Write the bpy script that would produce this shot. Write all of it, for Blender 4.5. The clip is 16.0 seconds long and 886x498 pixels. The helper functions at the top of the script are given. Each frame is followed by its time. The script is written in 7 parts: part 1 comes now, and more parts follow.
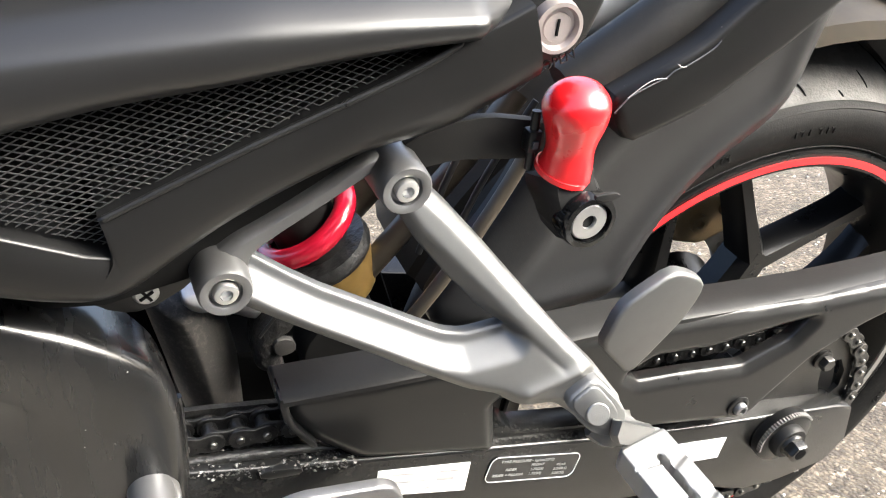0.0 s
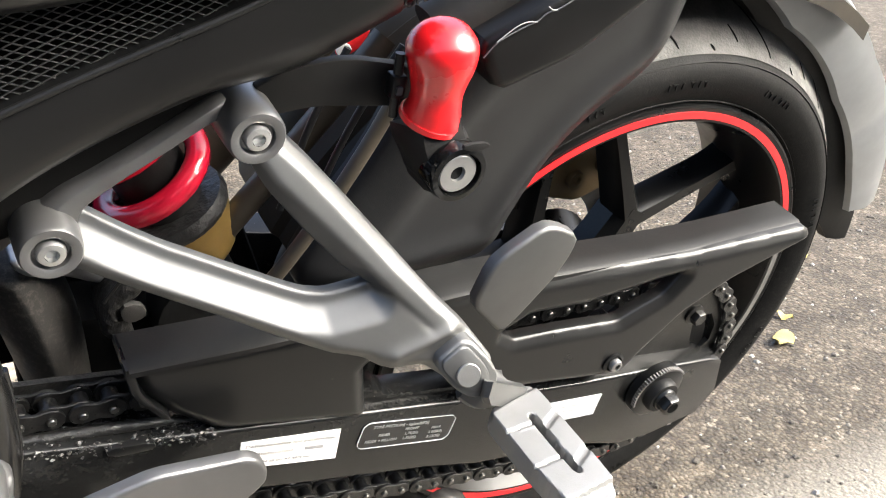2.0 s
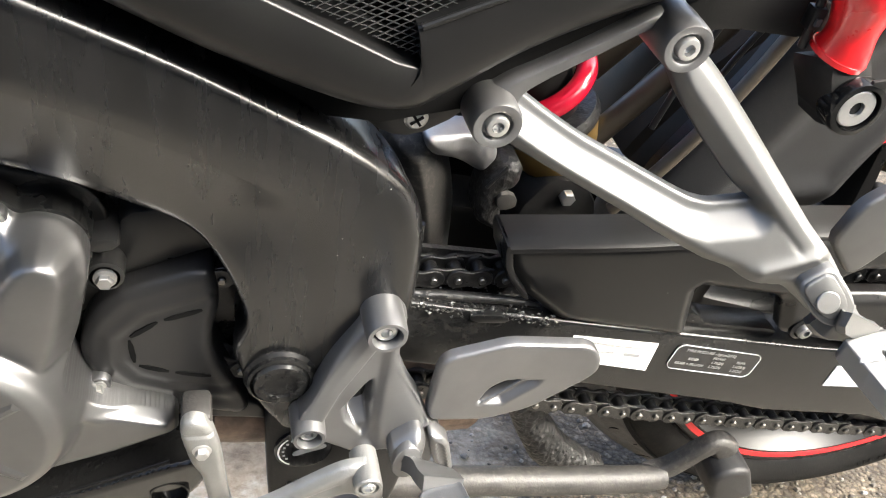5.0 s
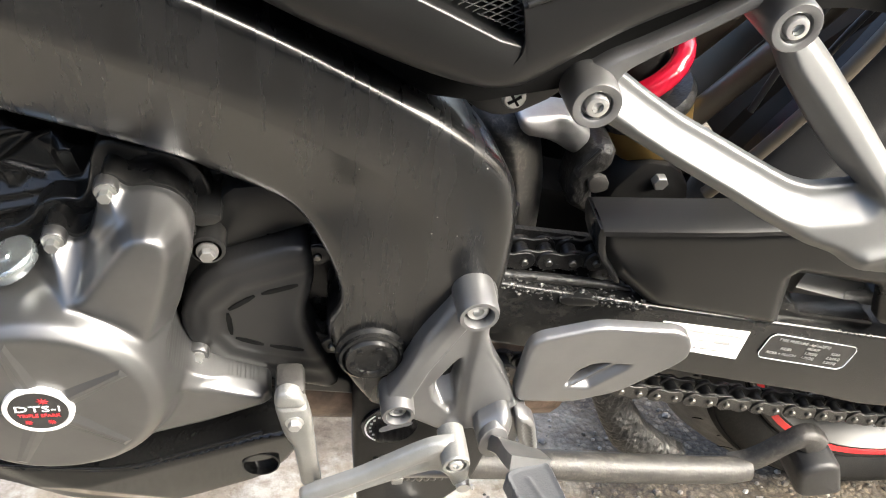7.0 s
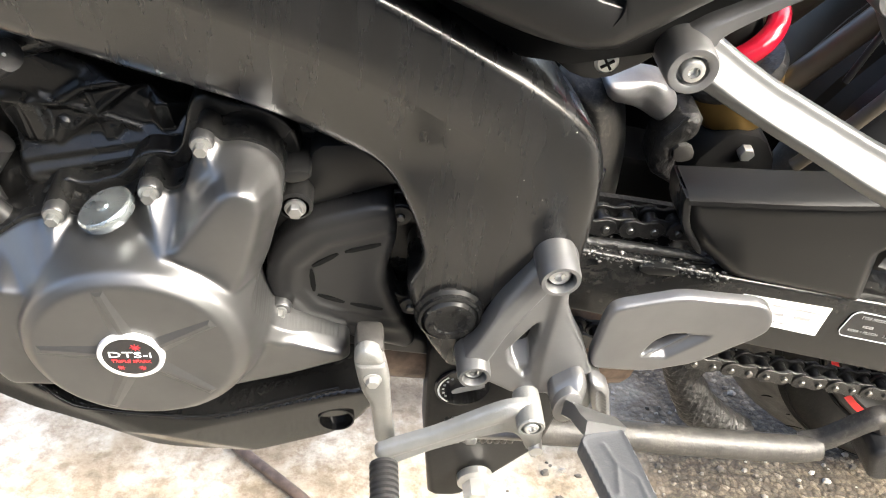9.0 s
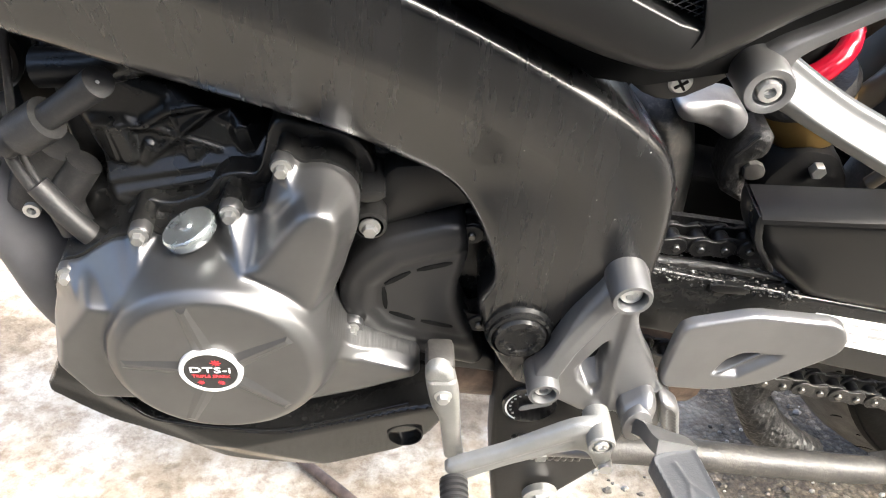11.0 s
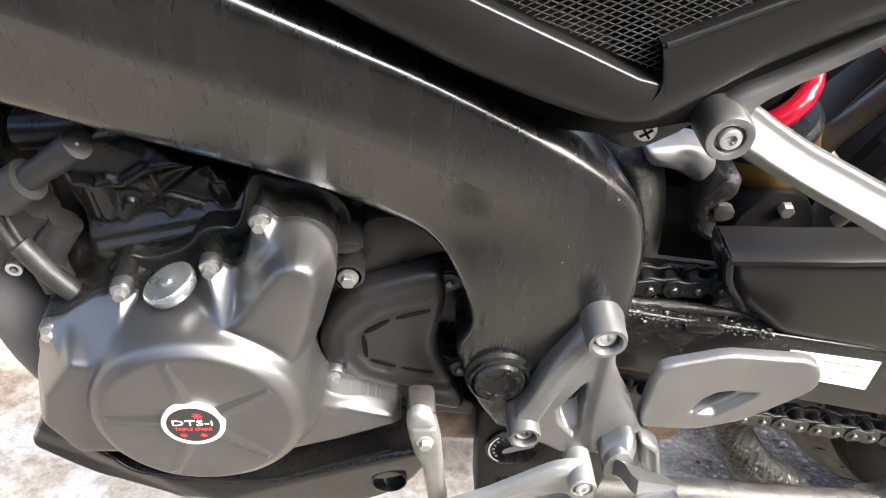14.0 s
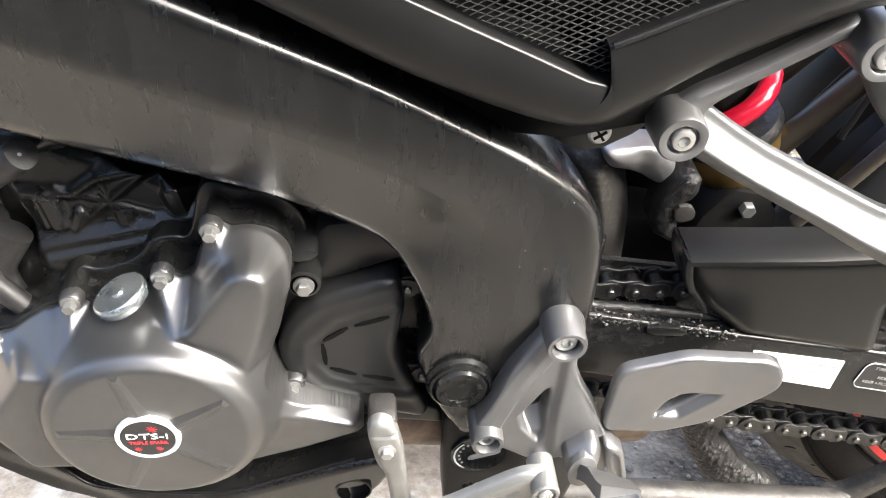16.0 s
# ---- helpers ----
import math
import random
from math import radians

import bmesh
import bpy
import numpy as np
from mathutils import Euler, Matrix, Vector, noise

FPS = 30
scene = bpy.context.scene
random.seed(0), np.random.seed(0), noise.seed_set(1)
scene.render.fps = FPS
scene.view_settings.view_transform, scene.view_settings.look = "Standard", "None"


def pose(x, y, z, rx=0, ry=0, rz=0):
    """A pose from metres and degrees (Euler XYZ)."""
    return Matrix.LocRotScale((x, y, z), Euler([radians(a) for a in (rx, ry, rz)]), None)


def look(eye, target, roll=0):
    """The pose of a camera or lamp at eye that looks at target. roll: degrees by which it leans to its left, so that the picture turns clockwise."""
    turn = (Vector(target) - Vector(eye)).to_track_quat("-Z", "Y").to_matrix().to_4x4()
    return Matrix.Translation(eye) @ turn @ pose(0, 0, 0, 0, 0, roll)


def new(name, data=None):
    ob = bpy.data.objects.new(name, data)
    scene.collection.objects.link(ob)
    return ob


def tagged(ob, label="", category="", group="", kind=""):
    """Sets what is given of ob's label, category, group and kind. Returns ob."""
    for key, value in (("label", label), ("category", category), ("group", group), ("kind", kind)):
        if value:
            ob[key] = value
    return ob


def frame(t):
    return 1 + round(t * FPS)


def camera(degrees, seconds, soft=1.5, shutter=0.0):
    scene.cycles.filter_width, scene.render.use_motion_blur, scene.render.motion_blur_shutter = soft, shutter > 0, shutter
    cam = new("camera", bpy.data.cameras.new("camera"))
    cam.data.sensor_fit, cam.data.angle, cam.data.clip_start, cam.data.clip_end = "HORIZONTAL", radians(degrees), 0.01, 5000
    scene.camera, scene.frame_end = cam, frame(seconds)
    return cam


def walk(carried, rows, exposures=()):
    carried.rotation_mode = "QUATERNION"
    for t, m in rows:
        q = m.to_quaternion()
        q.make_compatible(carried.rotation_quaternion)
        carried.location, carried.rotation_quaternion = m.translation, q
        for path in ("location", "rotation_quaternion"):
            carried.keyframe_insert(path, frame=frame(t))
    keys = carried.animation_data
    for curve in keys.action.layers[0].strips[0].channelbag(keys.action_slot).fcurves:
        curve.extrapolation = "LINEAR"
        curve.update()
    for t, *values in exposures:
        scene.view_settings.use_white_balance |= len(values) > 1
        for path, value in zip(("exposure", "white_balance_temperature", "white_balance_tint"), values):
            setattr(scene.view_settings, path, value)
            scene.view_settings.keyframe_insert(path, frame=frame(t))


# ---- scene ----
# The bike's own frame: x to the rear, y across to its far side, z up; the rear axle stands at x = 0.
# It leans on its side stand by BIKE_LEAN degrees towards the camera.
BIKE_LEAN, SINK = 11.0, 0.0095
cam = camera(53.9, 16.0, soft=1.1)
METRES = 0.3085
BASE = pose(-0.514, -0.5781, 0.7104 - SINK, -24.119, -2.132, -23.269)
ROWS = [
    (0.0, 0.0, 0.0, 0.0, 0.0, 0.0, 0.0),
    (0.5, 0.048, 0.0511, -0.0084, -4.65, -0.39, 1.43),
    (1.0, 0.0725, 0.0732, 0.0013, -7.36, -1.46, 1.9),
    (1.5, 0.0796, 0.0783, 0.0035, -8.17, -2.09, 1.43),
    (2.0, 0.0449, 0.0924, -0.0155, -7.35, -2.43, 0.42),
    (2.5, -0.0179, 0.0795, -0.0249, -5.42, -2.29, -1.4),
    (3.0, -0.0974, 0.0254, -0.0591, -2.82, -2.36, -3.4),
    (3.5, -0.1172, 0.01, -0.0661, -0.88, -2.3, -4.17),
    (4.0, -0.1433, 0.0083, -0.0867, 0.89, -2.72, -5.43),
    (4.5, -0.1993, -0.0433, -0.1385, 3.89, -4.26, -7.47),
    (5.0, -0.2427, -0.0659, -0.1453, 6.85, -5.37, -7.98),
    (7.5, -0.2846, -0.0887, -0.1706, 12.61, -7.47, -8.57),
    (8.0, -0.284, -0.114, -0.1765, 13.63, -8.26, -8.43),
    (8.5, -0.2693, -0.1061, -0.1718, 13.77, -8.5, -8.54),
    (9.0, -0.3263, -0.1055, -0.193, 15.4, -9.19, -9.98),
    (11.5, -0.359, -0.1545, -0.1764, 18.9, -8.16, -9.3),
    (12.0, -0.3272, -0.1705, -0.1586, 18.59, -7.26, -8.75),
    (12.5, -0.3451, -0.1678, -0.165, 18.61, -7.01, -8.79),
    (13.0, -0.3369, -0.1605, -0.1605, 18.49, -6.89, -8.68),
    (13.5, -0.321, -0.1591, -0.1521, 18.14, -6.58, -8.36),
    (14.0, -0.3326, -0.157, -0.1543, 17.87, -6.42, -8.23),
    (14.5, -0.3289, -0.1525, -0.1562, 17.49, -6.38, -8.08),
    (15.0, -0.3133, -0.1415, -0.1498, 17.35, -6.26, -7.8),
    (15.5, -0.3013, -0.1344, -0.1399, 17.24, -6.25, -7.45),
    (16.0, -0.2921, -0.1208, -0.1421, 16.7, -6.16, -7.43),
]
walk(cam, [(t, BASE @ pose(METRES * x, METRES * y, METRES * z, 90 + pitch, roll, yaw)) for t, x, y, z, yaw, pitch, roll in ROWS],
     exposures=[(0.0, 2.9, 6250, 5), (1.5, 2.5, 6250, 5), (2.5, 2.4, 6250, 5), (4.5, 2.75, 6300, 5), (7.5, 2.95, 6450, 5), (9.0, 3.05, 6450, 5), (12.5, 3.0, 6200, 7), (16.0, 3.0, 6250, 7)])

# ---- daylight: bright, thinly overcast ----
world = bpy.data.worlds.new("sky")
scene.world = world
world.use_nodes = True
wn = world.node_tree
sky = wn.nodes.new("ShaderNodeTexSky")
sky.sky_type = "NISHITA"
sky.sun_disc = False
sky.sun_elevation, sky.sun_rotation = radians(36), radians(124.5)
sky.air_density, sky.dust_density, sky.ozone_density = 0.7, 8.0, 0.8
wn.nodes["Background"].inputs["Strength"].default_value = 0.15
wn.links.new(sky.outputs["Color"], wn.nodes["Background"].inputs["Color"])
sun = new("sun", bpy.data.lights.new("sun", "SUN"))
sun.data.energy, sun.data.angle, sun.data.color = 1.5, radians(38), (1.0, 0.99, 0.975)
sun.matrix_world = look((0.8, -0.55, 0.7), (0, 0, 0))


# ---- materials ----
def nodes_of(name):
    m = bpy.data.materials.new(name)
    m.use_nodes = True
    return m, m.node_tree, m.node_tree.nodes["Principled BSDF"]


def noise_node(nt, scale, detail=4.0, rough=0.55, stretch=None):
    tc = nt.nodes.new("ShaderNodeTexCoord")
    n = nt.nodes.new("ShaderNodeTexNoise")
    n.inputs["Scale"].default_value = scale
    n.inputs["Detail"].default_value = detail
    n.inputs["Roughness"].default_value = rough
    if stretch:
        mp = nt.nodes.new("ShaderNodeMapping")
        mp.inputs["Scale"].default_value = stretch
        nt.links.new(tc.outputs["Object"], mp.inputs["Vector"])
        nt.links.new(mp.outputs["Vector"], n.inputs["Vector"])
    else:
        nt.links.new(tc.outputs["Object"], n.inputs["Vector"])
    return n


def ramp(nt, src, stops):
    r = nt.nodes.new("ShaderNodeValToRGB")
    e = r.color_ramp.elements
    e[0].position, e[0].color = stops[0][0], (*stops[0][1], 1)
    e[1].position, e[1].color = stops[-1][0], (*stops[-1][1], 1)
    for p, c in stops[1:-1]:
        k = e.new(p)
        k.color = (*c, 1)
    nt.links.new(src, r.inputs["Fac"])
    return r


def mixed(nt, fac, a, b):
    m = nt.nodes.new("ShaderNodeMix")
    m.data_type = "RGBA"
    nt.links.new(fac, m.inputs["Factor"])
    for sock, v in ((m.inputs[6], a), (m.inputs[7], b)):
        if isinstance(v, tuple):
            sock.default_value = (*v, 1)
        else:
            nt.links.new(v, sock)
    return m.outputs[2]


def surface(name, base, other=None, rough=(0.35, 0.5), metal=0.0, grain=900.0, blotch=18.0, bump=0.08, dust=0.0, coat=0.0, stretch=None, spec=0.5, dust_col=(0.33, 0.30, 0.25), speck=0.0, coat_rough=0.08):
    """A painted, cast, rubber or plastic surface: blotches between two tones, fine grain in the relief, specks of dust."""
    m, nt, p = nodes_of(name)
    other = other or tuple(c * 0.75 for c in base)
    big = noise_node(nt, blotch, 5, 0.6, stretch)
    fine = noise_node(nt, grain, 2)
    col = mixed(nt, ramp(nt, big.outputs["Fac"], [(0.35, (0, 0, 0)), (0.65, (1, 1, 1))]).outputs["Color"], base, other)
    if dust:
        spot = noise_node(nt, 260.0, 6, 0.7)
        veil = noise_node(nt, 9.0, 4, 0.6)
        mul = nt.nodes.new("ShaderNodeMath")
        mul.operation = "MULTIPLY"
        sr = ramp(nt, spot.outputs["Fac"], [(0.5, (0, 0, 0)), (0.78, (1, 1, 1))])
        vr = ramp(nt, veil.outputs["Fac"], [(0.35, (0, 0, 0)), (0.75, (dust, dust, dust))])
        nt.links.new(sr.outputs["Color"], mul.inputs[0])
        nt.links.new(vr.outputs["Color"], mul.inputs[1])
        col = mixed(nt, mul.outputs["Value"], col, dust_col)
    if speck:
        # lone pale specks of dirt, well under a millimetre
        tc = nt.nodes.new("ShaderNodeTexCoord")
        cell = nt.nodes.new("ShaderNodeTexVoronoi")
        cell.inputs["Scale"].default_value = 75.0
        nt.links.new(tc.outputs["Object"], cell.inputs["Vector"])
        dot = ramp(nt, cell.outputs["Distance"], [(0.022, (1, 1, 1)), (0.04, (0, 0, 0))])
        pick = nt.nodes.new("ShaderNodeSeparateColor")
        nt.links.new(cell.outputs["Color"], pick.inputs["Color"])
        some = ramp(nt, pick.outputs["Green"], [(0.6, (0, 0, 0)), (0.95, (speck,) * 3)])
        both = nt.nodes.new("ShaderNodeMath")
        both.operation = "MULTIPLY"
        nt.links.new(dot.outputs["Color"], both.inputs[0])
        nt.links.new(some.outputs["Color"], both.inputs[1])
        col = mixed(nt, both.outputs["Value"], col, (0.4, 0.39, 0.36))
    nt.links.new(col, p.inputs["Base Color"])
    rr = ramp(nt, big.outputs["Fac"], [(0.3, (rough[0],) * 3), (0.7, (rough[1],) * 3)])
    nt.links.new(rr.outputs["Color"], p.inputs["Roughness"])
    p.inputs["Metallic"].default_value = metal
    p.inputs["Specular IOR Level"].default_value = spec
    p.inputs["Coat Weight"].default_value = coat
    p.inputs["Coat Roughness"].default_value = coat_rough
    if bump:
        b = nt.nodes.new("ShaderNodeBump")
        b.inputs["Strength"].default_value = bump
        b.inputs["Distance"].default_value = 0.001
        nt.links.new(fine.outputs["Fac"], b.inputs["Height"])
        nt.links.new(b.outputs["Normal"], p.inputs["Normal"])
    return m


SATIN_BLACK = surface("satin black plastic", (0.0075, 0.0075, 0.0075), (0.0095, 0.0095, 0.0093), (0.26, 0.35), bump=0.05, grain=1500, spec=0.26, speck=0.6)
COVER_BLACK = surface("satin charcoal casting paint", (0.009, 0.009, 0.0093), (0.012, 0.012, 0.0123), (0.28, 0.38), bump=0.06, grain=1200, spec=0.28)
PANEL_GREY = surface("satin graphite plastic", (0.009, 0.009, 0.0093), (0.0075, 0.0075, 0.0078), (0.26, 0.34), bump=0.04, grain=1500, spec=0.42)
PANEL_BLACK = surface("satin black moulded panel", (0.0055, 0.0055, 0.0056), (0.007, 0.007, 0.007), (0.28, 0.36), bump=0.05, grain=1500, spec=0.22, speck=0.5)
FRAME_BLACK = surface("polished black frame paint", (0.0035, 0.0035, 0.0036), (0.006, 0.0061, 0.0064), (0.24, 0.3), grain=700, blotch=14, bump=0.02, dust=0.03, stretch=(5, 1, 0.8), spec=0.3, coat=0.5, coat_rough=0.16, speck=0.6)
GREY_PLASTIC = surface("dark grey moulded plastic", (0.013, 0.0132, 0.014), (0.0095, 0.0097, 0.0103), (0.36, 0.46), bump=0.12, grain=1300, dust=0.04, spec=0.32)
MATT_BLACK = surface("matt black plastic", (0.009, 0.009, 0.009), (0.0125, 0.0123, 0.012), (0.36, 0.5), bump=0.08, dust=0.04, spec=0.13)
SWING_BLACK = surface("black swingarm paint", (0.007, 0.007, 0.007), (0.01, 0.0099, 0.0097), (0.18, 0.28), bump=0.04, dust=0.07, spec=0.25, speck=0.7)
GLOSS_BLACK = surface("gloss black plastic", (0.004, 0.004, 0.004), (0.006, 0.006, 0.006), (0.05, 0.1), bump=0.01, dust=0.03, spec=0.25)
CAST_ALU = surface("silver painted cast alloy", (0.145, 0.145, 0.143), (0.125, 0.125, 0.123), (0.46, 0.54), metal=0.9, grain=1800, bump=0.0, dust=0.0)
BARE_ALU = surface("bare bright alloy", (0.29, 0.288, 0.282), (0.23, 0.228, 0.222), (0.38, 0.48), metal=0.8, grain=1500, bump=0.18, dust=0.25, dust_col=(0.25, 0.22, 0.18))
LEVER_ALU = surface("weathered silver lever alloy", (0.24, 0.24, 0.233), (0.17, 0.17, 0.163), (0.42, 0.52), metal=0.7, grain=900, bump=0.25, dust=0.25, dust_col=(0.3, 0.28, 0.24))
STEP_ALU = surface("grey painted footrest alloy", (0.17, 0.17, 0.171), (0.145, 0.145, 0.146), (0.34, 0.42), metal=0.75, grain=1800, bump=0.0, dust=0.0)
ENGINE_GREY = surface("graphite engine paint", (0.13, 0.13, 0.131), (0.11, 0.11, 0.111), (0.35, 0.41), metal=0.9, grain=1700, bump=0.0, dust=0.0)
ENGINE_BLACK = surface("black engine casting", (0.004, 0.004, 0.004), (0.007, 0.007, 0.0068), (0.22, 0.34), grain=500, bump=0.1, dust=0.05, spec=0.36)
ZINC = surface("zinc plated steel", (0.56, 0.56, 0.55), (0.42, 0.42, 0.41), (0.26, 0.38), metal=0.85, grain=1200, bump=0.1, dust=0.2, dust_col=(0.2, 0.16, 0.1))
DULL_ZINC = surface("dulled zinc plate", (0.36, 0.36, 0.35), (0.25, 0.25, 0.24), (0.3, 0.42), metal=0.85, grain=1200, bump=0.1, dust=0.25, dust_col=(0.15, 0.13, 0.1))
STEEL = surface("dull steel", (0.3, 0.3, 0.3), (0.2, 0.19, 0.18), (0.35, 0.5), metal=0.9, bump=0.15)
STEEL_DARK = surface("dark oily steel", (0.06, 0.058, 0.055), (0.03, 0.029, 0.028), (0.3, 0.45), metal=0.8, bump=0.2)
CHAIN_STEEL = surface("oily chain steel", (0.03, 0.0285, 0.027), (0.01, 0.01, 0.01), (0.25, 0.45), metal=0.5, grain=600, bump=0.3, blotch=120)
PIN_STEEL = surface("worn pin steel", (0.2, 0.195, 0.185), (0.12, 0.115, 0.105), (0.3, 0.4), metal=0.9)
GREASE = surface("dry chain grease", (0.008, 0.0078, 0.0075), (0.018, 0.017, 0.016), (0.3, 0.7), grain=300, blotch=150, bump=1.0, dust=0.15, dust_col=(0.14, 0.125, 0.105))
TYRE = surface("tyre rubber", (0.007, 0.007, 0.007), (0.011, 0.0108, 0.0105), (0.5, 0.65), grain=700, bump=0.25, dust=0.08, spec=0.06)
TREAD = surface("dusty worn tread rubber", (0.075, 0.072, 0.066), (0.045, 0.043, 0.04), (0.6, 0.8), grain=500, bump=0.4, dust=0.4, blotch=40)
RUBBER = surface("black rubber", (0.011, 0.011, 0.0115), (0.017, 0.017, 0.0175), (0.42, 0.58), bump=0.15, dust=0.1, spec=0.3)
PEG_RUBBER = surface("grey footpeg rubber", (0.045, 0.047, 0.051), (0.035, 0.037, 0.04), (0.42, 0.55), bump=0.2, dust=0.15)
RIM_BLACK = surface("black wheel paint", (0.004, 0.004, 0.004), (0.006, 0.006, 0.006), (0.25, 0.34), bump=0.03, dust=0.03, spec=0.2)
RED = surface("red rubber coating", (0.6, 0.008, 0.012), (0.52, 0.007, 0.01), (0.24, 0.34), bump=0.02, coat=0.6)
RED_STRIPE = surface("red rim tape", (0.78, 0.018, 0.022), (0.7, 0.015, 0.02), (0.35, 0.45), bump=0.02)
SPRING_RED = surface("red spring enamel", (0.5, 0.008, 0.03), (0.42, 0.006, 0.025), (0.15, 0.25), bump=0.0, coat=0.4)
GOLD = surface("gold anodised alloy", (0.42, 0.27, 0.085), (0.3, 0.19, 0.06), (0.38, 0.5), metal=0.6, bump=0.1, dust=0.35, dust_col=(0.35, 0.28, 0.18))
BRONZE = surface("bronze caliper paint", (0.3, 0.21, 0.1), (0.22, 0.16, 0.09), (0.4, 0.55), metal=0.5, bump=0.15, dust=0.4)
SILVER_PAINT = surface("silver grey fender paint", (0.27, 0.275, 0.28), (0.23, 0.235, 0.24), (0.3, 0.4), metal=0.6, grain=2000, bump=0.03, dust=0.15)
PIPE = surface("grimy dark steel tube", (0.014, 0.0135, 0.013), (0.04, 0.037, 0.034), (0.45, 0.65), metal=0.2, bump=0.3, grain=400, blotch=60, dust=0.3)
RUSTY = surface("rust stained exhaust steel", (0.16, 0.11, 0.08), (0.07, 0.05, 0.04), (0.45, 0.65), metal=0.4, bump=0.3, grain=300, blotch=50)
GREY_PIPE = surface("grey exhaust pipe paint", (0.07, 0.07, 0.075), (0.05, 0.05, 0.053), (0.5, 0.6), bump=0.1, grain=900)
MUD_PLASTIC = surface("dusty inner fender rubber", (0.022, 0.021, 0.02), (0.045, 0.042, 0.038), (0.5, 0.65), bump=0.2, blotch=25, dust=0.5)
FLAP_BLACK = surface("dusty black flap plastic", (0.008, 0.008, 0.0078), (0.014, 0.0137, 0.013), (0.45, 0.6), bump=0.15, blotch=25, dust=0.08, spec=0.15)
GUSSET_ALU = surface("dull silver gusset alloy", (0.36, 0.36, 0.365), (0.26, 0.26, 0.265), (0.38, 0.5), metal=0.7, blotch=40, bump=0.08, dust=0.15)
BROWN_GUARD = surface("brown tinted metal guard", (0.075, 0.062, 0.045), (0.045, 0.038, 0.029), (0.35, 0.5), metal=0.3, blotch=14, bump=0.1)
WHITE_LABEL = surface("white label film", (0.82, 0.81, 0.78), (0.78, 0.77, 0.74), (0.35, 0.45), bump=0.0)
BADGE_RING = surface("off white badge ring", (0.5, 0.5, 0.49), (0.45, 0.45, 0.44), (0.35, 0.45), bump=0.0)
BLACK_LABEL = surface("black label film", (0.008, 0.008, 0.009), (0.01, 0.01, 0.011), (0.18, 0.25), bump=0.0)
PRINT_WHITE = surface("white print", (0.75, 0.75, 0.74), None, (0.4, 0.5), bump=0.0)
PRINT_SOFT = surface("worn pale print", (0.25, 0.25, 0.245), None, (0.4, 0.5), bump=0.0)
SILVER_LABEL = surface("silver grey label film", (0.5, 0.51, 0.52), (0.46, 0.47, 0.48), (0.3, 0.4), bump=0.0)
PRINT_GREY = surface("grey print", (0.27, 0.27, 0.27), None, (0.4, 0.5), bump=0.0)
PRINT_RED = surface("red print", (0.7, 0.02, 0.03), None, (0.4, 0.5), bump=0.0)
MESH_WIRE = surface("dark grey mesh wire", (0.04, 0.04, 0.0405), None, (0.34, 0.44), metal=0.4, bump=0.0)
OIL_ZINC = surface("grey zinc cap", (0.5, 0.54, 0.54), (0.36, 0.39, 0.4), (0.18, 0.3), metal=0.9, blotch=60)
# near-black without gloss: paints the shade of slots, grooves and deep gaps
HOLLOW_SHADE = surface("painted hollow shade", (0.004, 0.004, 0.004), (0.006, 0.006, 0.006), (0.7, 0.8), bump=0.0, spec=0.02)
LEAF = surface("yellow fallen leaf", (0.5, 0.4, 0.1), (0.36, 0.28, 0.1), (0.5, 0.6), bump=0.2, blotch=60)


# ---- mesh helpers ----
def finish(bm, sharp=38.0):
    bmesh.ops.recalc_face_normals(bm, faces=bm.faces)
    lim = radians(sharp)
    for f in bm.faces:
        f.smooth = True
    for e in bm.edges:
        e.smooth = len(e.link_faces) == 2 and e.calc_face_angle(0) < lim
    return bm


def part(name, bm, mat, parent, label="", sharp=38.0):
    """One mesh object from a bmesh, under a thing or a part."""
    finish(bm, sharp)
    me = bpy.data.meshes.new(name)
    bm.to_mesh(me)
    bm.free()
    me.materials.append(mat)
    ob = new(name, me)
    ob.parent = parent
    if label:
        tagged(ob, label)
    return ob


def soften(pts, times=1, r=0.005):
    """Corner cutting of a closed outline, at most r from each corner."""
    for _ in range(times):
        out = []
        for a, b in zip(pts, pts[1:] + pts[:1]):
            size = math.hypot(b[0] - a[0], b[1] - a[1])
            k = min(0.28, r / max(size, 1e-6))
            out += [tuple(p * (1 - k) + q * k for p, q in zip(a, b)), tuple(p * k + q * (1 - k) for p, q in zip(a, b))]
        pts, r = out, r * 0.3
    return pts


def spline(pts, steps=6):
    """A smooth open curve through the points (of any dimension)."""
    P = [np.array(p, float) for p in pts]
    P = [2 * P[0] - P[1]] + P + [2 * P[-1] - P[-2]]
    out = []
    for a, b, c, d in zip(P, P[1:], P[2:], P[3:]):
        for k in range(steps):
            t = k / steps
            out.append(0.5 * (2 * b + (c - a) * t + (2 * a - 5 * b + 4 * c - d) * t * t + (3 * b - a - 3 * c + d) * t ** 3))
    return out + [P[-2]]


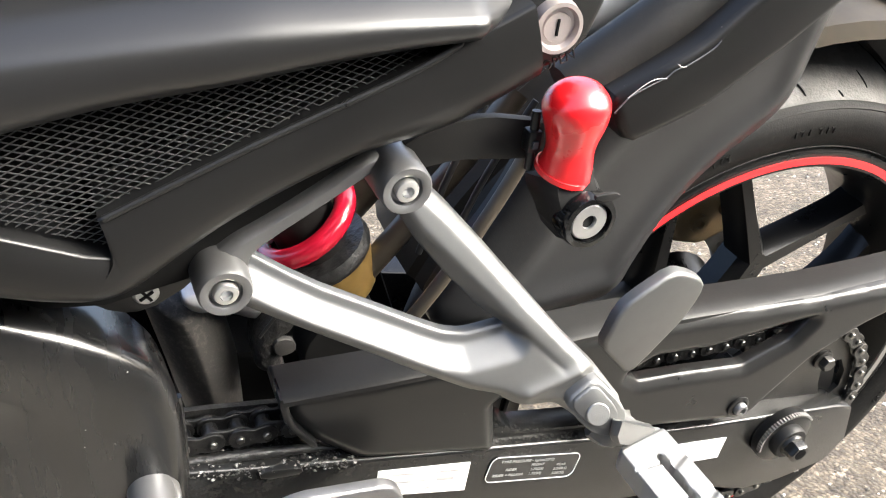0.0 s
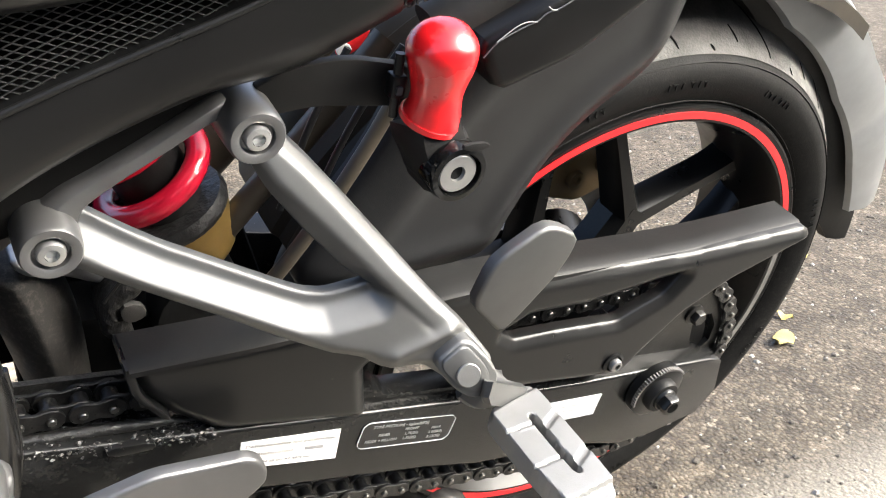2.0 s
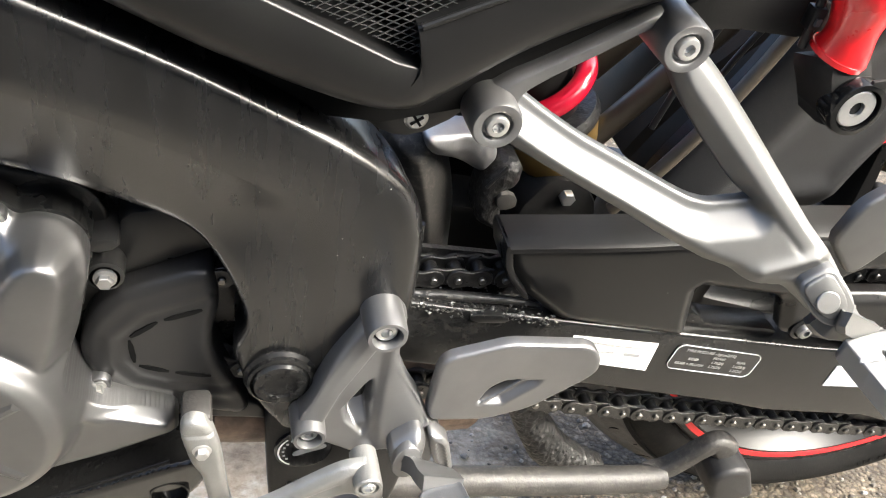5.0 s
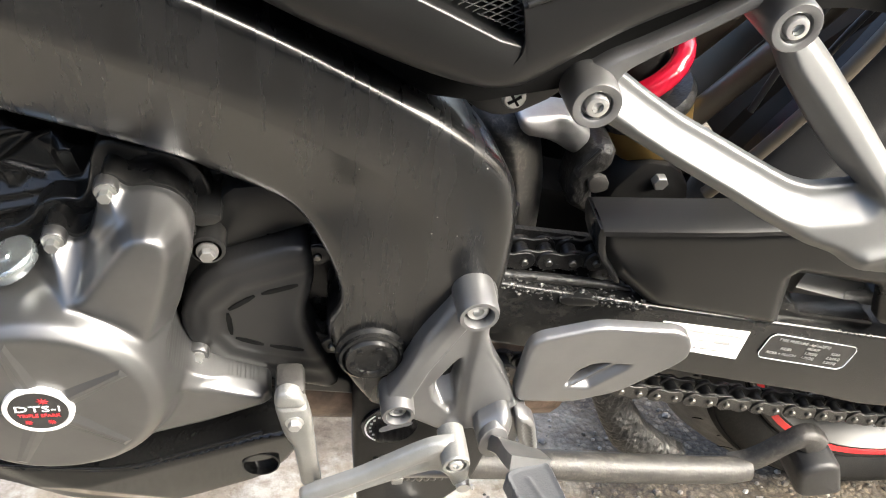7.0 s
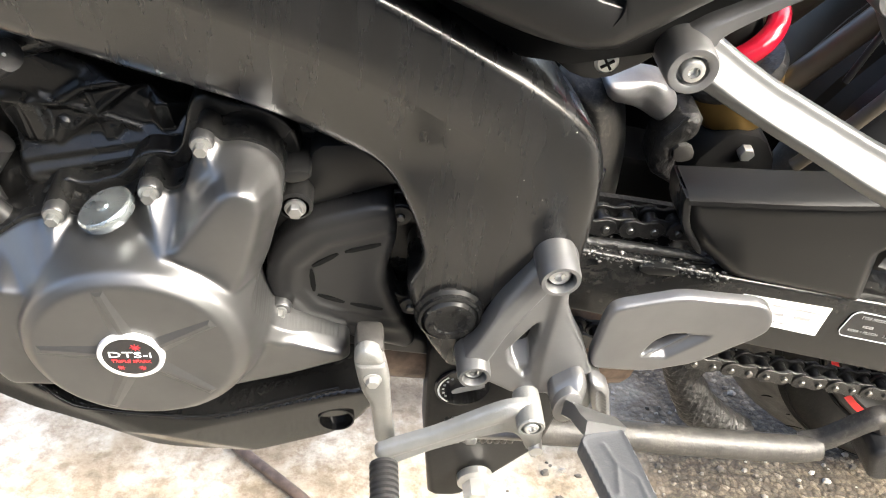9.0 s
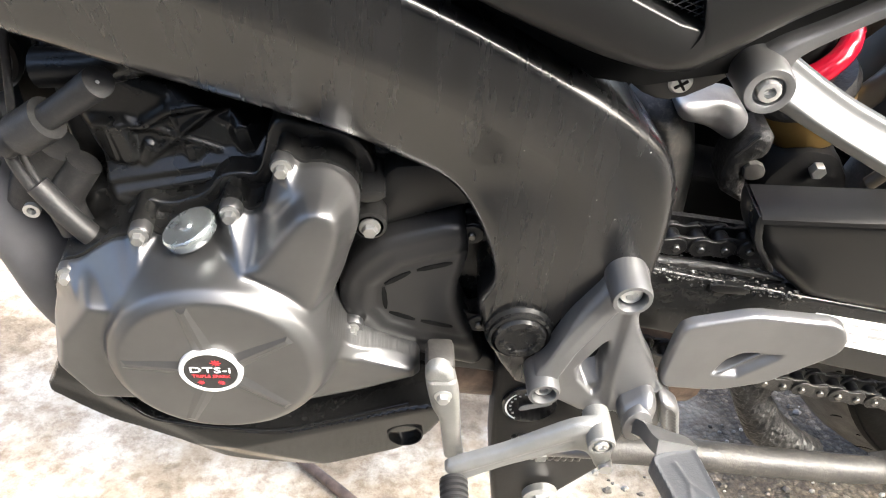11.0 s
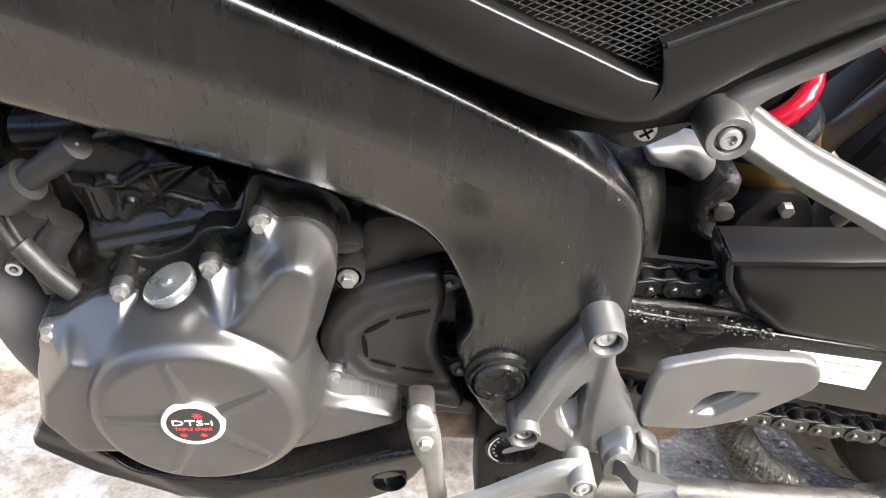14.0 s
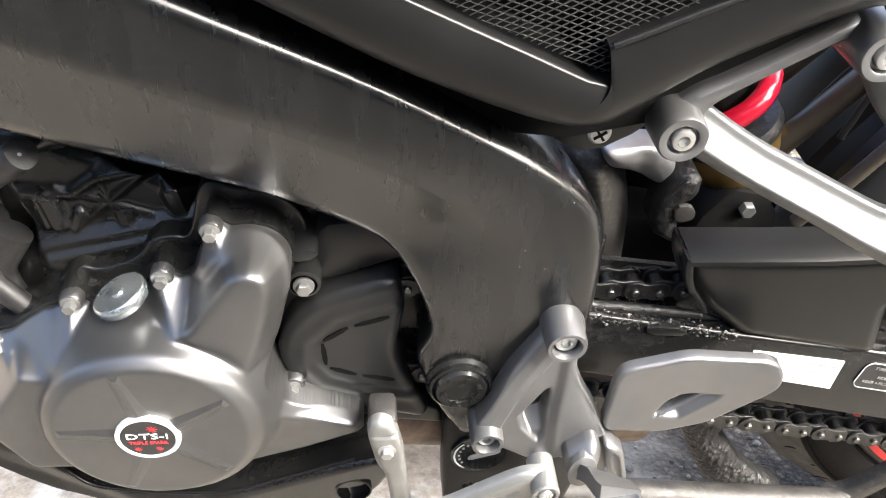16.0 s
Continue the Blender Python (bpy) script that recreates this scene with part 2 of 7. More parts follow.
def plate(outline, y, th, bevel=0.002, seg=2, soft=1, tilt=(0, 0, 0, 0), holes=(), r=0.005, bm=None):
    """A plate in the bike's side plane: outline of (x, z), front face at y, th thick behind it, front rim rounded.
    tilt (a, b, x0, z0): the face lies at y + a (x - x0) + b (z - z0)."""
    bm = bm or bmesh.new()
    a, b, x0, z0 = tilt
    pts = soften(list(outline), soft, r) if soft else list(outline)
    loops = [pts] + [soften(list(h), soft, r) if soft else list(h) for h in holes]
    rim = []
    fe = []
    for lp in loops:
        vs = [bm.verts.new((px, y + a * (px - x0) + b * (pz - z0), pz)) for px, pz in lp]
        es = [bm.edges.new((p, q)) for p, q in zip(vs, vs[1:] + vs[:1])]
        fe += es
        rim.append(vs)
    if holes:
        faces = [f for f in bmesh.ops.triangle_fill(bm, edges=fe, use_beauty=True)["geom"] if isinstance(f, bmesh.types.BMFace)]
    else:
        faces = [bm.faces.new(rim[0])]
    ret = bmesh.ops.extrude_face_region(bm, geom=faces)["geom"]
    bmesh.ops.translate(bm, vec=(0, th, 0), verts=[v for v in ret if isinstance(v, bmesh.types.BMVert)])
    bm.normal_update()
    if bevel:
        front = {v for lp in rim for v in lp}
        es = [e for e in bm.edges if e.verts[0] in front and e.verts[1] in front and len(e.link_faces) == 2 and e.calc_face_angle(0) > 0.8]
        bmesh.ops.bevel(bm, geom=es, offset=bevel, segments=seg, profile=0.5, affect="EDGES", clamp_overlap=True)
    return bm


def tube(pts, r, n=12, steps=5, bm=None, caps=True):
    """A round tube along a smooth path; r is one radius or one for each point."""
    bm = bm or bmesh.new()
    n = max(n, 12)
    rs = [r] * len(pts) if isinstance(r, (int, float)) else list(r)
    path = spline([(*p, q) for p, q in zip(pts, rs)], steps)
    rings = []
    side = None
    for i, p in enumerate(path):
        t = Vector((path[min(i + 1, len(path) - 1)] - path[max(i - 1, 0)])[:3]).normalized()
        if side is None:
            side = t.orthogonal().normalized()
        side = (side - t * side.dot(t)).normalized()
        up = t.cross(side)
        c = Vector(p[:3])
        rings.append([bm.verts.new(c + (side * math.cos(k * math.tau / n) + up * math.sin(k * math.tau / n)) * p[3]) for k in range(n)])
    for a, b in zip(rings, rings[1:]):
        for k in range(n):
            bm.faces.new((a[k], a[(k + 1) % n], b[(k + 1) % n], b[k]))
    if caps:
        bm.faces.new(rings[0])
        bm.faces.new(rings[-1])
    return bm


def revolve(profile, centre, n=40, bm=None, closed=False, axis="y"):
    """A turned form about an axis through centre; profile of (radius, place along the axis)."""
    bm = bm or bmesh.new()
    cx, cy, cz = centre
    rings = []
    for r, h in profile:
        if r < 1e-6:
            rings.append([bm.verts.new((cx, cy + h, cz) if axis == "y" else (cx, cy, cz + h))])
            continue
        ring = []
        for k in range(n):
            c, s = r * math.cos(k * math.tau / n), r * math.sin(k * math.tau / n)
            ring.append(bm.verts.new((cx + c, cy + h, cz + s) if axis == "y" else (cx + c, cy + s, cz + h)))
        rings.append(ring)
    pairs = list(zip(rings, rings[1:])) + ([(rings[-1], rings[0])] if closed else [])
    for a, b in pairs:
        if len(a) == 1 and len(b) == 1:
            continue
        for k in range(n):
            j = (k + 1) % n
            if len(a) == 1:
                bm.faces.new((a[0], b[j], b[k]))
            elif len(b) == 1:
                bm.faces.new((a[k], a[j], b[0]))
            else:
                bm.faces.new((a[k], a[j], b[j], b[k]))
    return bm


def loft(rows, bm=None, close=False):
    """A skin over rows of points of equal length."""
    bm = bm or bmesh.new()
    vs = [[bm.verts.new(p) for p in r] for r in rows]
    for a, b in zip(vs, vs[1:]):
        m = len(a)
        for k in range(m if close else m - 1):
            bm.faces.new((a[k], a[(k + 1) % m], b[(k + 1) % m], b[k]))
    return bm


def edge_gap(loops, X, Z):
    """The distance of each point to the outlines, positive inside, and the nearest points on them."""
    best = np.full(X.shape, 1e9)
    nx, nz = np.zeros(X.shape), np.zeros(X.shape)
    inside = np.zeros(X.shape, bool)
    for lp in loops:
        for (x0, z0), (x1, z1) in zip(lp, lp[1:] + lp[:1]):
            ex, ez = x1 - x0, z1 - z0
            u = np.clip(((X - x0) * ex + (Z - z0) * ez) / max(ex * ex + ez * ez, 1e-12), 0, 1)
            qx, qz = x0 + u * ex, z0 + u * ez
            d = np.hypot(X - qx, Z - qz)
            m = d < best
            best, nx, nz = np.where(m, d, best), np.where(m, qx, nx), np.where(m, qz, nz)
            if abs(ez) > 1e-12:
                inside ^= ((z0 > Z) != (z1 > Z)) & (X < x0 + (Z - z0) * ex / ez)
    return np.where(inside, best, -best), nx, nz


def gap_to(outline, X, Z):
    return edge_gap([list(outline)], X, Z)[0]


def line_gap(pts, X, Z):
    """The distance of each point to an open line."""
    best = np.full(X.shape, 1e9)
    for (x0, z0), (x1, z1) in zip(pts, pts[1:]):
        ex, ez = x1 - x0, z1 - z0
        u = np.clip(((X - x0) * ex + (Z - z0) * ez) / (ex * ex + ez * ez), 0, 1)
        best = np.minimum(best, np.hypot(X - x0 - u * ex, Z - z0 - u * ez))
    return best


def over(a, b, k=0.002):
    """The higher of two reliefs, with a fillet between them."""
    return 0.5 * (a + b + np.sqrt((a - b) ** 2 + k * k))


def under(a, b, k=0.002):
    return 0.5 * (a + b - np.sqrt((a - b) ** 2 + k * k))


def casting(outline, relief, y0, depth, step=0.0014, edge=0.0015, soft=2, r=0.004, holes=(), tilt=(0, 0, 0, 0), lean=0.0, calm=1):
    """A cast or pressed part: the outline filled with a relief(X, Z, D) that rises towards -y from y0, D being the distance to
    the rim; the rim is rounded by edge and walled to depth behind y0. lean: how far the relief also rises in z."""
    loops = [soften(list(outline), soft, r)] + [soften(list(h), soft, min(r, 0.002)) for h in holes]
    a, b, x0, z0 = tilt
    xs = [p[0] for p in loops[0]]
    zs = [p[1] for p in loops[0]]
    gx, gz = np.arange(min(xs) - step, max(xs) + 2 * step, step), np.arange(min(zs) - step, max(zs) + 2 * step, step)
    X, Z = np.meshgrid(gx, gz, indexing="ij")
    D, nx, nz = edge_gap(loops, X, Z)
    rim = D <= 0.35 * step
    X, Z, D = np.where(rim, nx, X), np.where(rim, nz, Z), np.where(rim, 0.0, D)
    h = relief(X, Z, D)
    for _ in range(calm):
        q = np.pad(h, 1, mode="edge")
        h = (2 * h + q[:-2, 1:-1] + q[2:, 1:-1] + q[1:-1, :-2] + q[1:-1, 2:]) / 6
    drop = np.where(D < edge, edge - np.sqrt(np.maximum(edge ** 2 - (edge - D) ** 2, 0)), 0)
    h = h - drop
    Y = y0 + a * (X - x0) + b * (Z - z0) - h
    ids = -np.ones(X.shape, int)
    verts, faces = [], []

    def vid(i, j):
        if ids[i, j] < 0:
            ids[i, j] = len(verts)
            verts.append((float(X[i, j]), float(Y[i, j]), float(Z[i, j] + lean * h[i, j])))
        return int(ids[i, j])

    body = ~rim
    for i in range(len(gx) - 1):
        for j in range(len(gz) - 1):
            if body[i, j] or body[i + 1, j] or body[i, j + 1] or body[i + 1, j + 1]:
                faces.append((vid(i, j), vid(i + 1, j), vid(i + 1, j + 1), vid(i, j + 1)))
    count = {}
    for f in faces:
        for p, q in zip(f, f[1:] + f[:1]):
            k = (min(p, q), max(p, q))
            count[k] = None if k in count else (p, q)
    back = {}
    for e in [e for e in count.values() if e]:
        for v in e:
            if v not in back:
                back[v] = len(verts)
                x, y, z = verts[v]
                verts.append((x, max(y + 0.0005, y0 + a * (x - x0) + b * (z - z0) + depth), z))
        faces.append((e[1], e[0], back[e[0]], back[e[1]]))
    me = bpy.data.meshes.new("casting")
    me.from_pydata(verts, [], faces)
    bm = bmesh.new()
    bm.from_mesh(me)
    bpy.data.meshes.remove(me)
    bmesh.ops.remove_doubles(bm, verts=bm.verts, dist=1e-6)
    return bm



BAR = [(-1.0, -0.2), (-1.0, 0.55), (-0.93, 0.72), (-0.55, 0.97), (-0.45, 1.0), (0.55, 1.0), (0.66, 0.96), (0.95, 0.6), (1.0, 0.45), (1.0, -0.2)]



def beam(path, widths, depth, section=BAR, steps=6, bm=None):
    """A cast arm along a path, its section's second axis towards the camera's side (-y)."""
    bm = bm or bmesh.new()
    P = spline([(*p, w) for p, w in zip(path, widths)], steps)
    rows = []
    for i, p in enumerate(P):
        t = Vector((P[min(i + 1, len(P) - 1)] - P[max(i - 1, 0)])[:3]).normalized()
        out = Vector((0, -1, 0))
        out = (out - t * out.dot(t)).normalized()
        side = t.cross(out).normalized()
        rows.append([Vector(p[:3]) + side * (s * p[3] / 2) + out * (o * depth - depth) for s, o in section])
    loft(rows, bm, close=True)
    k = len(section)
    bm.verts.ensure_lookup_table()
    n0 = len(bm.verts) - len(rows) * k
    bm.faces.new([bm.verts[n0 + i] for i in range(k)])
    bm.faces.new([bm.verts[len(bm.verts) - k + i] for i in range(k)])
    return bm


def box(x0, x1, y0, y1, z0, z1, bevel=0.001, bm=None):
    bm = bm or bmesh.new()
    ret = bmesh.ops.create_cube(bm, size=1.0, matrix=Matrix.Translation(((x0 + x1) / 2, (y0 + y1) / 2, (z0 + z1) / 2)) @ Matrix.Diagonal((x1 - x0, y1 - y0, z1 - z0, 1)))
    if bevel:
        es = list({e for v in ret["verts"] for e in v.link_edges})
        bmesh.ops.bevel(bm, geom=es, offset=bevel, segments=2, profile=0.5, affect="EDGES", clamp_overlap=True)
    return bm


def hex_head(c, r, h, y, flange=1.35, bm=None):
    """A flanged hexagon head whose face lies at y, looking to -y."""
    bm = bm or bmesh.new()
    cx, cz = c
    revolve([(0, h), (r * flange, h), (r * flange, h * 0.72), (r * 1.05, h * 0.62), (0, h * 0.6)], (cx, y, cz), 24, bm)
    revolve([(0, h * 0.62), (r, h * 0.62), (r, h * 0.12), (r * 0.86, 0), (0, 0)], (cx, y, cz), 6, bm)
    return bm


def socket_head(c, r, h, y, key=0.5, bm=None):
    """A socket screw's domed head with its hexagonal recess."""
    bm = bm or bmesh.new()
    cx, cz = c
    revolve([(0, h), (r, h), (r, h * 0.35), (r * 0.9, h * 0.08), (r * 0.72, 0), (r * key, 0)], (cx, y, cz), 24, bm)
    revolve([(r * key * 1.02, 0), (r * key, h * 0.6), (0, h * 0.6)], (cx, y, cz), 6, bm)
    return bm


def words(body, size, mat, m, parent, label, extrude=0.0001):
    """Printed words in the built-in font, as a mesh."""
    cu = bpy.data.curves.new("print", "FONT")
    cu.body, cu.size, cu.extrude, cu.align_x, cu.align_y, cu.resolution_u = body, size, extrude, "CENTER", "CENTER", 2
    tmp = bpy.data.objects.new("print", cu)
    scene.collection.objects.link(tmp)
    bpy.context.view_layer.update()
    me = bpy.data.meshes.new_from_object(tmp.evaluated_get(bpy.context.evaluated_depsgraph_get()))
    bpy.data.objects.remove(tmp)
    bpy.data.curves.remove(cu)
    me.materials.clear()
    me.materials.append(mat)
    ob = new("print", me)
    ob.parent = parent
    ob.matrix_local = m
    return tagged(ob, label)


def polar(r, deg, y):
    return (r * math.cos(radians(deg)), y, AXLE_Z + r * math.sin(radians(deg)))


AXLE_Z, WHEEL_Y = 0.303, 0.05


# ---- ground: pale stained concrete that passes into coarse exposed aggregate ----
def ground_material():
    m, nt, p = nodes_of("stained concrete and aggregate")
    tc = nt.nodes.new("ShaderNodeTexCoord")
    sep = nt.nodes.new("ShaderNodeSeparateXYZ")
    nt.links.new(tc.outputs["Object"], sep.inputs["Vector"])
    edge = noise_node(nt, 9.0, 5, 0.65)
    add = nt.nodes.new("ShaderNodeMath")
    add.operation = "MULTIPLY_ADD"
    add.inputs[1].default_value = 0.25
    nt.links.new(edge.outputs["Fac"], add.inputs[0])
    nt.links.new(sep.outputs["X"], add.inputs[2])
    where = ramp(nt, add.outputs["Value"], [(0.0, (0, 0, 0)), (1.0, (1, 1, 1))])
    mr = nt.nodes.new("ShaderNodeMapRange")
    mr.inputs["From Min"].default_value, mr.inputs["From Max"].default_value = -0.3, -0.14
    nt.links.new(add.outputs["Value"], mr.inputs["Value"])
    nt.nodes.remove(where)
    # concrete
    stain = noise_node(nt, 5.0, 8, 0.7)
    fleck = noise_node(nt, 60.0, 6, 0.75)
    c1 = ramp(nt, stain.outputs["Fac"], [(0.36, (0.16, 0.118, 0.074)), (0.47, (0.3, 0.245, 0.175)), (0.58, (0.48, 0.44, 0.37))])
    f1 = ramp(nt, fleck.outputs["Fac"], [(0.38, (0.55, 0.5, 0.45)), (0.55, (1, 1, 1))])
    mul = nt.nodes.new("ShaderNodeMix")
    mul.data_type, mul.blend_type = "RGBA", "MULTIPLY"
    mul.inputs["Factor"].default_value = 0.8
    nt.links.new(c1.outputs["Color"], mul.inputs[6])
    nt.links.new(f1.outputs["Color"], mul.inputs[7])
    # aggregate
    v = nt.nodes.new("ShaderNodeTexVoronoi")
    v.inputs["Scale"].default_value = 150.0
    nt.links.new(tc.outputs["Object"], v.inputs["Vector"])
    jig = noise_node(nt, 30.0, 3)
    warp = nt.nodes.new("ShaderNodeVectorMath")
    warp.operation = "MULTIPLY_ADD"
    warp.inputs[1].default_value = (0.012, 0.012, 0.012)
    nt.links.new(jig.outputs["Color"], warp.inputs[0])
    nt.links.new(tc.outputs["Object"], warp.inputs[2])
    nt.links.new(warp.outputs["Vector"], v.inputs["Vector"])
    hsv = nt.nodes.new("ShaderNodeSeparateColor")
    nt.links.new(v.outputs["Color"], hsv.inputs["Color"])
    c2 = ramp(nt, hsv.outputs["Red"], [(0.0, (0.12, 0.105, 0.085)), (0.55, (0.2, 0.178, 0.148)), (0.88, (0.3, 0.27, 0.23)), (1.0, (0.5, 0.48, 0.44))])
    gap = ramp(nt, v.outputs["Distance"], [(0.35, (1, 1, 1)), (0.7, (0.62, 0.57, 0.5))])
    mul2 = nt.nodes.new("ShaderNodeMix")
    mul2.data_type, mul2.blend_type = "RGBA", "MULTIPLY"
    mul2.inputs["Factor"].default_value = 1.0
    nt.links.new(c2.outputs["Color"], mul2.inputs[6])
    nt.links.new(gap.outputs["Color"], mul2.inputs[7])
    wide = noise_node(nt, 14.0, 8, 0.7)
    tone = ramp(nt, wide.outputs["Fac"], [(0.32, (0.15, 0.125, 0.095)), (0.46, (0.27, 0.242, 0.205)), (0.56, (0.39, 0.365, 0.325)), (0.7, (0.6, 0.575, 0.53))])
    mul3 = nt.nodes.new("ShaderNodeMix")
    mul3.data_type, mul3.blend_type = "RGBA", "MULTIPLY"
    mul3.inputs["Factor"].default_value = 1.0
    nt.links.new(mul2.outputs[2], mul3.inputs[6])
    nt.links.new(tone.outputs["Color"], mul3.inputs[7])
    grit = noise_node(nt, 420.0, 4, 0.7)
    sand = ramp(nt, grit.outputs["Fac"], [(0.36, (0.5, 0.46, 0.4)), (0.5, (0.95, 0.93, 0.9)), (0.66, (1.45, 1.42, 1.36))])
    mul4 = nt.nodes.new("ShaderNodeMix")
    mul4.data_type, mul4.blend_type = "RGBA", "MULTIPLY"
    mul4.inputs["Factor"].default_value = 1.0
    nt.links.new(mul3.outputs[2], mul4.inputs[6])
    nt.links.new(sand.outputs["Color"], mul4.inputs[7])
    yard = mixed(nt, mr.outputs["Result"], mul.outputs[2], mul4.outputs[2])
    # unseen ground on the near side, darkened so glossy faces reflect less light
    near_dim = nt.nodes.new("ShaderNodeMapRange")
    near_dim.inputs["From Min"].default_value, near_dim.inputs["From Max"].default_value = -0.04, -0.14
    nt.links.new(sep.outputs["Y"], near_dim.inputs["Value"])
    dim_strip = ramp(nt, grit.outputs["Fac"], [(0.35, (0.12, 0.108, 0.088)), (0.65, (0.24, 0.22, 0.185))])
    dim_far = ramp(nt, grit.outputs["Fac"], [(0.35, (0.035, 0.033, 0.03)), (0.65, (0.08, 0.075, 0.067))])
    # further out the made-up tone drops again, for dark reflections on upright faces
    far = nt.nodes.new("ShaderNodeMapRange")
    far.inputs["From Min"].default_value, far.inputs["From Max"].default_value = -0.5, -0.62
    nt.links.new(sep.outputs["Y"], far.inputs["Value"])
    road = mixed(nt, far.outputs["Result"], dim_strip.outputs["Color"], dim_far.outputs["Color"])
    nt.links.new(mixed(nt, near_dim.outputs["Result"], yard, road), p.inputs["Base Color"])
    p.inputs["Roughness"].default_value = 0.85
    inv = nt.nodes.new("ShaderNodeMath")
    inv.operation = "MULTIPLY"
    nt.links.new(v.outputs["Distance"], inv.inputs[0])
    nt.links.new(mr.outputs["Result"], inv.inputs[1])
    b = nt.nodes.new("ShaderNodeBump")
    b.invert = True
    b.inputs["Strength"].default_value, b.inputs["Distance"].default_value = 0.6, 0.004
    nt.links.new(inv.outputs["Value"], b.inputs["Height"])
    b2 = nt.nodes.new("ShaderNodeBump")
    b2.inputs["Strength"].default_value, b2.inputs["Distance"].default_value = 0.5, 0.004
    nt.links.new(fleck.outputs["Fac"], b2.inputs["Height"])
    nt.links.new(b.outputs["Normal"], b2.inputs["Normal"])
    nt.links.new(b2.outputs["Normal"], p.inputs["Normal"])
    return m


def build_ground():
    bm = bmesh.new()
    xs = [-400, -60, -10, -4, *np.linspace(-2, 3, 60), 6, 20, 80, 400]
    ys = [-400, -60, -10, -4, *np.linspace(-1.5, 3.5, 60), 6, 20, 80, 400]
    grid = []
    for gx in xs:
        row = []
        for gy in ys:
            near = abs(gx) < 3.1 and abs(gy) < 3.6
            h = 0.006 * (noise.noise((gx * 3.1, gy * 3.1, 0)) if near else 0) - 0.004
            row.append(bm.verts.new((gx, gy, min(h, 0.0))))
        grid.append(row)
    for a, b in zip(grid, grid[1:]):
        for k in range(len(ys) - 1):
            bm.faces.new((a[k], b[k], b[k + 1], a[k + 1]))
    g = part("ground", bm, ground_material(), None)
    tagged(g, "pale stained concrete passing into coarse aggregate, darkened on the unseen near side", "ground", kind="structure")


build_ground()

# unseen wall added behind the camera; its dark tone dims reflections in upright faces
WALL = surface("added wall dark grey", (0.085, 0.085, 0.076), (0.055, 0.056, 0.049), (0.8, 0.9), blotch=1.6, grain=120, bump=0.4)
wall = part("unseen_wall", box(-9.0, 9.0, -3.45, -3.2, -0.05, 2.2, 0.01), WALL, None)
tagged(wall, "added plain dark grey wall, unseen behind the camera", "wall", kind="structure")


# ---- the motorcycle ----
bike = new("motorcycle")
bike.matrix_world = Matrix.Translation((0, 0, -SINK)) @ pose(0, 0, 0, BIKE_LEAN, 0, 0)
tagged(bike, "black sports motorcycle with red rim stripe, leaning on its side stand", "motorcycle")


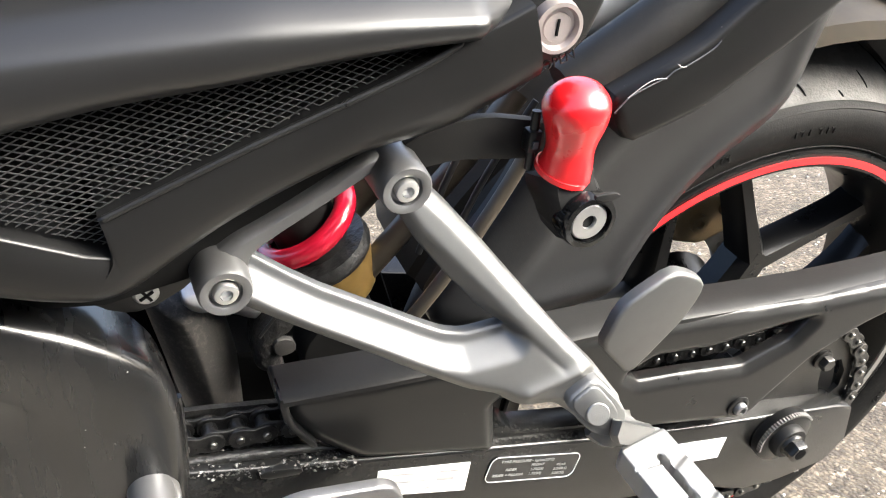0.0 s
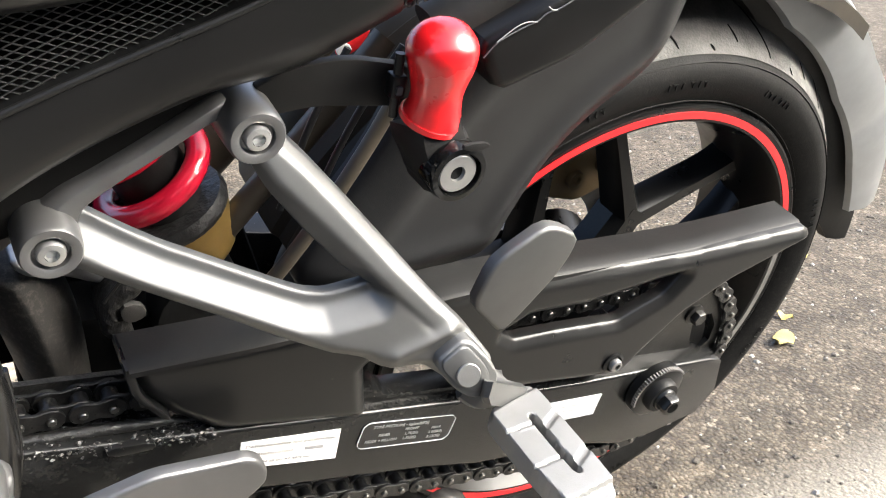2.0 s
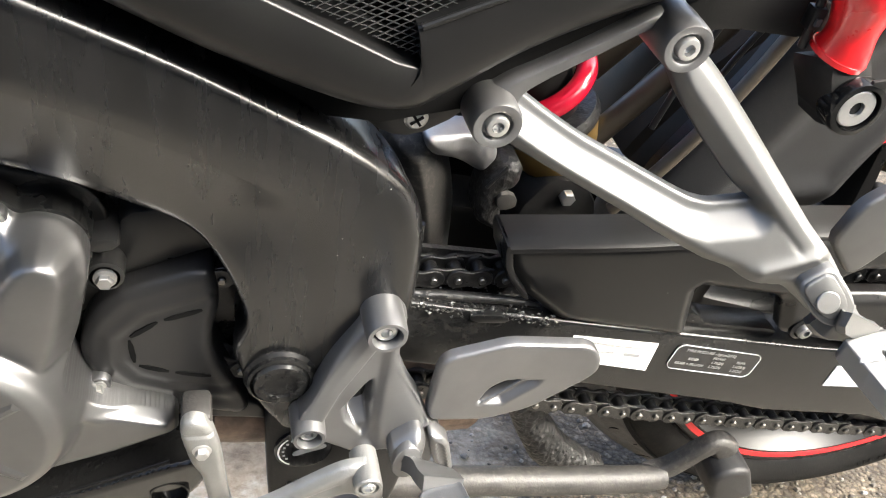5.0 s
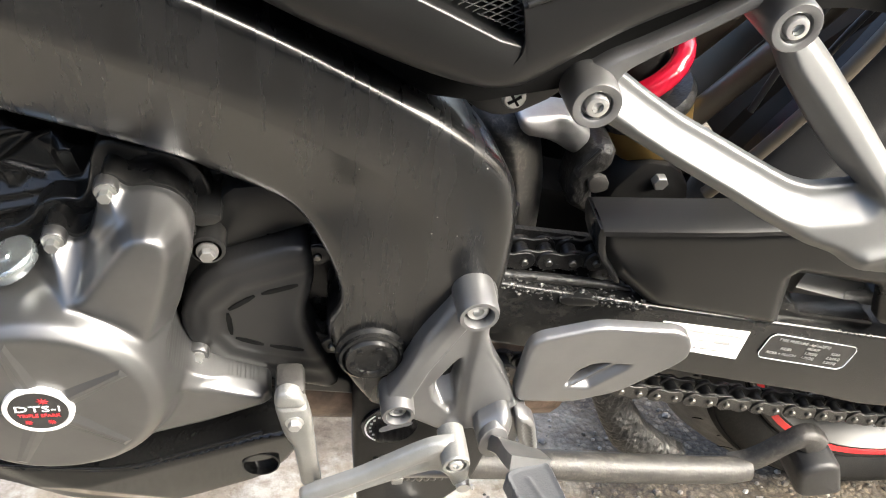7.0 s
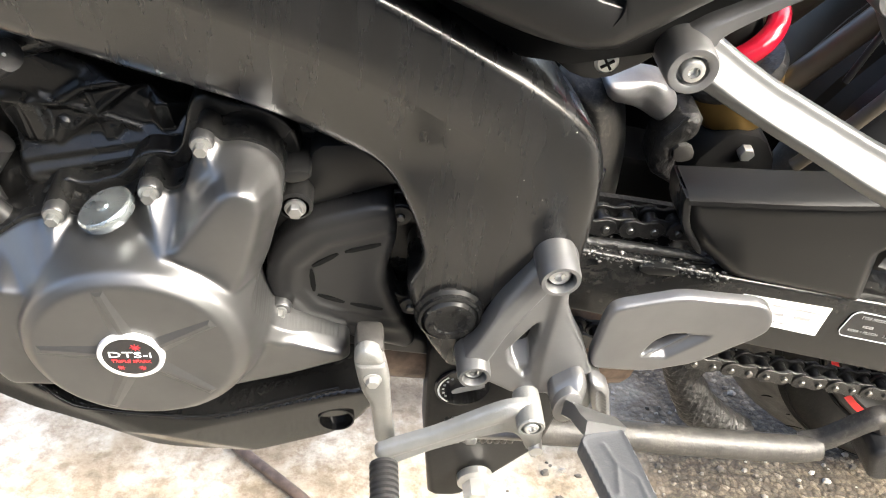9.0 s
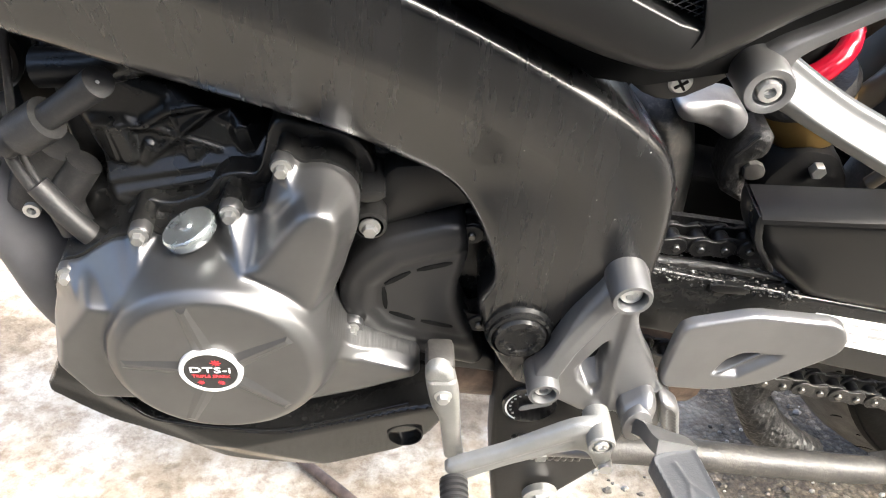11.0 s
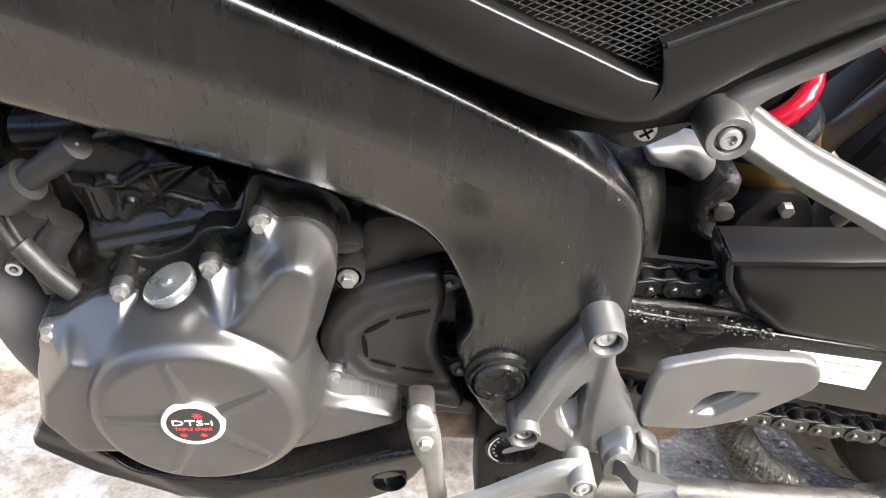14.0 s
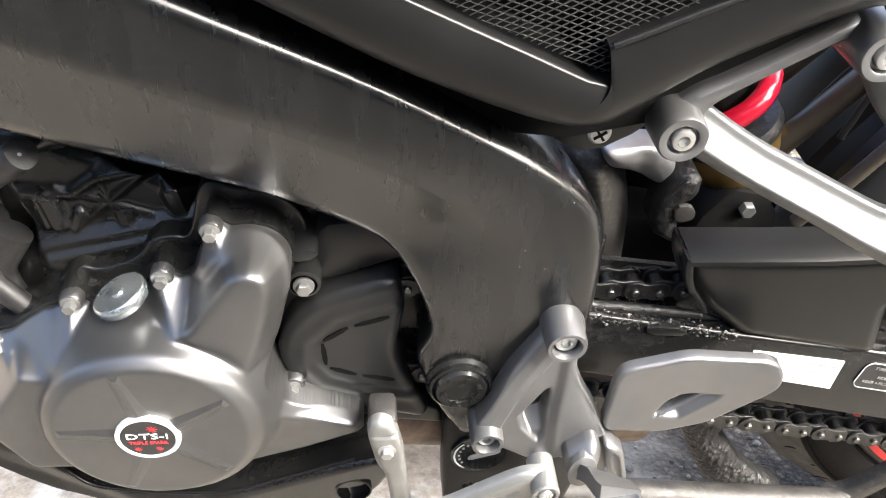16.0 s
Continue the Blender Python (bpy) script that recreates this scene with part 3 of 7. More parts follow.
# rear wheel
def build_wheel():
    c = (0, WHEEL_Y, AXLE_Z)
    w = 0.05
    rim = part("rear_wheel", revolve([(0.2262, -w - 0.0035), (0.2252, -w - 0.0062), (0.2232, -w - 0.007), (0.2208, -w - 0.006), (0.211, -w - 0.0055), (0.207, -w + 0.001), (0.199, -w + 0.02), (0.195, 0), (0.199, w - 0.02), (0.207, w),
                                     (0.2225, w + 0.004), (0.226, w), (0.215, w - 0.012), (0.21, 0), (0.215, -w + 0.012), (0.226, -w)], c, 96, closed=True), RIM_BLACK, bike, "black alloy wheel with a red stripe round its rim")
    for a0, a1, mat, lab in ((26, 134, RED_STRIPE, "red reflective rim tape"), (146, 161, RED_STRIPE, "red reflective rim tape"), (190, 214, RED_STRIPE, "red reflective rim tape"), (222, 304, RED_STRIPE, "red reflective rim tape"), (308, 382, STEEL, "bare grey rim band where the tape is missing")):
        rows = [[polar(r, d, WHEEL_Y - h) for r, h in ((0.2133, w + 0.0056), (0.2133, w + 0.0062), (0.2195, w + 0.0066), (0.2195, w + 0.0056))] for d in np.linspace(a0, a1, 48)]
        part("rim_stripe", loft(rows), mat, rim, lab)
    prof = [(0.2215, -0.046), (0.226, -0.053), (0.236, -0.059), (0.248, -0.0635), (0.256, -0.063), (0.264, -0.0575), (0.2665, -0.0545)]
    crown = [(0.2665, -0.0545), (0.276, -0.044), (0.286, -0.0325), (0.295, -0.0195), (0.301, -0.008), (0.303, 0)]
    whole = prof + crown[1:]
    side = whole + [(r, -h) for r, h in whole[-2::-1]]
    tyre = part("tyre", revolve(side + [(0.215, 0.03), (0.215, -0.03)], c, 128, closed=True), TYRE, rim, "worn black road tyre")
    # sidewall rings and raised marks
    for r in (0.2285, 0.2625):
        y = -np.interp(r, [0.226, 0.236, 0.248, 0.256, 0.264], [0.053, 0.059, 0.0635, 0.063, 0.0575])
        part("sidewall_ring", revolve([(r - 0.0012, y), (r, y - 0.0012), (r + 0.0012, y)], c, 128), TYRE, tyre)
    for base in (62, 88, 110, 18, -22, -72, 150):
        for k in range(6):
            bm = bmesh.new()
            d = base + k * 1.5 + (k > 2) * 1.0
            m = Matrix.Translation(polar(0.247, d, WHEEL_Y - 0.0636)) @ Matrix.Rotation(-radians(d), 4, "Y")
            bmesh.ops.create_cube(bm, size=1.0, matrix=m @ Matrix.Diagonal((0.0052, 0.0012, 0.0012, 1)))
            if k % 2 == 0:
                bmesh.ops.create_cube(bm, size=1.0, matrix=m @ Matrix.Translation((0.002, 0, 0.0016)) @ Matrix.Diagonal((0.0011, 0.0012, 0.0032, 1)))
            part("sidewall_mark", bm, TYRE, tyre)
    # worn tread: a scuffed crown with short slits and long sweeping grooves
    lift = [(r + 0.0006, h - 0.0005 * (h < -0.001)) for r, h in crown]
    part("tread", revolve(lift + [(r, -h) for r, h in lift[-2::-1]], c, 128), TREAD, tyre, "scuffed grey worn tread", 60)

    def groove(d0, turn, u0, u1, w):
        rows = []
        for s in range(9):
            u = u0 + (u1 - u0) * s / 8
            r = 0.2665 + u * 0.0365
            h = np.interp(r, [a for a, _ in crown], [b for _, b in crown])
            d = d0 + turn * (s / 8) ** 1.6
            k = w * math.sin(math.pi * (0.12 + 0.76 * s / 8))
            rows.append([polar(r + 0.0008, d - k, WHEEL_Y + h - 0.0008), polar(r + 0.0012, d, WHEEL_Y + h - 0.0011), polar(r + 0.0008, d + k, WHEEL_Y + h - 0.0008)])
        # near-black strip laid on the crown, the groove's shade as colour
        part("tread_groove", loft(rows), HOLLOW_SHADE, tyre)

    for k in range(16):
        groove(k * 22.5 + 4, 9, 0.1, 0.95, 0.34)
        groove(k * 22.5 + 13, 1.5, 0.2, 0.45, 0.3)
        groove(k * 22.5 + 19, 0.6, 0.04, 0.14, 0.3)
    # hub and five forked spokes
    part("hub", revolve([(0.018, -0.075), (0.05, -0.07), (0.056, -0.05), (0.045, -0.03), (0.04, 0), (0.05, 0.03), (0.06, 0.05), (0.02, 0.06)], c, 48), RIM_BLACK, rim)
    for k in range(5):
        a = 68 + 72 * k
        bm = bmesh.new()
        P = lambda r, d, y=0.03: polar(r, d, y)
        sec = [(-1, 0.0), (-0.9, 0.7), (-0.45, 1.0), (0.45, 1.0), (0.9, 0.7), (1, 0.0)]
        beam([P(0.035, a), P(0.07, a), P(0.105, a)], [0.062, 0.046, 0.04], 0.03, sec, 4, bm)
        for s in (1, -1):
            p0, p1 = Vector(P(0.098, a + 3 * s)), Vector(P(0.205, a + 28 * s, 0.035))
            beam([p0, p0.lerp(p1, 0.35), p0.lerp(p1, 0.75), p1], [0.03, 0.024, 0.022, 0.034], 0.026, sec, 4, bm)
        part("spoke", bm, RIM_BLACK, rim)
    # disc and rear sprocket
    bm = revolve([(0.075, 0.062), (0.115, 0.062), (0.115, 0.066), (0.075, 0.066)], c, 64, closed=True)
    for k in range(20):
        for j, r in enumerate((0.085, 0.096, 0.106)):
            x, _, z = polar(r, k * 18 + j * 6, 0)
            revolve([(0, -0.0006), (0.003, -0.0006), (0.003, 0.001)], (x, WHEEL_Y + 0.062, z), 10, bm)
    part("brake_disc", bm, STEEL, rim, "drilled steel brake disc")
    outline = []
    for k in range(39):
        for dd, r in ((-2.2, 0.0935), (-0.9, 0.1015), (0.9, 0.1015), (2.2, 0.0935)):
            a = radians(k * 360 / 39 + dd)
            outline.append((r * math.cos(a), AXLE_Z + r * math.sin(a)))
    holes = []
    for k in range(6):
        ring = []
        for dd, r in ((-16, 0.062), (-18, 0.074), (-13, 0.083), (0, 0.086), (13, 0.083), (18, 0.074), (16, 0.062), (0, 0.058)):
            a = radians(k * 60 + 20 + dd)
            ring.append((r * math.cos(a), AXLE_Z + r * math.sin(a)))
        holes.append(ring)
    part("sprocket", plate(outline, -0.0605, 0.005, 0, soft=0, holes=holes), STEEL_DARK, rim, "dark steel chain sprocket with oval windows")
    for k in range(6):
        a = radians(k * 60 + 50)
        part("sprocket_nut", hex_head((0.068 * math.cos(a), AXLE_Z + 0.068 * math.sin(a)), 0.007, 0.01, -0.0705), STEEL_DARK, rim)
    part("sprocket_carrier", revolve([(0.02, -0.1), (0.05, -0.1), (0.078, -0.107), (0.08, -0.1), (0.06, -0.08), (0.05, -0.07)], c, 48), MATT_BLACK, rim)


build_wheel()

# brake caliper behind the wheel
cal = part("brake_caliper", plate([(-0.03, 0.43), (0.03, 0.445), (0.06, 0.425), (0.055, 0.39), (0.02, 0.375), (-0.02, 0.385)], 0.088, 0.05, 0.006, 3), BRONZE, bike, "bronze painted rear brake caliper")
for cx, cz, r in ((0.038, 0.418, 0.011), (0.006, 0.404, 0.009)):
    part("caliper_boss", revolve([(0.0, 0.0), (r * 0.5, 0.0), (r * 0.5, -0.004), (r, -0.004), (r, 0.01)], (cx, 0.086, cz), 20), BRONZE, cal)

# swingarm: side plates, end and details
swing_top = [(-0.535, 0.416), (-0.474, 0.405), (-0.37, 0.383), (-0.274, 0.364), (-0.157, 0.341), (-0.074, 0.328), (0.0, 0.319), (0.07, 0.309), (0.088, 0.302)]
swing_low = [(0.1, 0.262), (0.085, 0.235), (0.03, 0.226), (-0.008, 0.228), (-0.065, 0.25), (-0.168, 0.268), (-0.216, 0.284), (-0.36, 0.322), (-0.475, 0.351), (-0.535, 0.36)]
swing = part("swingarm", plate(swing_top + swing_low, -0.079, 0.034, 0.003, 3, soft=0), SWING_BLACK, bike, "black box-section swingarm")
part("far_arm", plate([(x, z) for x, z in swing_top + swing_low], 0.13, 0.03, 0.003, 2, soft=0), SWING_BLACK, swing)
# brace coloured near-black to paint the shade between the arms
part("cross_brace", plate([(-0.47, 0.41), (-0.36, 0.39), (-0.36, 0.33), (-0.47, 0.35)], 0.02, 0.09, 0.004, 2), HOLLOW_SHADE, swing)
# chain slider on the arm's top edge, caked with grease
part("chain_slider", beam([(-0.56, -0.047, 0.408), (-0.47, -0.047, 0.398), (-0.40, -0.047, 0.388)], [0.05, 0.05, 0.05], 0.004, [(-1, 0), (-1, 1), (1, 1), (1, 0)]), GREASE, swing, "greasy worn chain slider")
bm = tube([(-0.478, -0.068, 0.403), (-0.45, -0.0695, 0.4015), (-0.41, -0.069, 0.395), (-0.385, -0.068, 0.388)], [0.004, 0.0035, 0.003, 0.001], 8)
part("slider_lip", bm, GREASE, swing)
part("slider_tab", plate([(-0.438, 0.396), (-0.412, 0.393), (-0.41, 0.386), (-0.436, 0.388)], -0.0815, 0.006, 0.001), SATIN_BLACK, swing)
rng = random.Random(5)
verts, faces = [], []
for _ in range(320):
    x = rng.uniform(-0.478, -0.372)
    top = np.interp(x, [-0.474, -0.37], [0.405, 0.383])
    y, z, q = -0.081 + 0.03 * rng.random() ** 2, top + rng.gauss(-0.001, 0.0022), rng.uniform(0.0004, 0.0014)
    n0 = len(verts)
    verts += [(x + q * rng.uniform(-1, 1) + q * dx, y + q * dy, z + q * dz) for dx, dy, dz in ((1, 0, 0), (-1, 0, 0), (0, 1, 0), (0, -1, 0), (0, 0, 0.8), (0, 0, -0.8))]
    faces += [(n0 + a, n0 + b, n0 + c) for a, b, c in ((0, 2, 4), (2, 1, 4), (1, 3, 4), (3, 0, 4), (2, 0, 5), (1, 2, 5), (3, 1, 5), (0, 3, 5))]
me = bpy.data.meshes.new("grit")
me.from_pydata(verts, [], faces)
me.materials.append(surface("oily grit", (0.02, 0.019, 0.018), (0.06, 0.056, 0.05), (0.25, 0.5), grain=400, blotch=400, bump=0.3))
grit = new("grit", me)
grit.parent = swing
tagged(grit, "clots of grease and grit", kind="stuff")
# recessed pocket in the arm's top behind the chain guard
part("arm_top_rail", plate([(-0.285, 0.376), (-0.262, 0.374), (-0.258, 0.366), (-0.19, 0.354), (-0.19, 0.345), (-0.28, 0.362)], -0.07, 0.02, 0.002), SWING_BLACK, swing)

# axle adjuster: notched cam plate, washer and bolt head
adj = part("chain_adjuster", revolve([(0, -0.006), (0.024, -0.006), (0.027, -0.004), (0.027, 0.004)], (0.002, -0.084, 0.301), 48), SATIN_BLACK, bike, "notched black axle adjuster with the axle nut")
for k in range(26):
    x, _, z = polar(0.0262, 40 + k * 6.2, 0)
    part("notch", box(x - 0.0009, x + 0.0009, -0.0925, -0.0885, z - 0.0009, z + 0.0009, 0), STEEL, adj)
part("washer", revolve([(0, -0.006), (0.0145, -0.006), (0.016, -0.004), (0.016, 0.004)], (0.0, -0.092, 0.3027), 32), MATT_BLACK, adj)
part("axle_nut", hex_head((0.0, 0.3027), 0.0095, 0.014, -0.1095, 1.15), SWING_BLACK, adj)
# flat near-black disc paints the shade inside the nut
part("nut_hole", revolve([(0, -0.0004), (0.0052, -0.0004), (0.0056, 0.001)], (0, -0.1095, 0.3027), 20), HOLLOW_SHADE, adj)
part("adjuster_bolt", tube([(0.0, -0.072, 0.236), (0.035, -0.072, 0.232), (0.06, -0.072, 0.229)], 0.005, 8), ZINC, adj)


# labels on the swingarm
def label_plane(x, z, y, slope):
    """The pose of a label's middle on the arm: local x along the arm, local y up, local z to the camera's side."""
    return Matrix.Translation((x, y, z)) @ Matrix.Rotation(slope, 4, "Y") @ Matrix.Rotation(radians(90), 4, "X")


def quad(name, pts, y, mat, parent, label="", th=0.0006):
    return part(name, plate(pts, y, th, 0, soft=0), mat, parent, label)


noise_label = quad("noise_label", [(-0.360, 0.3695), (-0.2925, 0.3565), (-0.2935, 0.3285), (-0.3615, 0.346)], -0.0798, WHITE_LABEL, swing, "white noise test label with faded grey print")
sl = math.atan2(0.0155, 0.068)
words("STATIONARY NOISE TEST INFORMATION", 0.0034, PRINT_GREY, label_plane(-0.3265, 0.3575, -0.0801, sl), noise_label, "faded grey printed line")
words("MANUFACTURER :", 0.0036, PRINT_GREY, label_plane(-0.3375, 0.3525, -0.0801, sl), noise_label, "faded grey printed line")
quad("maker_bar", [(-0.317, 0.3495), (-0.304, 0.3465), (-0.304, 0.3435), (-0.317, 0.3465)], -0.0801, PRINT_GREY, noise_label, th=0.0003)
words("94 dB (A) AT 4875 min-1", 0.0036, PRINT_GREY, label_plane(-0.3275, 0.3425, -0.0801, sl), noise_label, "faded grey printed line")

tl = [(-0.275, 0.3555), (-0.199, 0.337), (-0.2035, 0.3125), (-0.2795, 0.331)]
pressure = quad("pressure_label", soften(tl, 2, 0.004), -0.0798, BLACK_LABEL, swing, "black tyre pressure label with white border and print")
mid = [sum(p[i] for p in tl) / 4 for i in (0, 1)]
inner = [(mid[0] + (p[0] - mid[0]) * 0.987, mid[1] + (p[1] - mid[1]) * 0.96) for p in tl]
part("border", plate(soften(tl, 2, 0.004), -0.0801, 0.0004, 0, soft=0, holes=[soften(inner, 2, 0.0035)]), PRINT_WHITE, pressure, "white outline")
sl = math.atan2(0.0185, 0.076)
for body, dx, dz, size in (("TYRE PRESSURE - kg/cm2(PSI)", -0.006, 0.0085, 0.0037), ("FRONT", 0.003, 0.0035, 0.0035), ("REAR", 0.0235, 0.0055, 0.0035), ("RIDER", -0.019, -0.0005, 0.0035), ("1.75(25)", 0.003, -0.0015, 0.0035),
                           ("2.0(28.5)", 0.0235, 0.0005, 0.0035), ("RIDER + PILLION", -0.021, -0.0065, 0.0035), ("1.75(25)", 0.002, -0.0065, 0.0035), ("2.25(32)", 0.0225, -0.0045, 0.0035)):
    x = mid[0] + dx
    words(body, size, PRINT_SOFT, label_plane(x, mid[1] + dz * 0.92 - 0.243 * dx - (0.0 if dx < 0.01 else 0.003), -0.0802, sl), pressure, "white printed line")
silver_label = quad("silver_label", [(-0.125, 0.319), (-0.055, 0.309), (-0.0565, 0.286), (-0.127, 0.296)], -0.0798, SILVER_LABEL, swing, "grey and white maker's label with unreadable print")
for k in range(4):
    z = 0.312 - 0.0048 * k
    quad("print_bar", [(-0.118, z), (-0.064 - 0.006 * (k % 2), z - 0.0077), (-0.064 - 0.006 * (k % 2), z - 0.0097), (-0.118, z - 0.002)], -0.0801, surface("pale print", (0.45, 0.46, 0.47), None, (0.4, 0.5), bump=0.0) if k == 0 else bpy.data.materials["pale print"], silver_label, th=0.0003)

# chain guard: front cover, upper and lower limb round a long window, top flange
cg_face = [(-0.424, 0.452), (-0.33, 0.4515), (-0.277, 0.456), (-0.2, 0.457), (-0.025, 0.452), (0.095, 0.457), (0.104, 0.446), (0.028, 0.416), (-0.011, 0.391), (-0.039, 0.358), (-0.055, 0.338), (-0.15, 0.352),
           (-0.2, 0.364), (-0.213, 0.4), (-0.283, 0.412), (-0.275, 0.362), (-0.373, 0.382), (-0.402, 0.407), (-0.419, 0.429)]
cg_win = [(-0.182, 0.412), (-0.162, 0.424), (-0.112, 0.423), (-0.05, 0.432), (-0.026, 0.434), (-0.039, 0.416), (-0.076, 0.398), (-0.131, 0.402), (-0.169, 0.403)]
guard = part("chain_guard", casting(cg_face, lambda X, Z, D: under(0.0005 + 0.75 * D, 0.0062 + 0 * D, 0.0008), -0.0795, 0.008, 0.0014, 0.001, soft=1, r=0.004, tilt=(-0.03, 0, -0.2, 0.4), holes=[cg_win]), SATIN_BLACK, bike, "satin black plastic chain guard", 50)
rows = []
for x, z in spline([(-0.424, 0.4525), (-0.33, 0.452), (-0.2, 0.4575), (-0.025, 0.4525), (0.093, 0.4572)], 5):
    rows.append([(x, -0.084, z - 0.004), (x, -0.0835, z - 0.001), (x, -0.081, z + 0.0008), (x, -0.07, z + 0.0012), (x, -0.0535, z + 0.0012), (x, -0.052, z - 0.0005), (x, -0.052, z - 0.005)])
part("guard_top", loft(rows), MATT_BLACK, guard)
part("guard_front_edge", plate([(-0.427, 0.4525), (-0.422, 0.4525), (-0.417, 0.43), (-0.401, 0.408), (-0.405, 0.407), (-0.422, 0.43)], -0.082, 0.03, 0.001), SATIN_BLACK, guard)
for x, z, y in ((-0.0704, 0.3585, -0.094), (-0.187, 0.372, -0.09)):
    b = part("guard_bolt", revolve([(0.0095, 0.006), (0.0095, 0.003), (0.007, 0.002), (0.007, 0.006)], (x, y, z), 24), SATIN_BLACK, guard)
    part("screw", socket_head((x, z), 0.0055, 0.007, y - 0.002), STEEL, b)


# chain: alternating outer and inner links round both sprockets
def build_chain():
    pitch, y = 0.015875, -0.058
    c1, r1, c2, r2 = (-0.605, 0.383), 0.0357, (0.0, AXLE_Z), 0.0987
    d = math.hypot(c2[0] - c1[0], c2[1] - c1[1])
    tilt = math.atan2(c2[1] - c1[1], c2[0] - c1[0])
    off = math.asin((r2 - r1) / d)
    path = []
    top = math.pi / 2 + off + tilt
    low = -math.pi / 2 - off + tilt
    n = 60
    pt = lambda c, r, a: (c[0] + r * math.cos(a), c[1] + r * math.sin(a))
    a0, b0 = pt(c1, r1, top), pt(c2, r2, top)
    for k in range(n):
        s = k / n
        path.append((a0[0] + (b0[0] - a0[0]) * s, a0[1] + (b0[1] - a0[1]) * s - 0.003 * math.sin(math.pi * s)))
    for k in range(n):
        path.append(pt(c2, r2, top + (low - top) * k / n))
    a0, b0 = pt(c2, r2, low), pt(c1, r1, low)
    for k in range(n):
        s = k / n
        path.append((a0[0] + (b0[0] - a0[0]) * s, a0[1] + (b0[1] - a0[1]) * s - 0.008 * math.sin(math.pi * s)))
    for k in range(n):
        path.append(pt(c1, r1, low - (math.tau - (top - low)) * k / n))
    P = np.array(path + path[:1])
    L = np.concatenate([[0], np.cumsum(np.hypot(*np.diff(P, axis=0).T))])
    count = int(round(L[-1] / pitch / 2)) * 2
    step = L[-1] / count
    at = lambda s: np.array([np.interp(s % L[-1], L, P[:, i]) for i in (0, 1)])

    def side(bm, yy, th, w):
        h = pitch / 2
        out = []
        for k in range(7):
            a = math.pi / 2 + math.pi * k / 6
            out.append((-h + w * math.cos(a), w * math.sin(a)))
        out.append((0, -w * 0.78))
        for k in range(7):
            a = -math.pi / 2 + math.pi * k / 6
            out.append((h + w * math.cos(a), w * math.sin(a)))
        out.append((0, w * 0.78))
        plate(out, yy, th, 0.0004, 1, soft=0, bm=bm)

    def link(outer):
        bm = bmesh.new()
        for s in (-1, 1):
            yy = (0.0078 if outer else 0.0056) * s
            side(bm, yy - 0.001, 0.002, 0.0073 if outer else 0.0076)
        for s in (-0.5, 0.5):
            if not outer:
                revolve([(0.005, -0.005), (0.005, 0.005)], (s * pitch, 0, 0), 10, bm)
        finish(bm)
        me = bpy.data.meshes.new("link")
        bm.to_mesh(me)
        bm.free()
        me.materials.append(CHAIN_STEEL)
        return me

    def pin():
        bm = revolve([(0, -0.0112), (0.0019, -0.0112), (0.0026, -0.0104), (0.0026, 0.0112), (0, 0.0112)], (0, 0, 0), 10)
        finish(bm)
        me = bpy.data.meshes.new("pin")
        bm.to_mesh(me)
        bm.free()
        me.materials.append(PIN_STEEL)
        return me

    kinds = [link(True), link(False)]
    pin_mesh = pin()
    chain = new("drive_chain")
    chain.parent = bike
    tagged(chain, "oily dark roller chain")
    for k in range(count):
        a, b = at(k * step), at((k + 1) * step)
        m = (a + b) / 2
        ang = math.atan2(b[1] - a[1], b[0] - a[0])
        ob = new("link", kinds[k % 2])
        ob.parent = chain
        ob.matrix_local = Matrix.Translation((m[0], y, m[1])) @ Matrix.Rotation(-ang, 4, "Y")
        p = new("pin", pin_mesh)
        p.parent = chain
        p.matrix_local = Matrix.Translation((a[0], y, a[1]))


build_chain()

ARCH = surface("glossy brown black plastic", (0.026, 0.021, 0.015), (0.015, 0.013, 0.01), (0.45, 0.55), bump=0.03, spec=0.1)
# inner fender beside the tyre, with its shaped rear edge
hug_line = [(-0.1594, 0.4331), (-0.1489, 0.4707), (-0.1302, 0.5095), (-0.1044, 0.5372), (-0.0631, 0.5632), (-0.0466, 0.5872), (-0.0446, 0.6309), (-0.036, 0.70), (-0.13, 0.70), (-0.19, 0.64), (-0.24, 0.60), (-0.262, 0.57), (-0.276, 0.535), (-0.303, 0.495), (-0.322, 0.455), (-0.30, 0.435), (-0.24, 0.43)]
hug = part("inner_fender", casting(hug_line, lambda X, Z, D: 0.016 * (1 - np.exp(-D / 0.014)) + 0.004 * np.exp(-((D - 0.03) / 0.012) ** 2), -0.022, 0.02, 0.0025, 0.003, soft=2, r=0.012, tilt=(0.12, -0.05, -0.15, 0.5)), GREY_PLASTIC, bike, "dark grey moulded inner fender", 60)
rows = []
for d in np.linspace(60, 155, 22):
    r = 0.335
    rows.append([polar(r - 0.014, d, -0.022), polar(r - 0.002, d, -0.018), polar(r + 0.002, d, -0.004), polar(r + 0.003, d, 0.016), polar(r + 0.0075, d, 0.021), polar(r + 0.008, d, 0.06), polar(r + 0.004, d, 0.066), polar(r + 0.002, d, 0.1), polar(r - 0.008, d, 0.13)])
part("fender_arch", loft(rows), ARCH, hug, "glossy brownish black tyre arch", 20)
for k, (a, b) in enumerate((((-0.30, 0.515), (-0.262, 0.6)), ((-0.325, 0.50), (-0.295, 0.6)))):
    part("fender_rib", tube([(a[0], -0.026, a[1]), ((a[0] + b[0]) / 2 - 0.004, -0.028, (a[1] + b[1]) / 2), (b[0], -0.028, b[1])], 0.0022, 8), GREY_PLASTIC, hug)

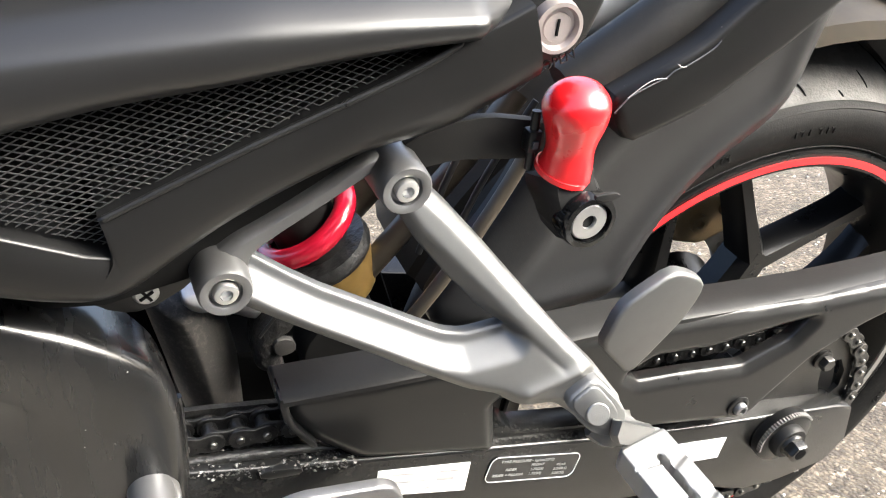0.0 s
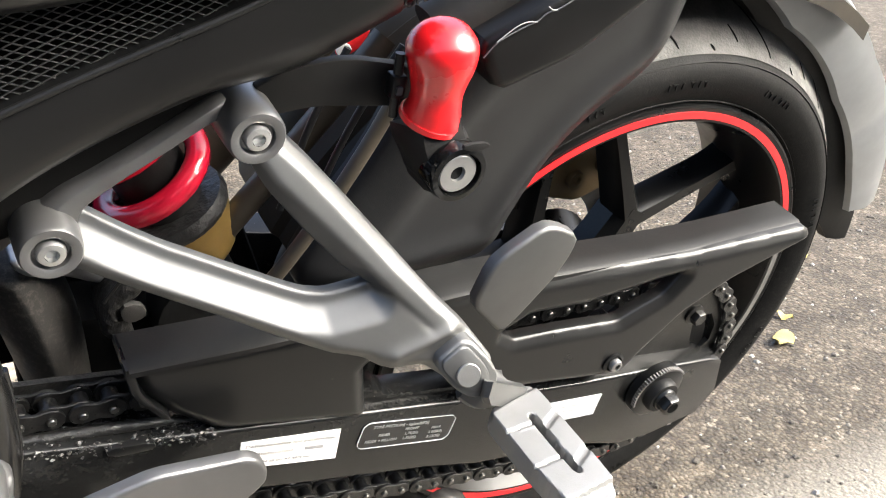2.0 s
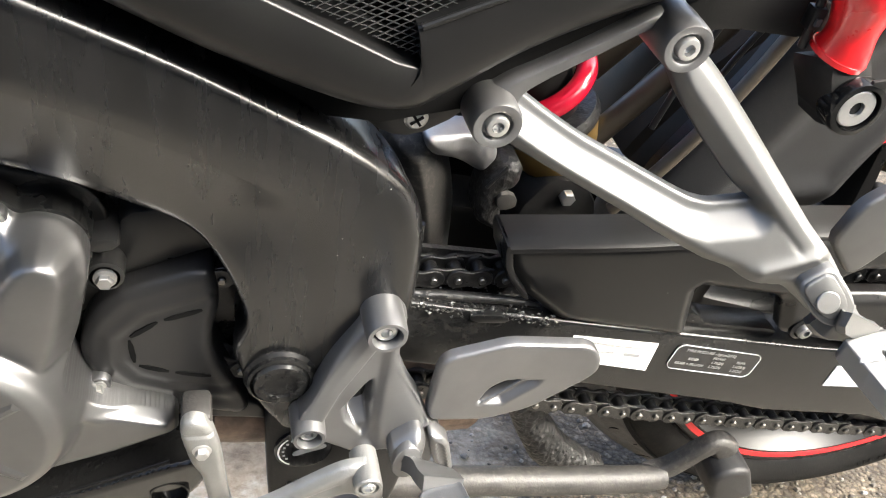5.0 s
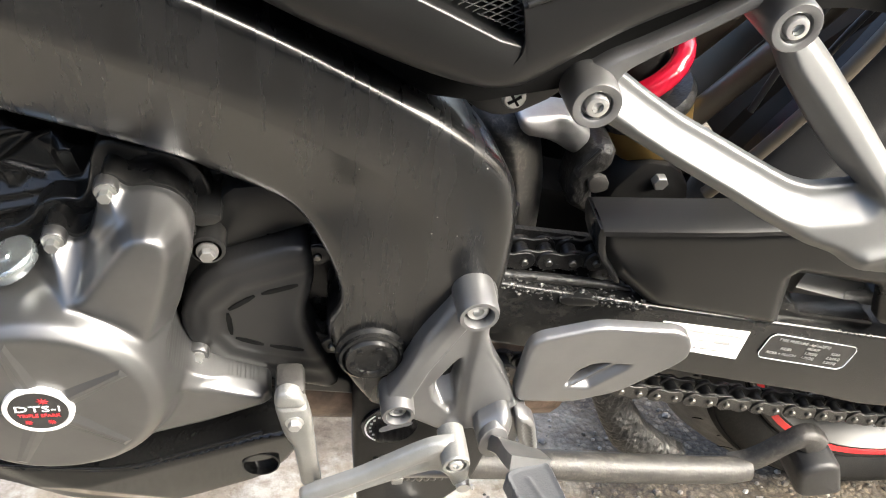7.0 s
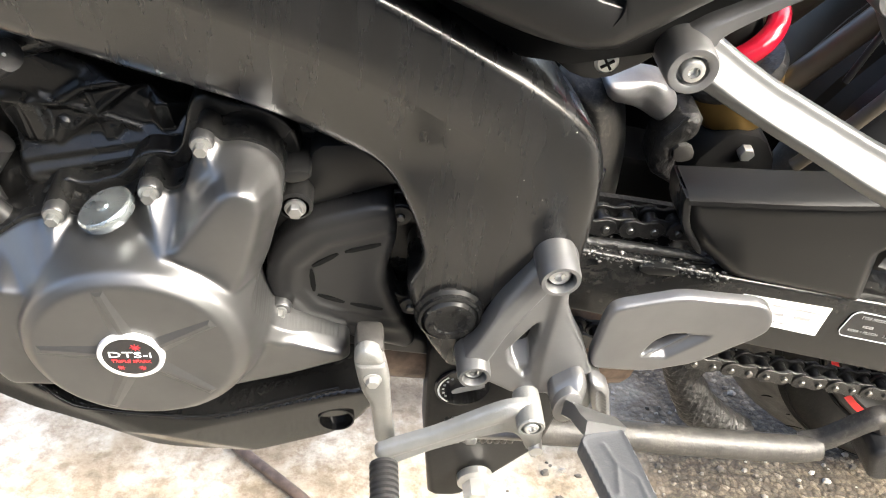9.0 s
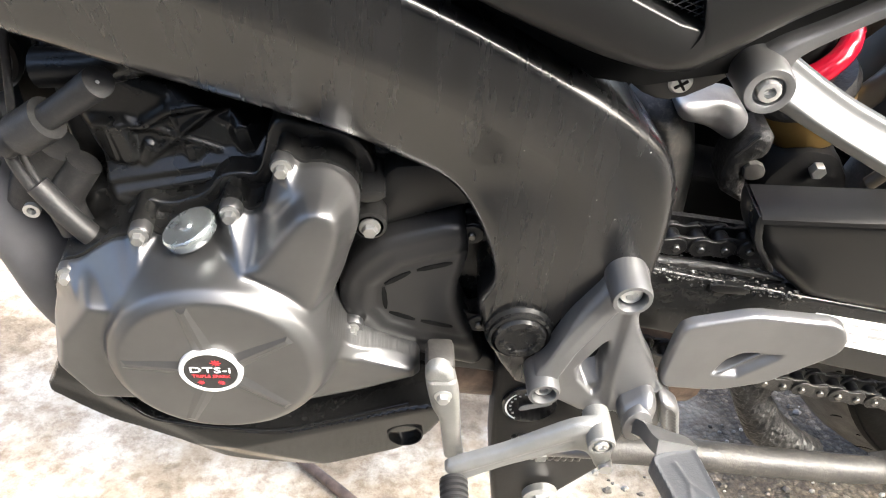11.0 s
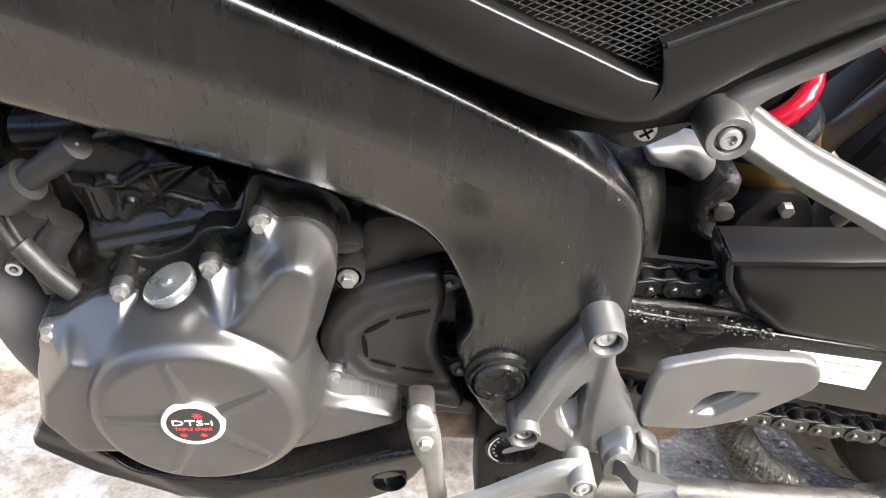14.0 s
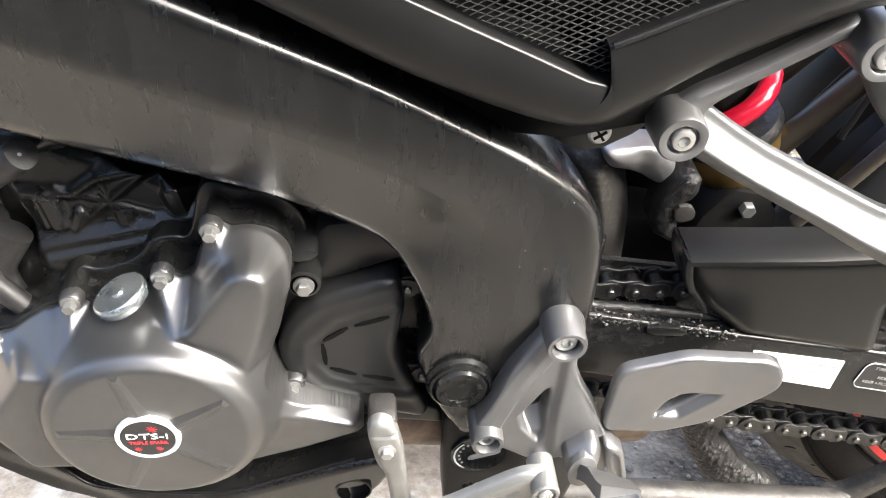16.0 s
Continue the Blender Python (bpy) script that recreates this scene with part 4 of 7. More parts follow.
# tail underside: black plastic box along the seat rail
part("tail_box", plate([(-0.254, 0.626), (-0.236, 0.598), (-0.191, 0.616), (-0.145, 0.65), (-0.11, 0.68), (-0.07, 0.72), (-0.11, 0.74), (-0.165, 0.69), (-0.203, 0.655)], -0.088, 0.06, 0.006, 3), PANEL_BLACK, bike, "black plastic cover under the tail")
part("tail_rail", tube([(-0.26, -0.055, 0.618), (-0.2, -0.055, 0.66), (-0.12, -0.055, 0.72), (-0.08, -0.055, 0.76)], 0.018, 14), MATT_BLACK, bike)
part("silver_rail", tube([(-0.42, 0.0, 0.55), (-0.31, 0.0, 0.6), (-0.2, 0.0, 0.655), (-0.1, 0.0, 0.71)], 0.016, 14), SILVER_PAINT, bike, "dull silver rail under the tail")

strip = part("reflector_strip", plate([(-0.2589, 0.5568), (-0.2350, 0.5716), (-0.2390, 0.5605), (-0.2456, 0.5537), (-0.2567, 0.5500)], 0.06, 0.004, 0.0008, 2), RED_STRIPE, bike, "red and white plastic strip inside the tail")
part("white_end", plate([(-0.2595, 0.5574), (-0.2517, 0.5621), (-0.2469, 0.5544), (-0.2569, 0.5514)], 0.0588, 0.003, 0.0004, 1), WHITE_LABEL, strip)
tail_tear = part("torn_film", tube([(-0.2520, -0.0900, 0.6211), (-0.2458, -0.0900, 0.6285), (-0.2405, -0.0900, 0.6319), (-0.2350, -0.0900, 0.6347), (-0.2295, -0.0900, 0.6372), (-0.2242, -0.0900, 0.6394), (-0.2207, -0.0900, 0.6426), (-0.2170, -0.0900, 0.6443), (-0.2136, -0.0900, 0.6451), (-0.2064, -0.0900, 0.6491), (-0.1987, -0.0900, 0.6543), (-0.1953, -0.0900, 0.6585)], 0.0004, 6), PEG_RUBBER, bike, "pale torn edge of protective film")
for pts in ([(-0.2143, -0.0910, 0.6452), (-0.2174, -0.0910, 0.6454), (-0.2203, -0.0910, 0.6470)], [(-0.2463, -0.0905, 0.6294), (-0.2375, -0.0905, 0.6363), (-0.2311, -0.0905, 0.6391), (-0.2244, -0.0905, 0.6390)]):
    part("thread", tube(pts, 0.0003, 6), PRINT_GREY, tail_tear)
# rear fender over the tyre: silver crown and black flap, its skirt blackened as shade
rows = []
for d in np.linspace(84, 13, 34):
    ri = np.interp(d, [13, 24, 42, 46, 52, 71, 84], [0.318, 0.305, 0.292, 0.289, 0.291, 0.296, 0.318])
    ro = np.interp(d, [13, 29, 47, 65, 84], [0.362, 0.3574, 0.342, 0.3436, 0.348])
    m = (ri + ro) / 2
    crease = 0.003 * (abs(d - 34) < 2)
    rows.append([polar(ri, d, 0.006), polar(ri + 0.003, d, 0.0), polar(m, d, -0.004 + crease), polar(ro - 0.005, d, 0.0 + crease), polar(ro + 0.002, d, 0.014), polar(ro + 0.009, d, 0.05), polar(ro + 0.003, d, 0.086), polar(ro - 0.01, d, 0.1)])
rf = part("rear_fender", loft(rows), SILVER_PAINT, bike, "silver grey rear fender with a black flap")
rows = []
for d in np.linspace(86, 3.5, 30):
    a = np.interp(d, [3, 14, 24, 43, 60, 72, 86], [0.335, 0.279, 0.277, 0.272, 0.272, 0.284, 0.312])
    b = np.interp(d, [3, 9, 16, 30, 46, 86], [0.357, 0.352, 0.34, 0.318, 0.3, 0.325])
    rows.append([polar(a, d, 0.03), polar(a + 0.002, d, 0.02), polar((a + b) / 2, d, 0.014), polar(b, d, 0.012), polar(b + 0.005, d, 0.02), polar(b + 0.008, d, 0.05), polar(b, d, 0.1)])
part("flap", loft(rows), FLAP_BLACK, rf, "dusty dark flap with a skirt blackened as shade")

# ---- pillion footrest hanger ----
HANGER_PLANE = (-0.242, 0.463, -0.362, 0.588)
hanger_line = [(-0.376, 0.588), (-0.3628, 0.5657), (-0.3481, 0.5488), (-0.3313, 0.5318), (-0.3225, 0.5265), (-0.3175, 0.524), (-0.3293, 0.5211), (-0.3396, 0.5188), (-0.3499, 0.5198), (-0.3587, 0.5226), (-0.376, 0.5289), (-0.3929, 0.5352), (-0.4094, 0.5412), (-0.4254, 0.5487), (-0.4398, 0.5565),
               (-0.4463, 0.559), (-0.4568, 0.5508), (-0.4597, 0.5406), (-0.4494, 0.5351), (-0.431, 0.5274), (-0.4094, 0.5189), (-0.387, 0.5104), (-0.3638, 0.5008), (-0.34, 0.4922), (-0.3248, 0.4895), (-0.3185, 0.4862), (-0.303, 0.4832), (-0.2938, 0.483), (-0.2852, 0.4774), (-0.2768, 0.4712),
               (-0.267, 0.4697), (-0.2585, 0.476), (-0.2559, 0.4839), (-0.2697, 0.5013), (-0.2866, 0.5175), (-0.3065, 0.5397), (-0.3255, 0.5609), (-0.3436, 0.58), (-0.3587, 0.5937), (-0.3692, 0.5964)]


def hanger_relief(X, Z, D):
    """A lower arm with a wide chamfer below, an upper arm standing proud of the web, a rib over the clevis."""
    low = gap_to(hanger_line, X + 0.0016, Z + 0.0036)
    up = gap_to(hanger_line, X - 0.0003, Z - 0.0008)
    h = under(under(0.002 + 1.25 * (D + 0.0004), 0.0088 + 1.15 * (low - 0.0098), 0.0008), 0.009 + 0 * D, 0.0007)
    h = under(h, 0.004 + 2.2 * np.maximum(up, 0), 0.0008)
    # the upper arm: its left wall runs on into the web and fades out
    ax, az = -0.3779, 0.5825
    dx, dz = 0.718, -0.696
    u = (X - ax) * dx + (Z - az) * dz
    v = (X - ax) * -dz + (Z - az) * dx
    prof = under(0.0035 + 1.6 * (v + 0.0002), 0.0122 - 0.04 * np.maximum(v - 0.007, 0) * (1 + 25 * np.maximum(v - 0.007, 0)), 0.0012)
    prof = np.where(v > -0.001, prof, 0) - 0.10 * np.maximum(u - 0.082, 0)
    h = over(h, under(prof, 0.0025 + 1.9 * D, 0.001), 0.0008)
    # below the rib the casting steps back to the clevis
    t = (Z - 0.489) - (X + 0.3186) * 0.4138
    h = h - 0.0024 * (0.5 - 0.5 * np.tanh((t + 0.002) / 0.002)) * (0.5 + 0.5 * np.tanh((X + 0.319) / 0.004))
    rib = line_gap([(-0.3115, 0.4935), (-0.283, 0.5045)], X, Z)
    return over(h, 0.0112 - 0.8 * rib, 0.002)


hanger = part("pillion_hanger", casting(hanger_line, hanger_relief, -0.0875, 0.006, 0.0009, 0.001, soft=2, r=0.002, tilt=HANGER_PLANE, calm=3), CAST_ALU, bike, "silver forked cast alloy footrest hanger", 50)
part("bolt_tie", beam([(-0.4511, -0.087, 0.5531), (-0.4441, -0.0865, 0.562), (-0.4305, -0.086, 0.5709), (-0.4071, -0.086, 0.5853), (-0.3863, -0.086, 0.5986), (-0.3772, -0.084, 0.6014)], [0.022, 0.014, 0.0105, 0.0095, 0.0095, 0.012], 0.012), STEP_ALU, hanger, "dark grey alloy bar between the two bolts")
for x, z, y in ((-0.3695, 0.5945, -0.1015), (-0.4565, 0.5475, -0.1)):
    boss = part("boss", revolve([(0.0142, 0.036), (0.0138, 0.01), (0.0134, 0.0018), (0.0124, 0.0), (0.0095, -0.0002), (0.0082, 0.0006), (0.0078, 0.0035), (0, 0.0035)], (x, y, z), 44), STEP_ALU, hanger)
    part("bolt", socket_head((x, z), 0.0062, 0.005, y - 0.001, 0.5), ZINC, boss, "zinc plated socket bolt")
# peg clevis and folding peg
clevis = part("peg_clevis", plate([(-0.2937, 0.4908), (-0.276, 0.504), (-0.2614, 0.4894), (-0.259, 0.4807), (-0.2648, 0.4737), (-0.2734, 0.4722), (-0.2826, 0.4768)], -0.1005, 0.02, 0.002, 3, soft=2, r=0.004, tilt=HANGER_PLANE), CAST_ALU, hanger, sharp=30)
part("clevis_pad", plate([(-0.2915, 0.4912), (-0.2775, 0.5012), (-0.2662, 0.489), (-0.2646, 0.4825), (-0.2695, 0.478), (-0.275, 0.4772), (-0.2825, 0.4812)], -0.102, 0.004, 0.0009, 2, soft=2, r=0.003, tilt=HANGER_PLANE), CAST_ALU, clevis, sharp=30)
pin = part("pivot_pin", revolve([(0, 0), (0.006, 0.0001), (0.0064, 0.0005), (0.0064, 0.005)], (0, 0, 0), 28), BARE_ALU, clevis, "bright flat pin head")
pin.matrix_local = Matrix.Translation((-0.277, -0.1712, 0.4866)) @ Matrix.Rotation(math.atan(-0.463), 4, "X") @ Matrix.Rotation(math.atan(-0.242), 4, "Z")
part("heel_blade", plate([(-0.251, 0.4918), (-0.2448, 0.517), (-0.238, 0.5245), (-0.2161, 0.5391), (-0.2054, 0.5374), (-0.1897, 0.5288), (-0.19, 0.5185), (-0.1968, 0.5023), (-0.2177, 0.474), (-0.2265, 0.4653)], -0.13, 0.008, 0.0025, 3, r=0.004), CAST_ALU, hanger, "plain silver heel guard blade")


def build_pillion_peg():
    """A flat alloy peg that stands out from the hanger: waisted neck, pads parted by cross grooves, a long slot, bevelled tip."""
    outline = [(-0.270, 0.1849), (-0.2527, 0.1772), (-0.2365, 0.1735), (-0.2362, 0.1872), (-0.2368, 0.2215), (-0.2372, 0.2488), (-0.243, 0.2565), (-0.257, 0.2591), (-0.2675, 0.2527), (-0.2697, 0.2261), (-0.2702, 0.2019)]

    def relief(X, Z, D):
        h = 0.0128 + 0 * D
        h = h - 0.0035 * np.clip((Z - 0.2475 + 0.12 * (X + 0.2536)) / 0.0015, 0, 1) - 0.0022 * np.clip((0.1872 - 0.24 * (X + 0.27) - Z) / 0.001, 0, 1)
        side = X < -0.2535
        for z, wide in ((0.2015, 0.0007), (0.226, 0.0007)):
            h = np.where(side & (np.abs(Z - z + 0.06 * (X + 0.26)) < wide), h - 0.0016, h)
        for z in (0.2045, 0.2309):
            h = np.where((X > -0.2485) & (np.abs(Z - z + 0.55 * (X + 0.2475)) < 0.0022), h - 0.0009, h)
        h = np.where(side & (Z > 0.2035) & (Z < 0.2265), h - 0.0004, h)
        return h

    bm = casting(outline, relief, 0.0, 0.0, 0.0007, 0.0007, soft=2, r=0.003, holes=[[(-0.2538, 0.1965), (-0.2512, 0.1945), (-0.2487, 0.1962), (-0.249, 0.216), (-0.2502, 0.2175), (-0.2488, 0.226), (-0.2488, 0.236), (-0.251, 0.238), (-0.2535, 0.236)]])
    for v in bm.verts:
        x, y, z = v.co
        v.co = (x, -z, 0.4612 - y + 0.067 * (z - 0.19))
    peg = part("pillion_peg", bm, BARE_ALU, hanger, "bright bare alloy folding footpeg with a slot", 40)
    part("slot_floor", box(-0.256, -0.247, -0.24, -0.194, 0.4595, 0.463, 0), STEEL_DARK, peg)
    part("knuckle", beam([(-0.2705, -0.165, 0.471), (-0.2628, -0.172, 0.4669), (-0.2601, -0.184, 0.4709)], [0.022, 0.024, 0.028], 0.012, [(-1, 0), (-0.95, 0.7), (-0.7, 1), (0.7, 1), (0.95, 0.7), (1, 0)]), CAST_ALU, peg)


build_pillion_peg()

# ---- grab hook with a red cap, on its black stay ----
stay = part("hook_stay", plate([(-0.368, 0.606), (-0.347, 0.617), (-0.32, 0.62), (-0.29, 0.615), (-0.27, 0.607), (-0.27, 0.592), (-0.288, 0.592), (-0.335, 0.596), (-0.36, 0.592)], -0.08, 0.005, 0.0015, 2), MATT_BLACK, bike, "black steel stay with a red capped hook")
bm = tube([(-0.2805, -0.097, 0.595), (-0.2805, -0.0978, 0.6), (-0.2805, -0.098, 0.608), (-0.2808, -0.098, 0.616), (-0.2812, -0.098, 0.6255), (-0.2822, -0.098, 0.6335), (-0.283, -0.098, 0.6402), (-0.2835, -0.098, 0.6438), (-0.2836, -0.098, 0.645)],
          [0.0155, 0.0138, 0.0128, 0.0142, 0.0168, 0.0172, 0.0132, 0.0075, 0.001], 28, 6)
cap = part("red_cap", bm, RED, stay, "glossy red moulded cap", 60)
part("cap_lip", tube([(-0.2812, -0.0966, 0.5928), (-0.2808, -0.097, 0.5955)], [0.0158, 0.0156], 28, 2), RED, cap)
part("hook_body", beam([(-0.28, -0.108, 0.598), (-0.2785, -0.112, 0.588), (-0.273, -0.116, 0.574), (-0.27, -0.117, 0.563)], [0.031, 0.031, 0.031, 0.027], 0.026, [(-1, -0.1), (-1, 0.6), (-0.7, 0.95), (0, 1), (0.7, 0.95), (1, 0.6), (1, -0.1)]), MATT_BLACK, stay)
part("hook_eye", revolve([(0.0158, 0.02), (0.0162, 0.0), (0.015, -0.003), (0.0122, -0.0035), (0.0115, 0.002), (0, 0.002)], (-0.272, -0.116, 0.5735), 36), GLOSS_BLACK, stay)
part("hook_washer", revolve([(0.0105, 0.002), (0.0108, -0.001), (0.01, -0.0018), (0.0042, -0.0018), (0.0036, 0.004), (0, 0.004)], (-0.2725, -0.1165, 0.5738), 32), ZINC, stay, "dull silver washer with a bolt hole")
part("torn_film", plate([(-0.279, 0.592), (-0.266, 0.594), (-0.259, 0.591), (-0.268, 0.588)], -0.123, 0.002, 0.0003), MATT_BLACK, stay)
clip = part("cable_clip", box(-0.3015, -0.294, -0.092, -0.084, 0.603, 0.615, 0.001), SATIN_BLACK, stay, "black cable tie head")
part("tie_slot", box(-0.2995, -0.2965, -0.0935, -0.0915, 0.606, 0.61, 0), PEG_RUBBER, clip)
part("tie_band", tube([(-0.2975, -0.0875, 0.625), (-0.2975, -0.0885, 0.61), (-0.2965, -0.0875, 0.592)], 0.0025, 8), SATIN_BLACK, clip)

# ---- side panel with a mesh inlet ----
RIM = [(-0.72, 0.70), (-0.65, 0.655), (-0.57, 0.617), (-0.542, 0.604), (-0.515, 0.591), (-0.503, 0.588), (-0.5055, 0.597), (-0.509, 0.608), (-0.446, 0.634), (-0.384, 0.658), (-0.362, 0.669), (-0.322, 0.688)]
LOW = [(-0.76, 0.678), (-0.70, 0.643), (-0.62, 0.598), (-0.578, 0.578), (-0.545, 0.565), (-0.522, 0.559), (-0.505, 0.558), (-0.492, 0.562), (-0.456, 0.588), (-0.404, 0.6115), (-0.352, 0.6235), (-0.308, 0.645)]


def build_side_panel():
    """A moulded shell: flat at the inlet's lip, rolling in towards its lower edge."""
    rim = [(a[0] + (b[0] - a[0]) * k / 6, a[1] + (b[1] - a[1]) * k / 6) for a, b in zip(RIM, RIM[1:]) for k in range(6)] + [RIM[-1]]
    rows = []
    for a, b in zip(rim, spline(LOW, 6)):
        y0 = -0.117 + 0.04 * (a[0] + 0.5)
        rows.append([(a[0] + (b[0] - a[0]) * u, y0 + h, a[1] + (b[1] - a[1]) * u) for u, h in ((0.0, 0.035), (0.0, 0.003), (0.012, 0.0007), (0.04, 0.0), (0.3, -0.001), (0.55, -0.0005), (0.7, 0.0012), (0.82, 0.005), (0.91, 0.011), (0.97, 0.019), (1.0, 0.03), (0.99, 0.05))])
    return part("side_panel", loft(rows), PANEL_BLACK, bike, "satin black tail side panel with a mesh inlet", 50)


panel = build_side_panel()
# fine lip along the inlet
pts = [(-0.507, -0.1172, 0.6078), (-0.446, -0.1148, 0.6338), (-0.384, -0.1123, 0.658), (-0.362, -0.1114, 0.6688), (-0.356, -0.1105, 0.673), (-0.362, -0.1105, 0.676)]
part("inlet_lip", tube(pts, 0.0016, 8), SATIN_BLACK, panel)


def build_mesh():
    """Expanded metal: two sets of crossing strands, cut to the inlet's outline."""
    outline = [(-0.75, 0.73), (-0.57, 0.619), (-0.503, 0.589), (-0.506, 0.607), (-0.446, 0.634), (-0.384, 0.658), (-0.36, 0.67), (-0.385, 0.688), (-0.506, 0.672), (-0.585, 0.655), (-0.66, 0.692)]

    def spans(o, d):
        hits = []
        for (x0, z0), (x1, z1) in zip(outline, outline[1:] + outline[:1]):
            ex, ez = x1 - x0, z1 - z0
            det = d[0] * -ez + d[1] * ex
            if abs(det) < 1e-9:
                continue
            t = ((x0 - o[0]) * -ez + (z0 - o[1]) * ex) / det
            s = (d[0] * (z0 - o[1]) - d[1] * (x0 - o[0])) / det
            if 0 <= s < 1:
                hits.append(t)
        hits.sort()
        return list(zip(hits[::2], hits[1::2]))

    bm = bmesh.new()
    Y = lambda x: -0.1095 + 0.04 * (x + 0.5)
    for ang, lift, pitch in ((-20, 0.0, 0.003), (29, 0.0003, 0.003)):
        d = (math.cos(radians(ang)), math.sin(radians(ang)))
        nrm = (-d[1], d[0])
        for k in range(-108, 109):
            o = (-0.55 + nrm[0] * k * pitch, 0.64 + nrm[1] * k * pitch)
            for t0, t1 in spans(o, d):
                a = (o[0] + d[0] * t0, o[1] + d[1] * t0)
                b = (o[0] + d[0] * t1, o[1] + d[1] * t1)
                w = 0.00026
                ring = []
                for p in (a, b):
                    y = Y(p[0]) - lift
                    ring.append([bm.verts.new((p[0] + nrm[0] * s * w, y + h, p[1] + nrm[1] * s * w)) for s, h in ((-1, 0.0004), (-0.6, -0.0002), (0.6, -0.0002), (1, 0.0004))])
                for j in range(3):
                    bm.faces.new((ring[0][j], ring[0][j + 1], ring[1][j + 1], ring[1][j]))
    part("inlet_mesh", bm, MESH_WIRE, panel, "black expanded metal mesh", 10)
    # near-black sheet added behind the mesh; it closes the view and paints shade
    part("inlet_shade", plate([(-0.86, 0.62), (-0.60, 0.545), (-0.51, 0.535), (-0.465, 0.545), (-0.39, 0.598), (-0.345, 0.64), (-0.345, 0.72), (-0.86, 0.78)], -0.078, 0.02, 0, soft=0), HOLLOW_SHADE, panel)


build_mesh()

# upper panel: a gently bowed face, a crisp crease, and a shelf that runs in under the seat
rows = []
for x, z in spline([(-0.78, 0.75), (-0.66, 0.677), (-0.62, 0.651), (-0.6, 0.6395), (-0.585, 0.638), (-0.567, 0.642), (-0.506, 0.656), (-0.46, 0.6625), (-0.42, 0.6685), (-0.381, 0.673), (-0.36, 0.6745), (-0.34, 0.676), (-0.318, 0.678)], 4):
    y0 = -0.122 + 0.045 * max(0, x + 0.45) + 0.9 * max(0, x + 0.35)
    crease = max(z + 0.009, np.interp(x, [-0.7, -0.6, -0.53, -0.495, -0.445, -0.39, -0.32, -0.29], [0.664, 0.671, 0.679, 0.6825, 0.687, 0.6878, 0.6868, 0.686]))
    face = [(x, y0 + h, z + (crease - z) * u) for u, h in ((0.0, 0.03), (0.0, 0.005), (0.04, 0.001), (0.3, -0.0025), (0.6, -0.0035), (0.82, -0.0022), (0.97, 0.0004))]
    shelf = [(x, y0 + h, crease + u) for u, h in ((0.0008, 0.0022), (0.005, 0.008), (0.0095, 0.02), (0.0125, 0.036), (0.022, 0.05), (0.05, 0.056), (0.08, 0.058))]
    rows.append(face + shelf)
part("upper_panel", loft(rows), PANEL_GREY, bike, "satin graphite upper tail panel", 60)
# lock plate behind the panel
lockp = part("lock_plate", plate([(-0.36, 0.66), (-0.335, 0.69), (-0.31, 0.71), (-0.27, 0.71), (-0.272, 0.685), (-0.28, 0.66), (-0.295, 0.65), (-0.325, 0.645)], -0.092, 0.03, 0.004, 3), SATIN_BLACK, bike, "black plate with a silver seat lock")
part("seat_lock", revolve([(0, -0.001), (0.007, -0.001), (0.0075, 0.0), (0.0095, 0.0), (0.0105, -0.003), (0.0125, -0.003), (0.0135, 0.002), (0.0135, 0.01)], (-0.3, -0.0945, 0.6715), 36), surface("satin lock metal", (0.5, 0.45, 0.43), (0.42, 0.37, 0.36), (0.3, 0.4), metal=0.8), lockp, "satin silver lock barrel")
part("key_slot", box(-0.3006, -0.2994, -0.0962, -0.0945, 0.6675, 0.6755, 0), HOLLOW_SHADE, lockp)
words("OPEN", 0.007, MATT_BLACK, Matrix.Translation((-0.294, -0.0925, 0.6535)) @ Matrix.Rotation(radians(-20), 4, "Y") @ Matrix.Rotation(radians(90), 4, "X"), lockp, "raised black word", 0.0004)

# lower corner screw of the panel
tab = part("panel_tab", plate([(-0.535, 0.545), (-0.515, 0.556), (-0.475, 0.563), (-0.45, 0.56), (-0.468, 0.535), (-0.49, 0.522), (-0.505, 0.523)], -0.072, 0.02, 0.002), SATIN_BLACK, bike)
part("panel_screw", revolve([(0, -0.0015), (0.005, -0.001), (0.007, 0.001), (0.007, 0.004)], (-0.4905, -0.0725, 0.5335), 24), ZINC, tab, "cross head screw")
for r in (35, 125):
    part("cross_slot", plate([(-0.4905 + 0.004 * math.cos(radians(r + s)), 0.5335 + 0.004 * math.sin(radians(r + s))) for s in (-10, 10, 170, 190)], -0.0745, 0.001, 0, soft=0), HOLLOW_SHADE, tab)

# ---- rear shock ----
S0, S1 = Vector((-0.343, 0.02, 0.412)), Vector((-0.435, 0.02, 0.605))
ax = (S1 - S0).normalized()
sx, sy = ax.orthogonal().normalized(), ax.cross(ax.orthogonal().normalized())
SPIN = 1.2
shock = part("shock_absorber", tube([S0, S0 + ax * 0.03, S0 + ax * 0.06], [0.014, 0.015, 0.016], 20, 3), MATT_BLACK, bike, "gold shock absorber with a red spring")
part("damper", tube([S0 + ax * 0.06, S0 + ax * 0.12, S1], [0.022, 0.022, 0.022], 18, 3), MATT_BLACK, shock)
part("spring_seat", tube([S0 + ax * 0.071, S0 + ax * 0.075, S0 + ax * 0.081], [0.0345, 0.0355, 0.0335], 28, 3), GREASE, shock)
part("lower_cup", tube([S0 + ax * 0.034, S0 + ax * 0.042, S0 + ax * 0.058, S0 + ax * 0.071], [0.022, 0.028, 0.0315, 0.033], 24, 4), GOLD, shock)
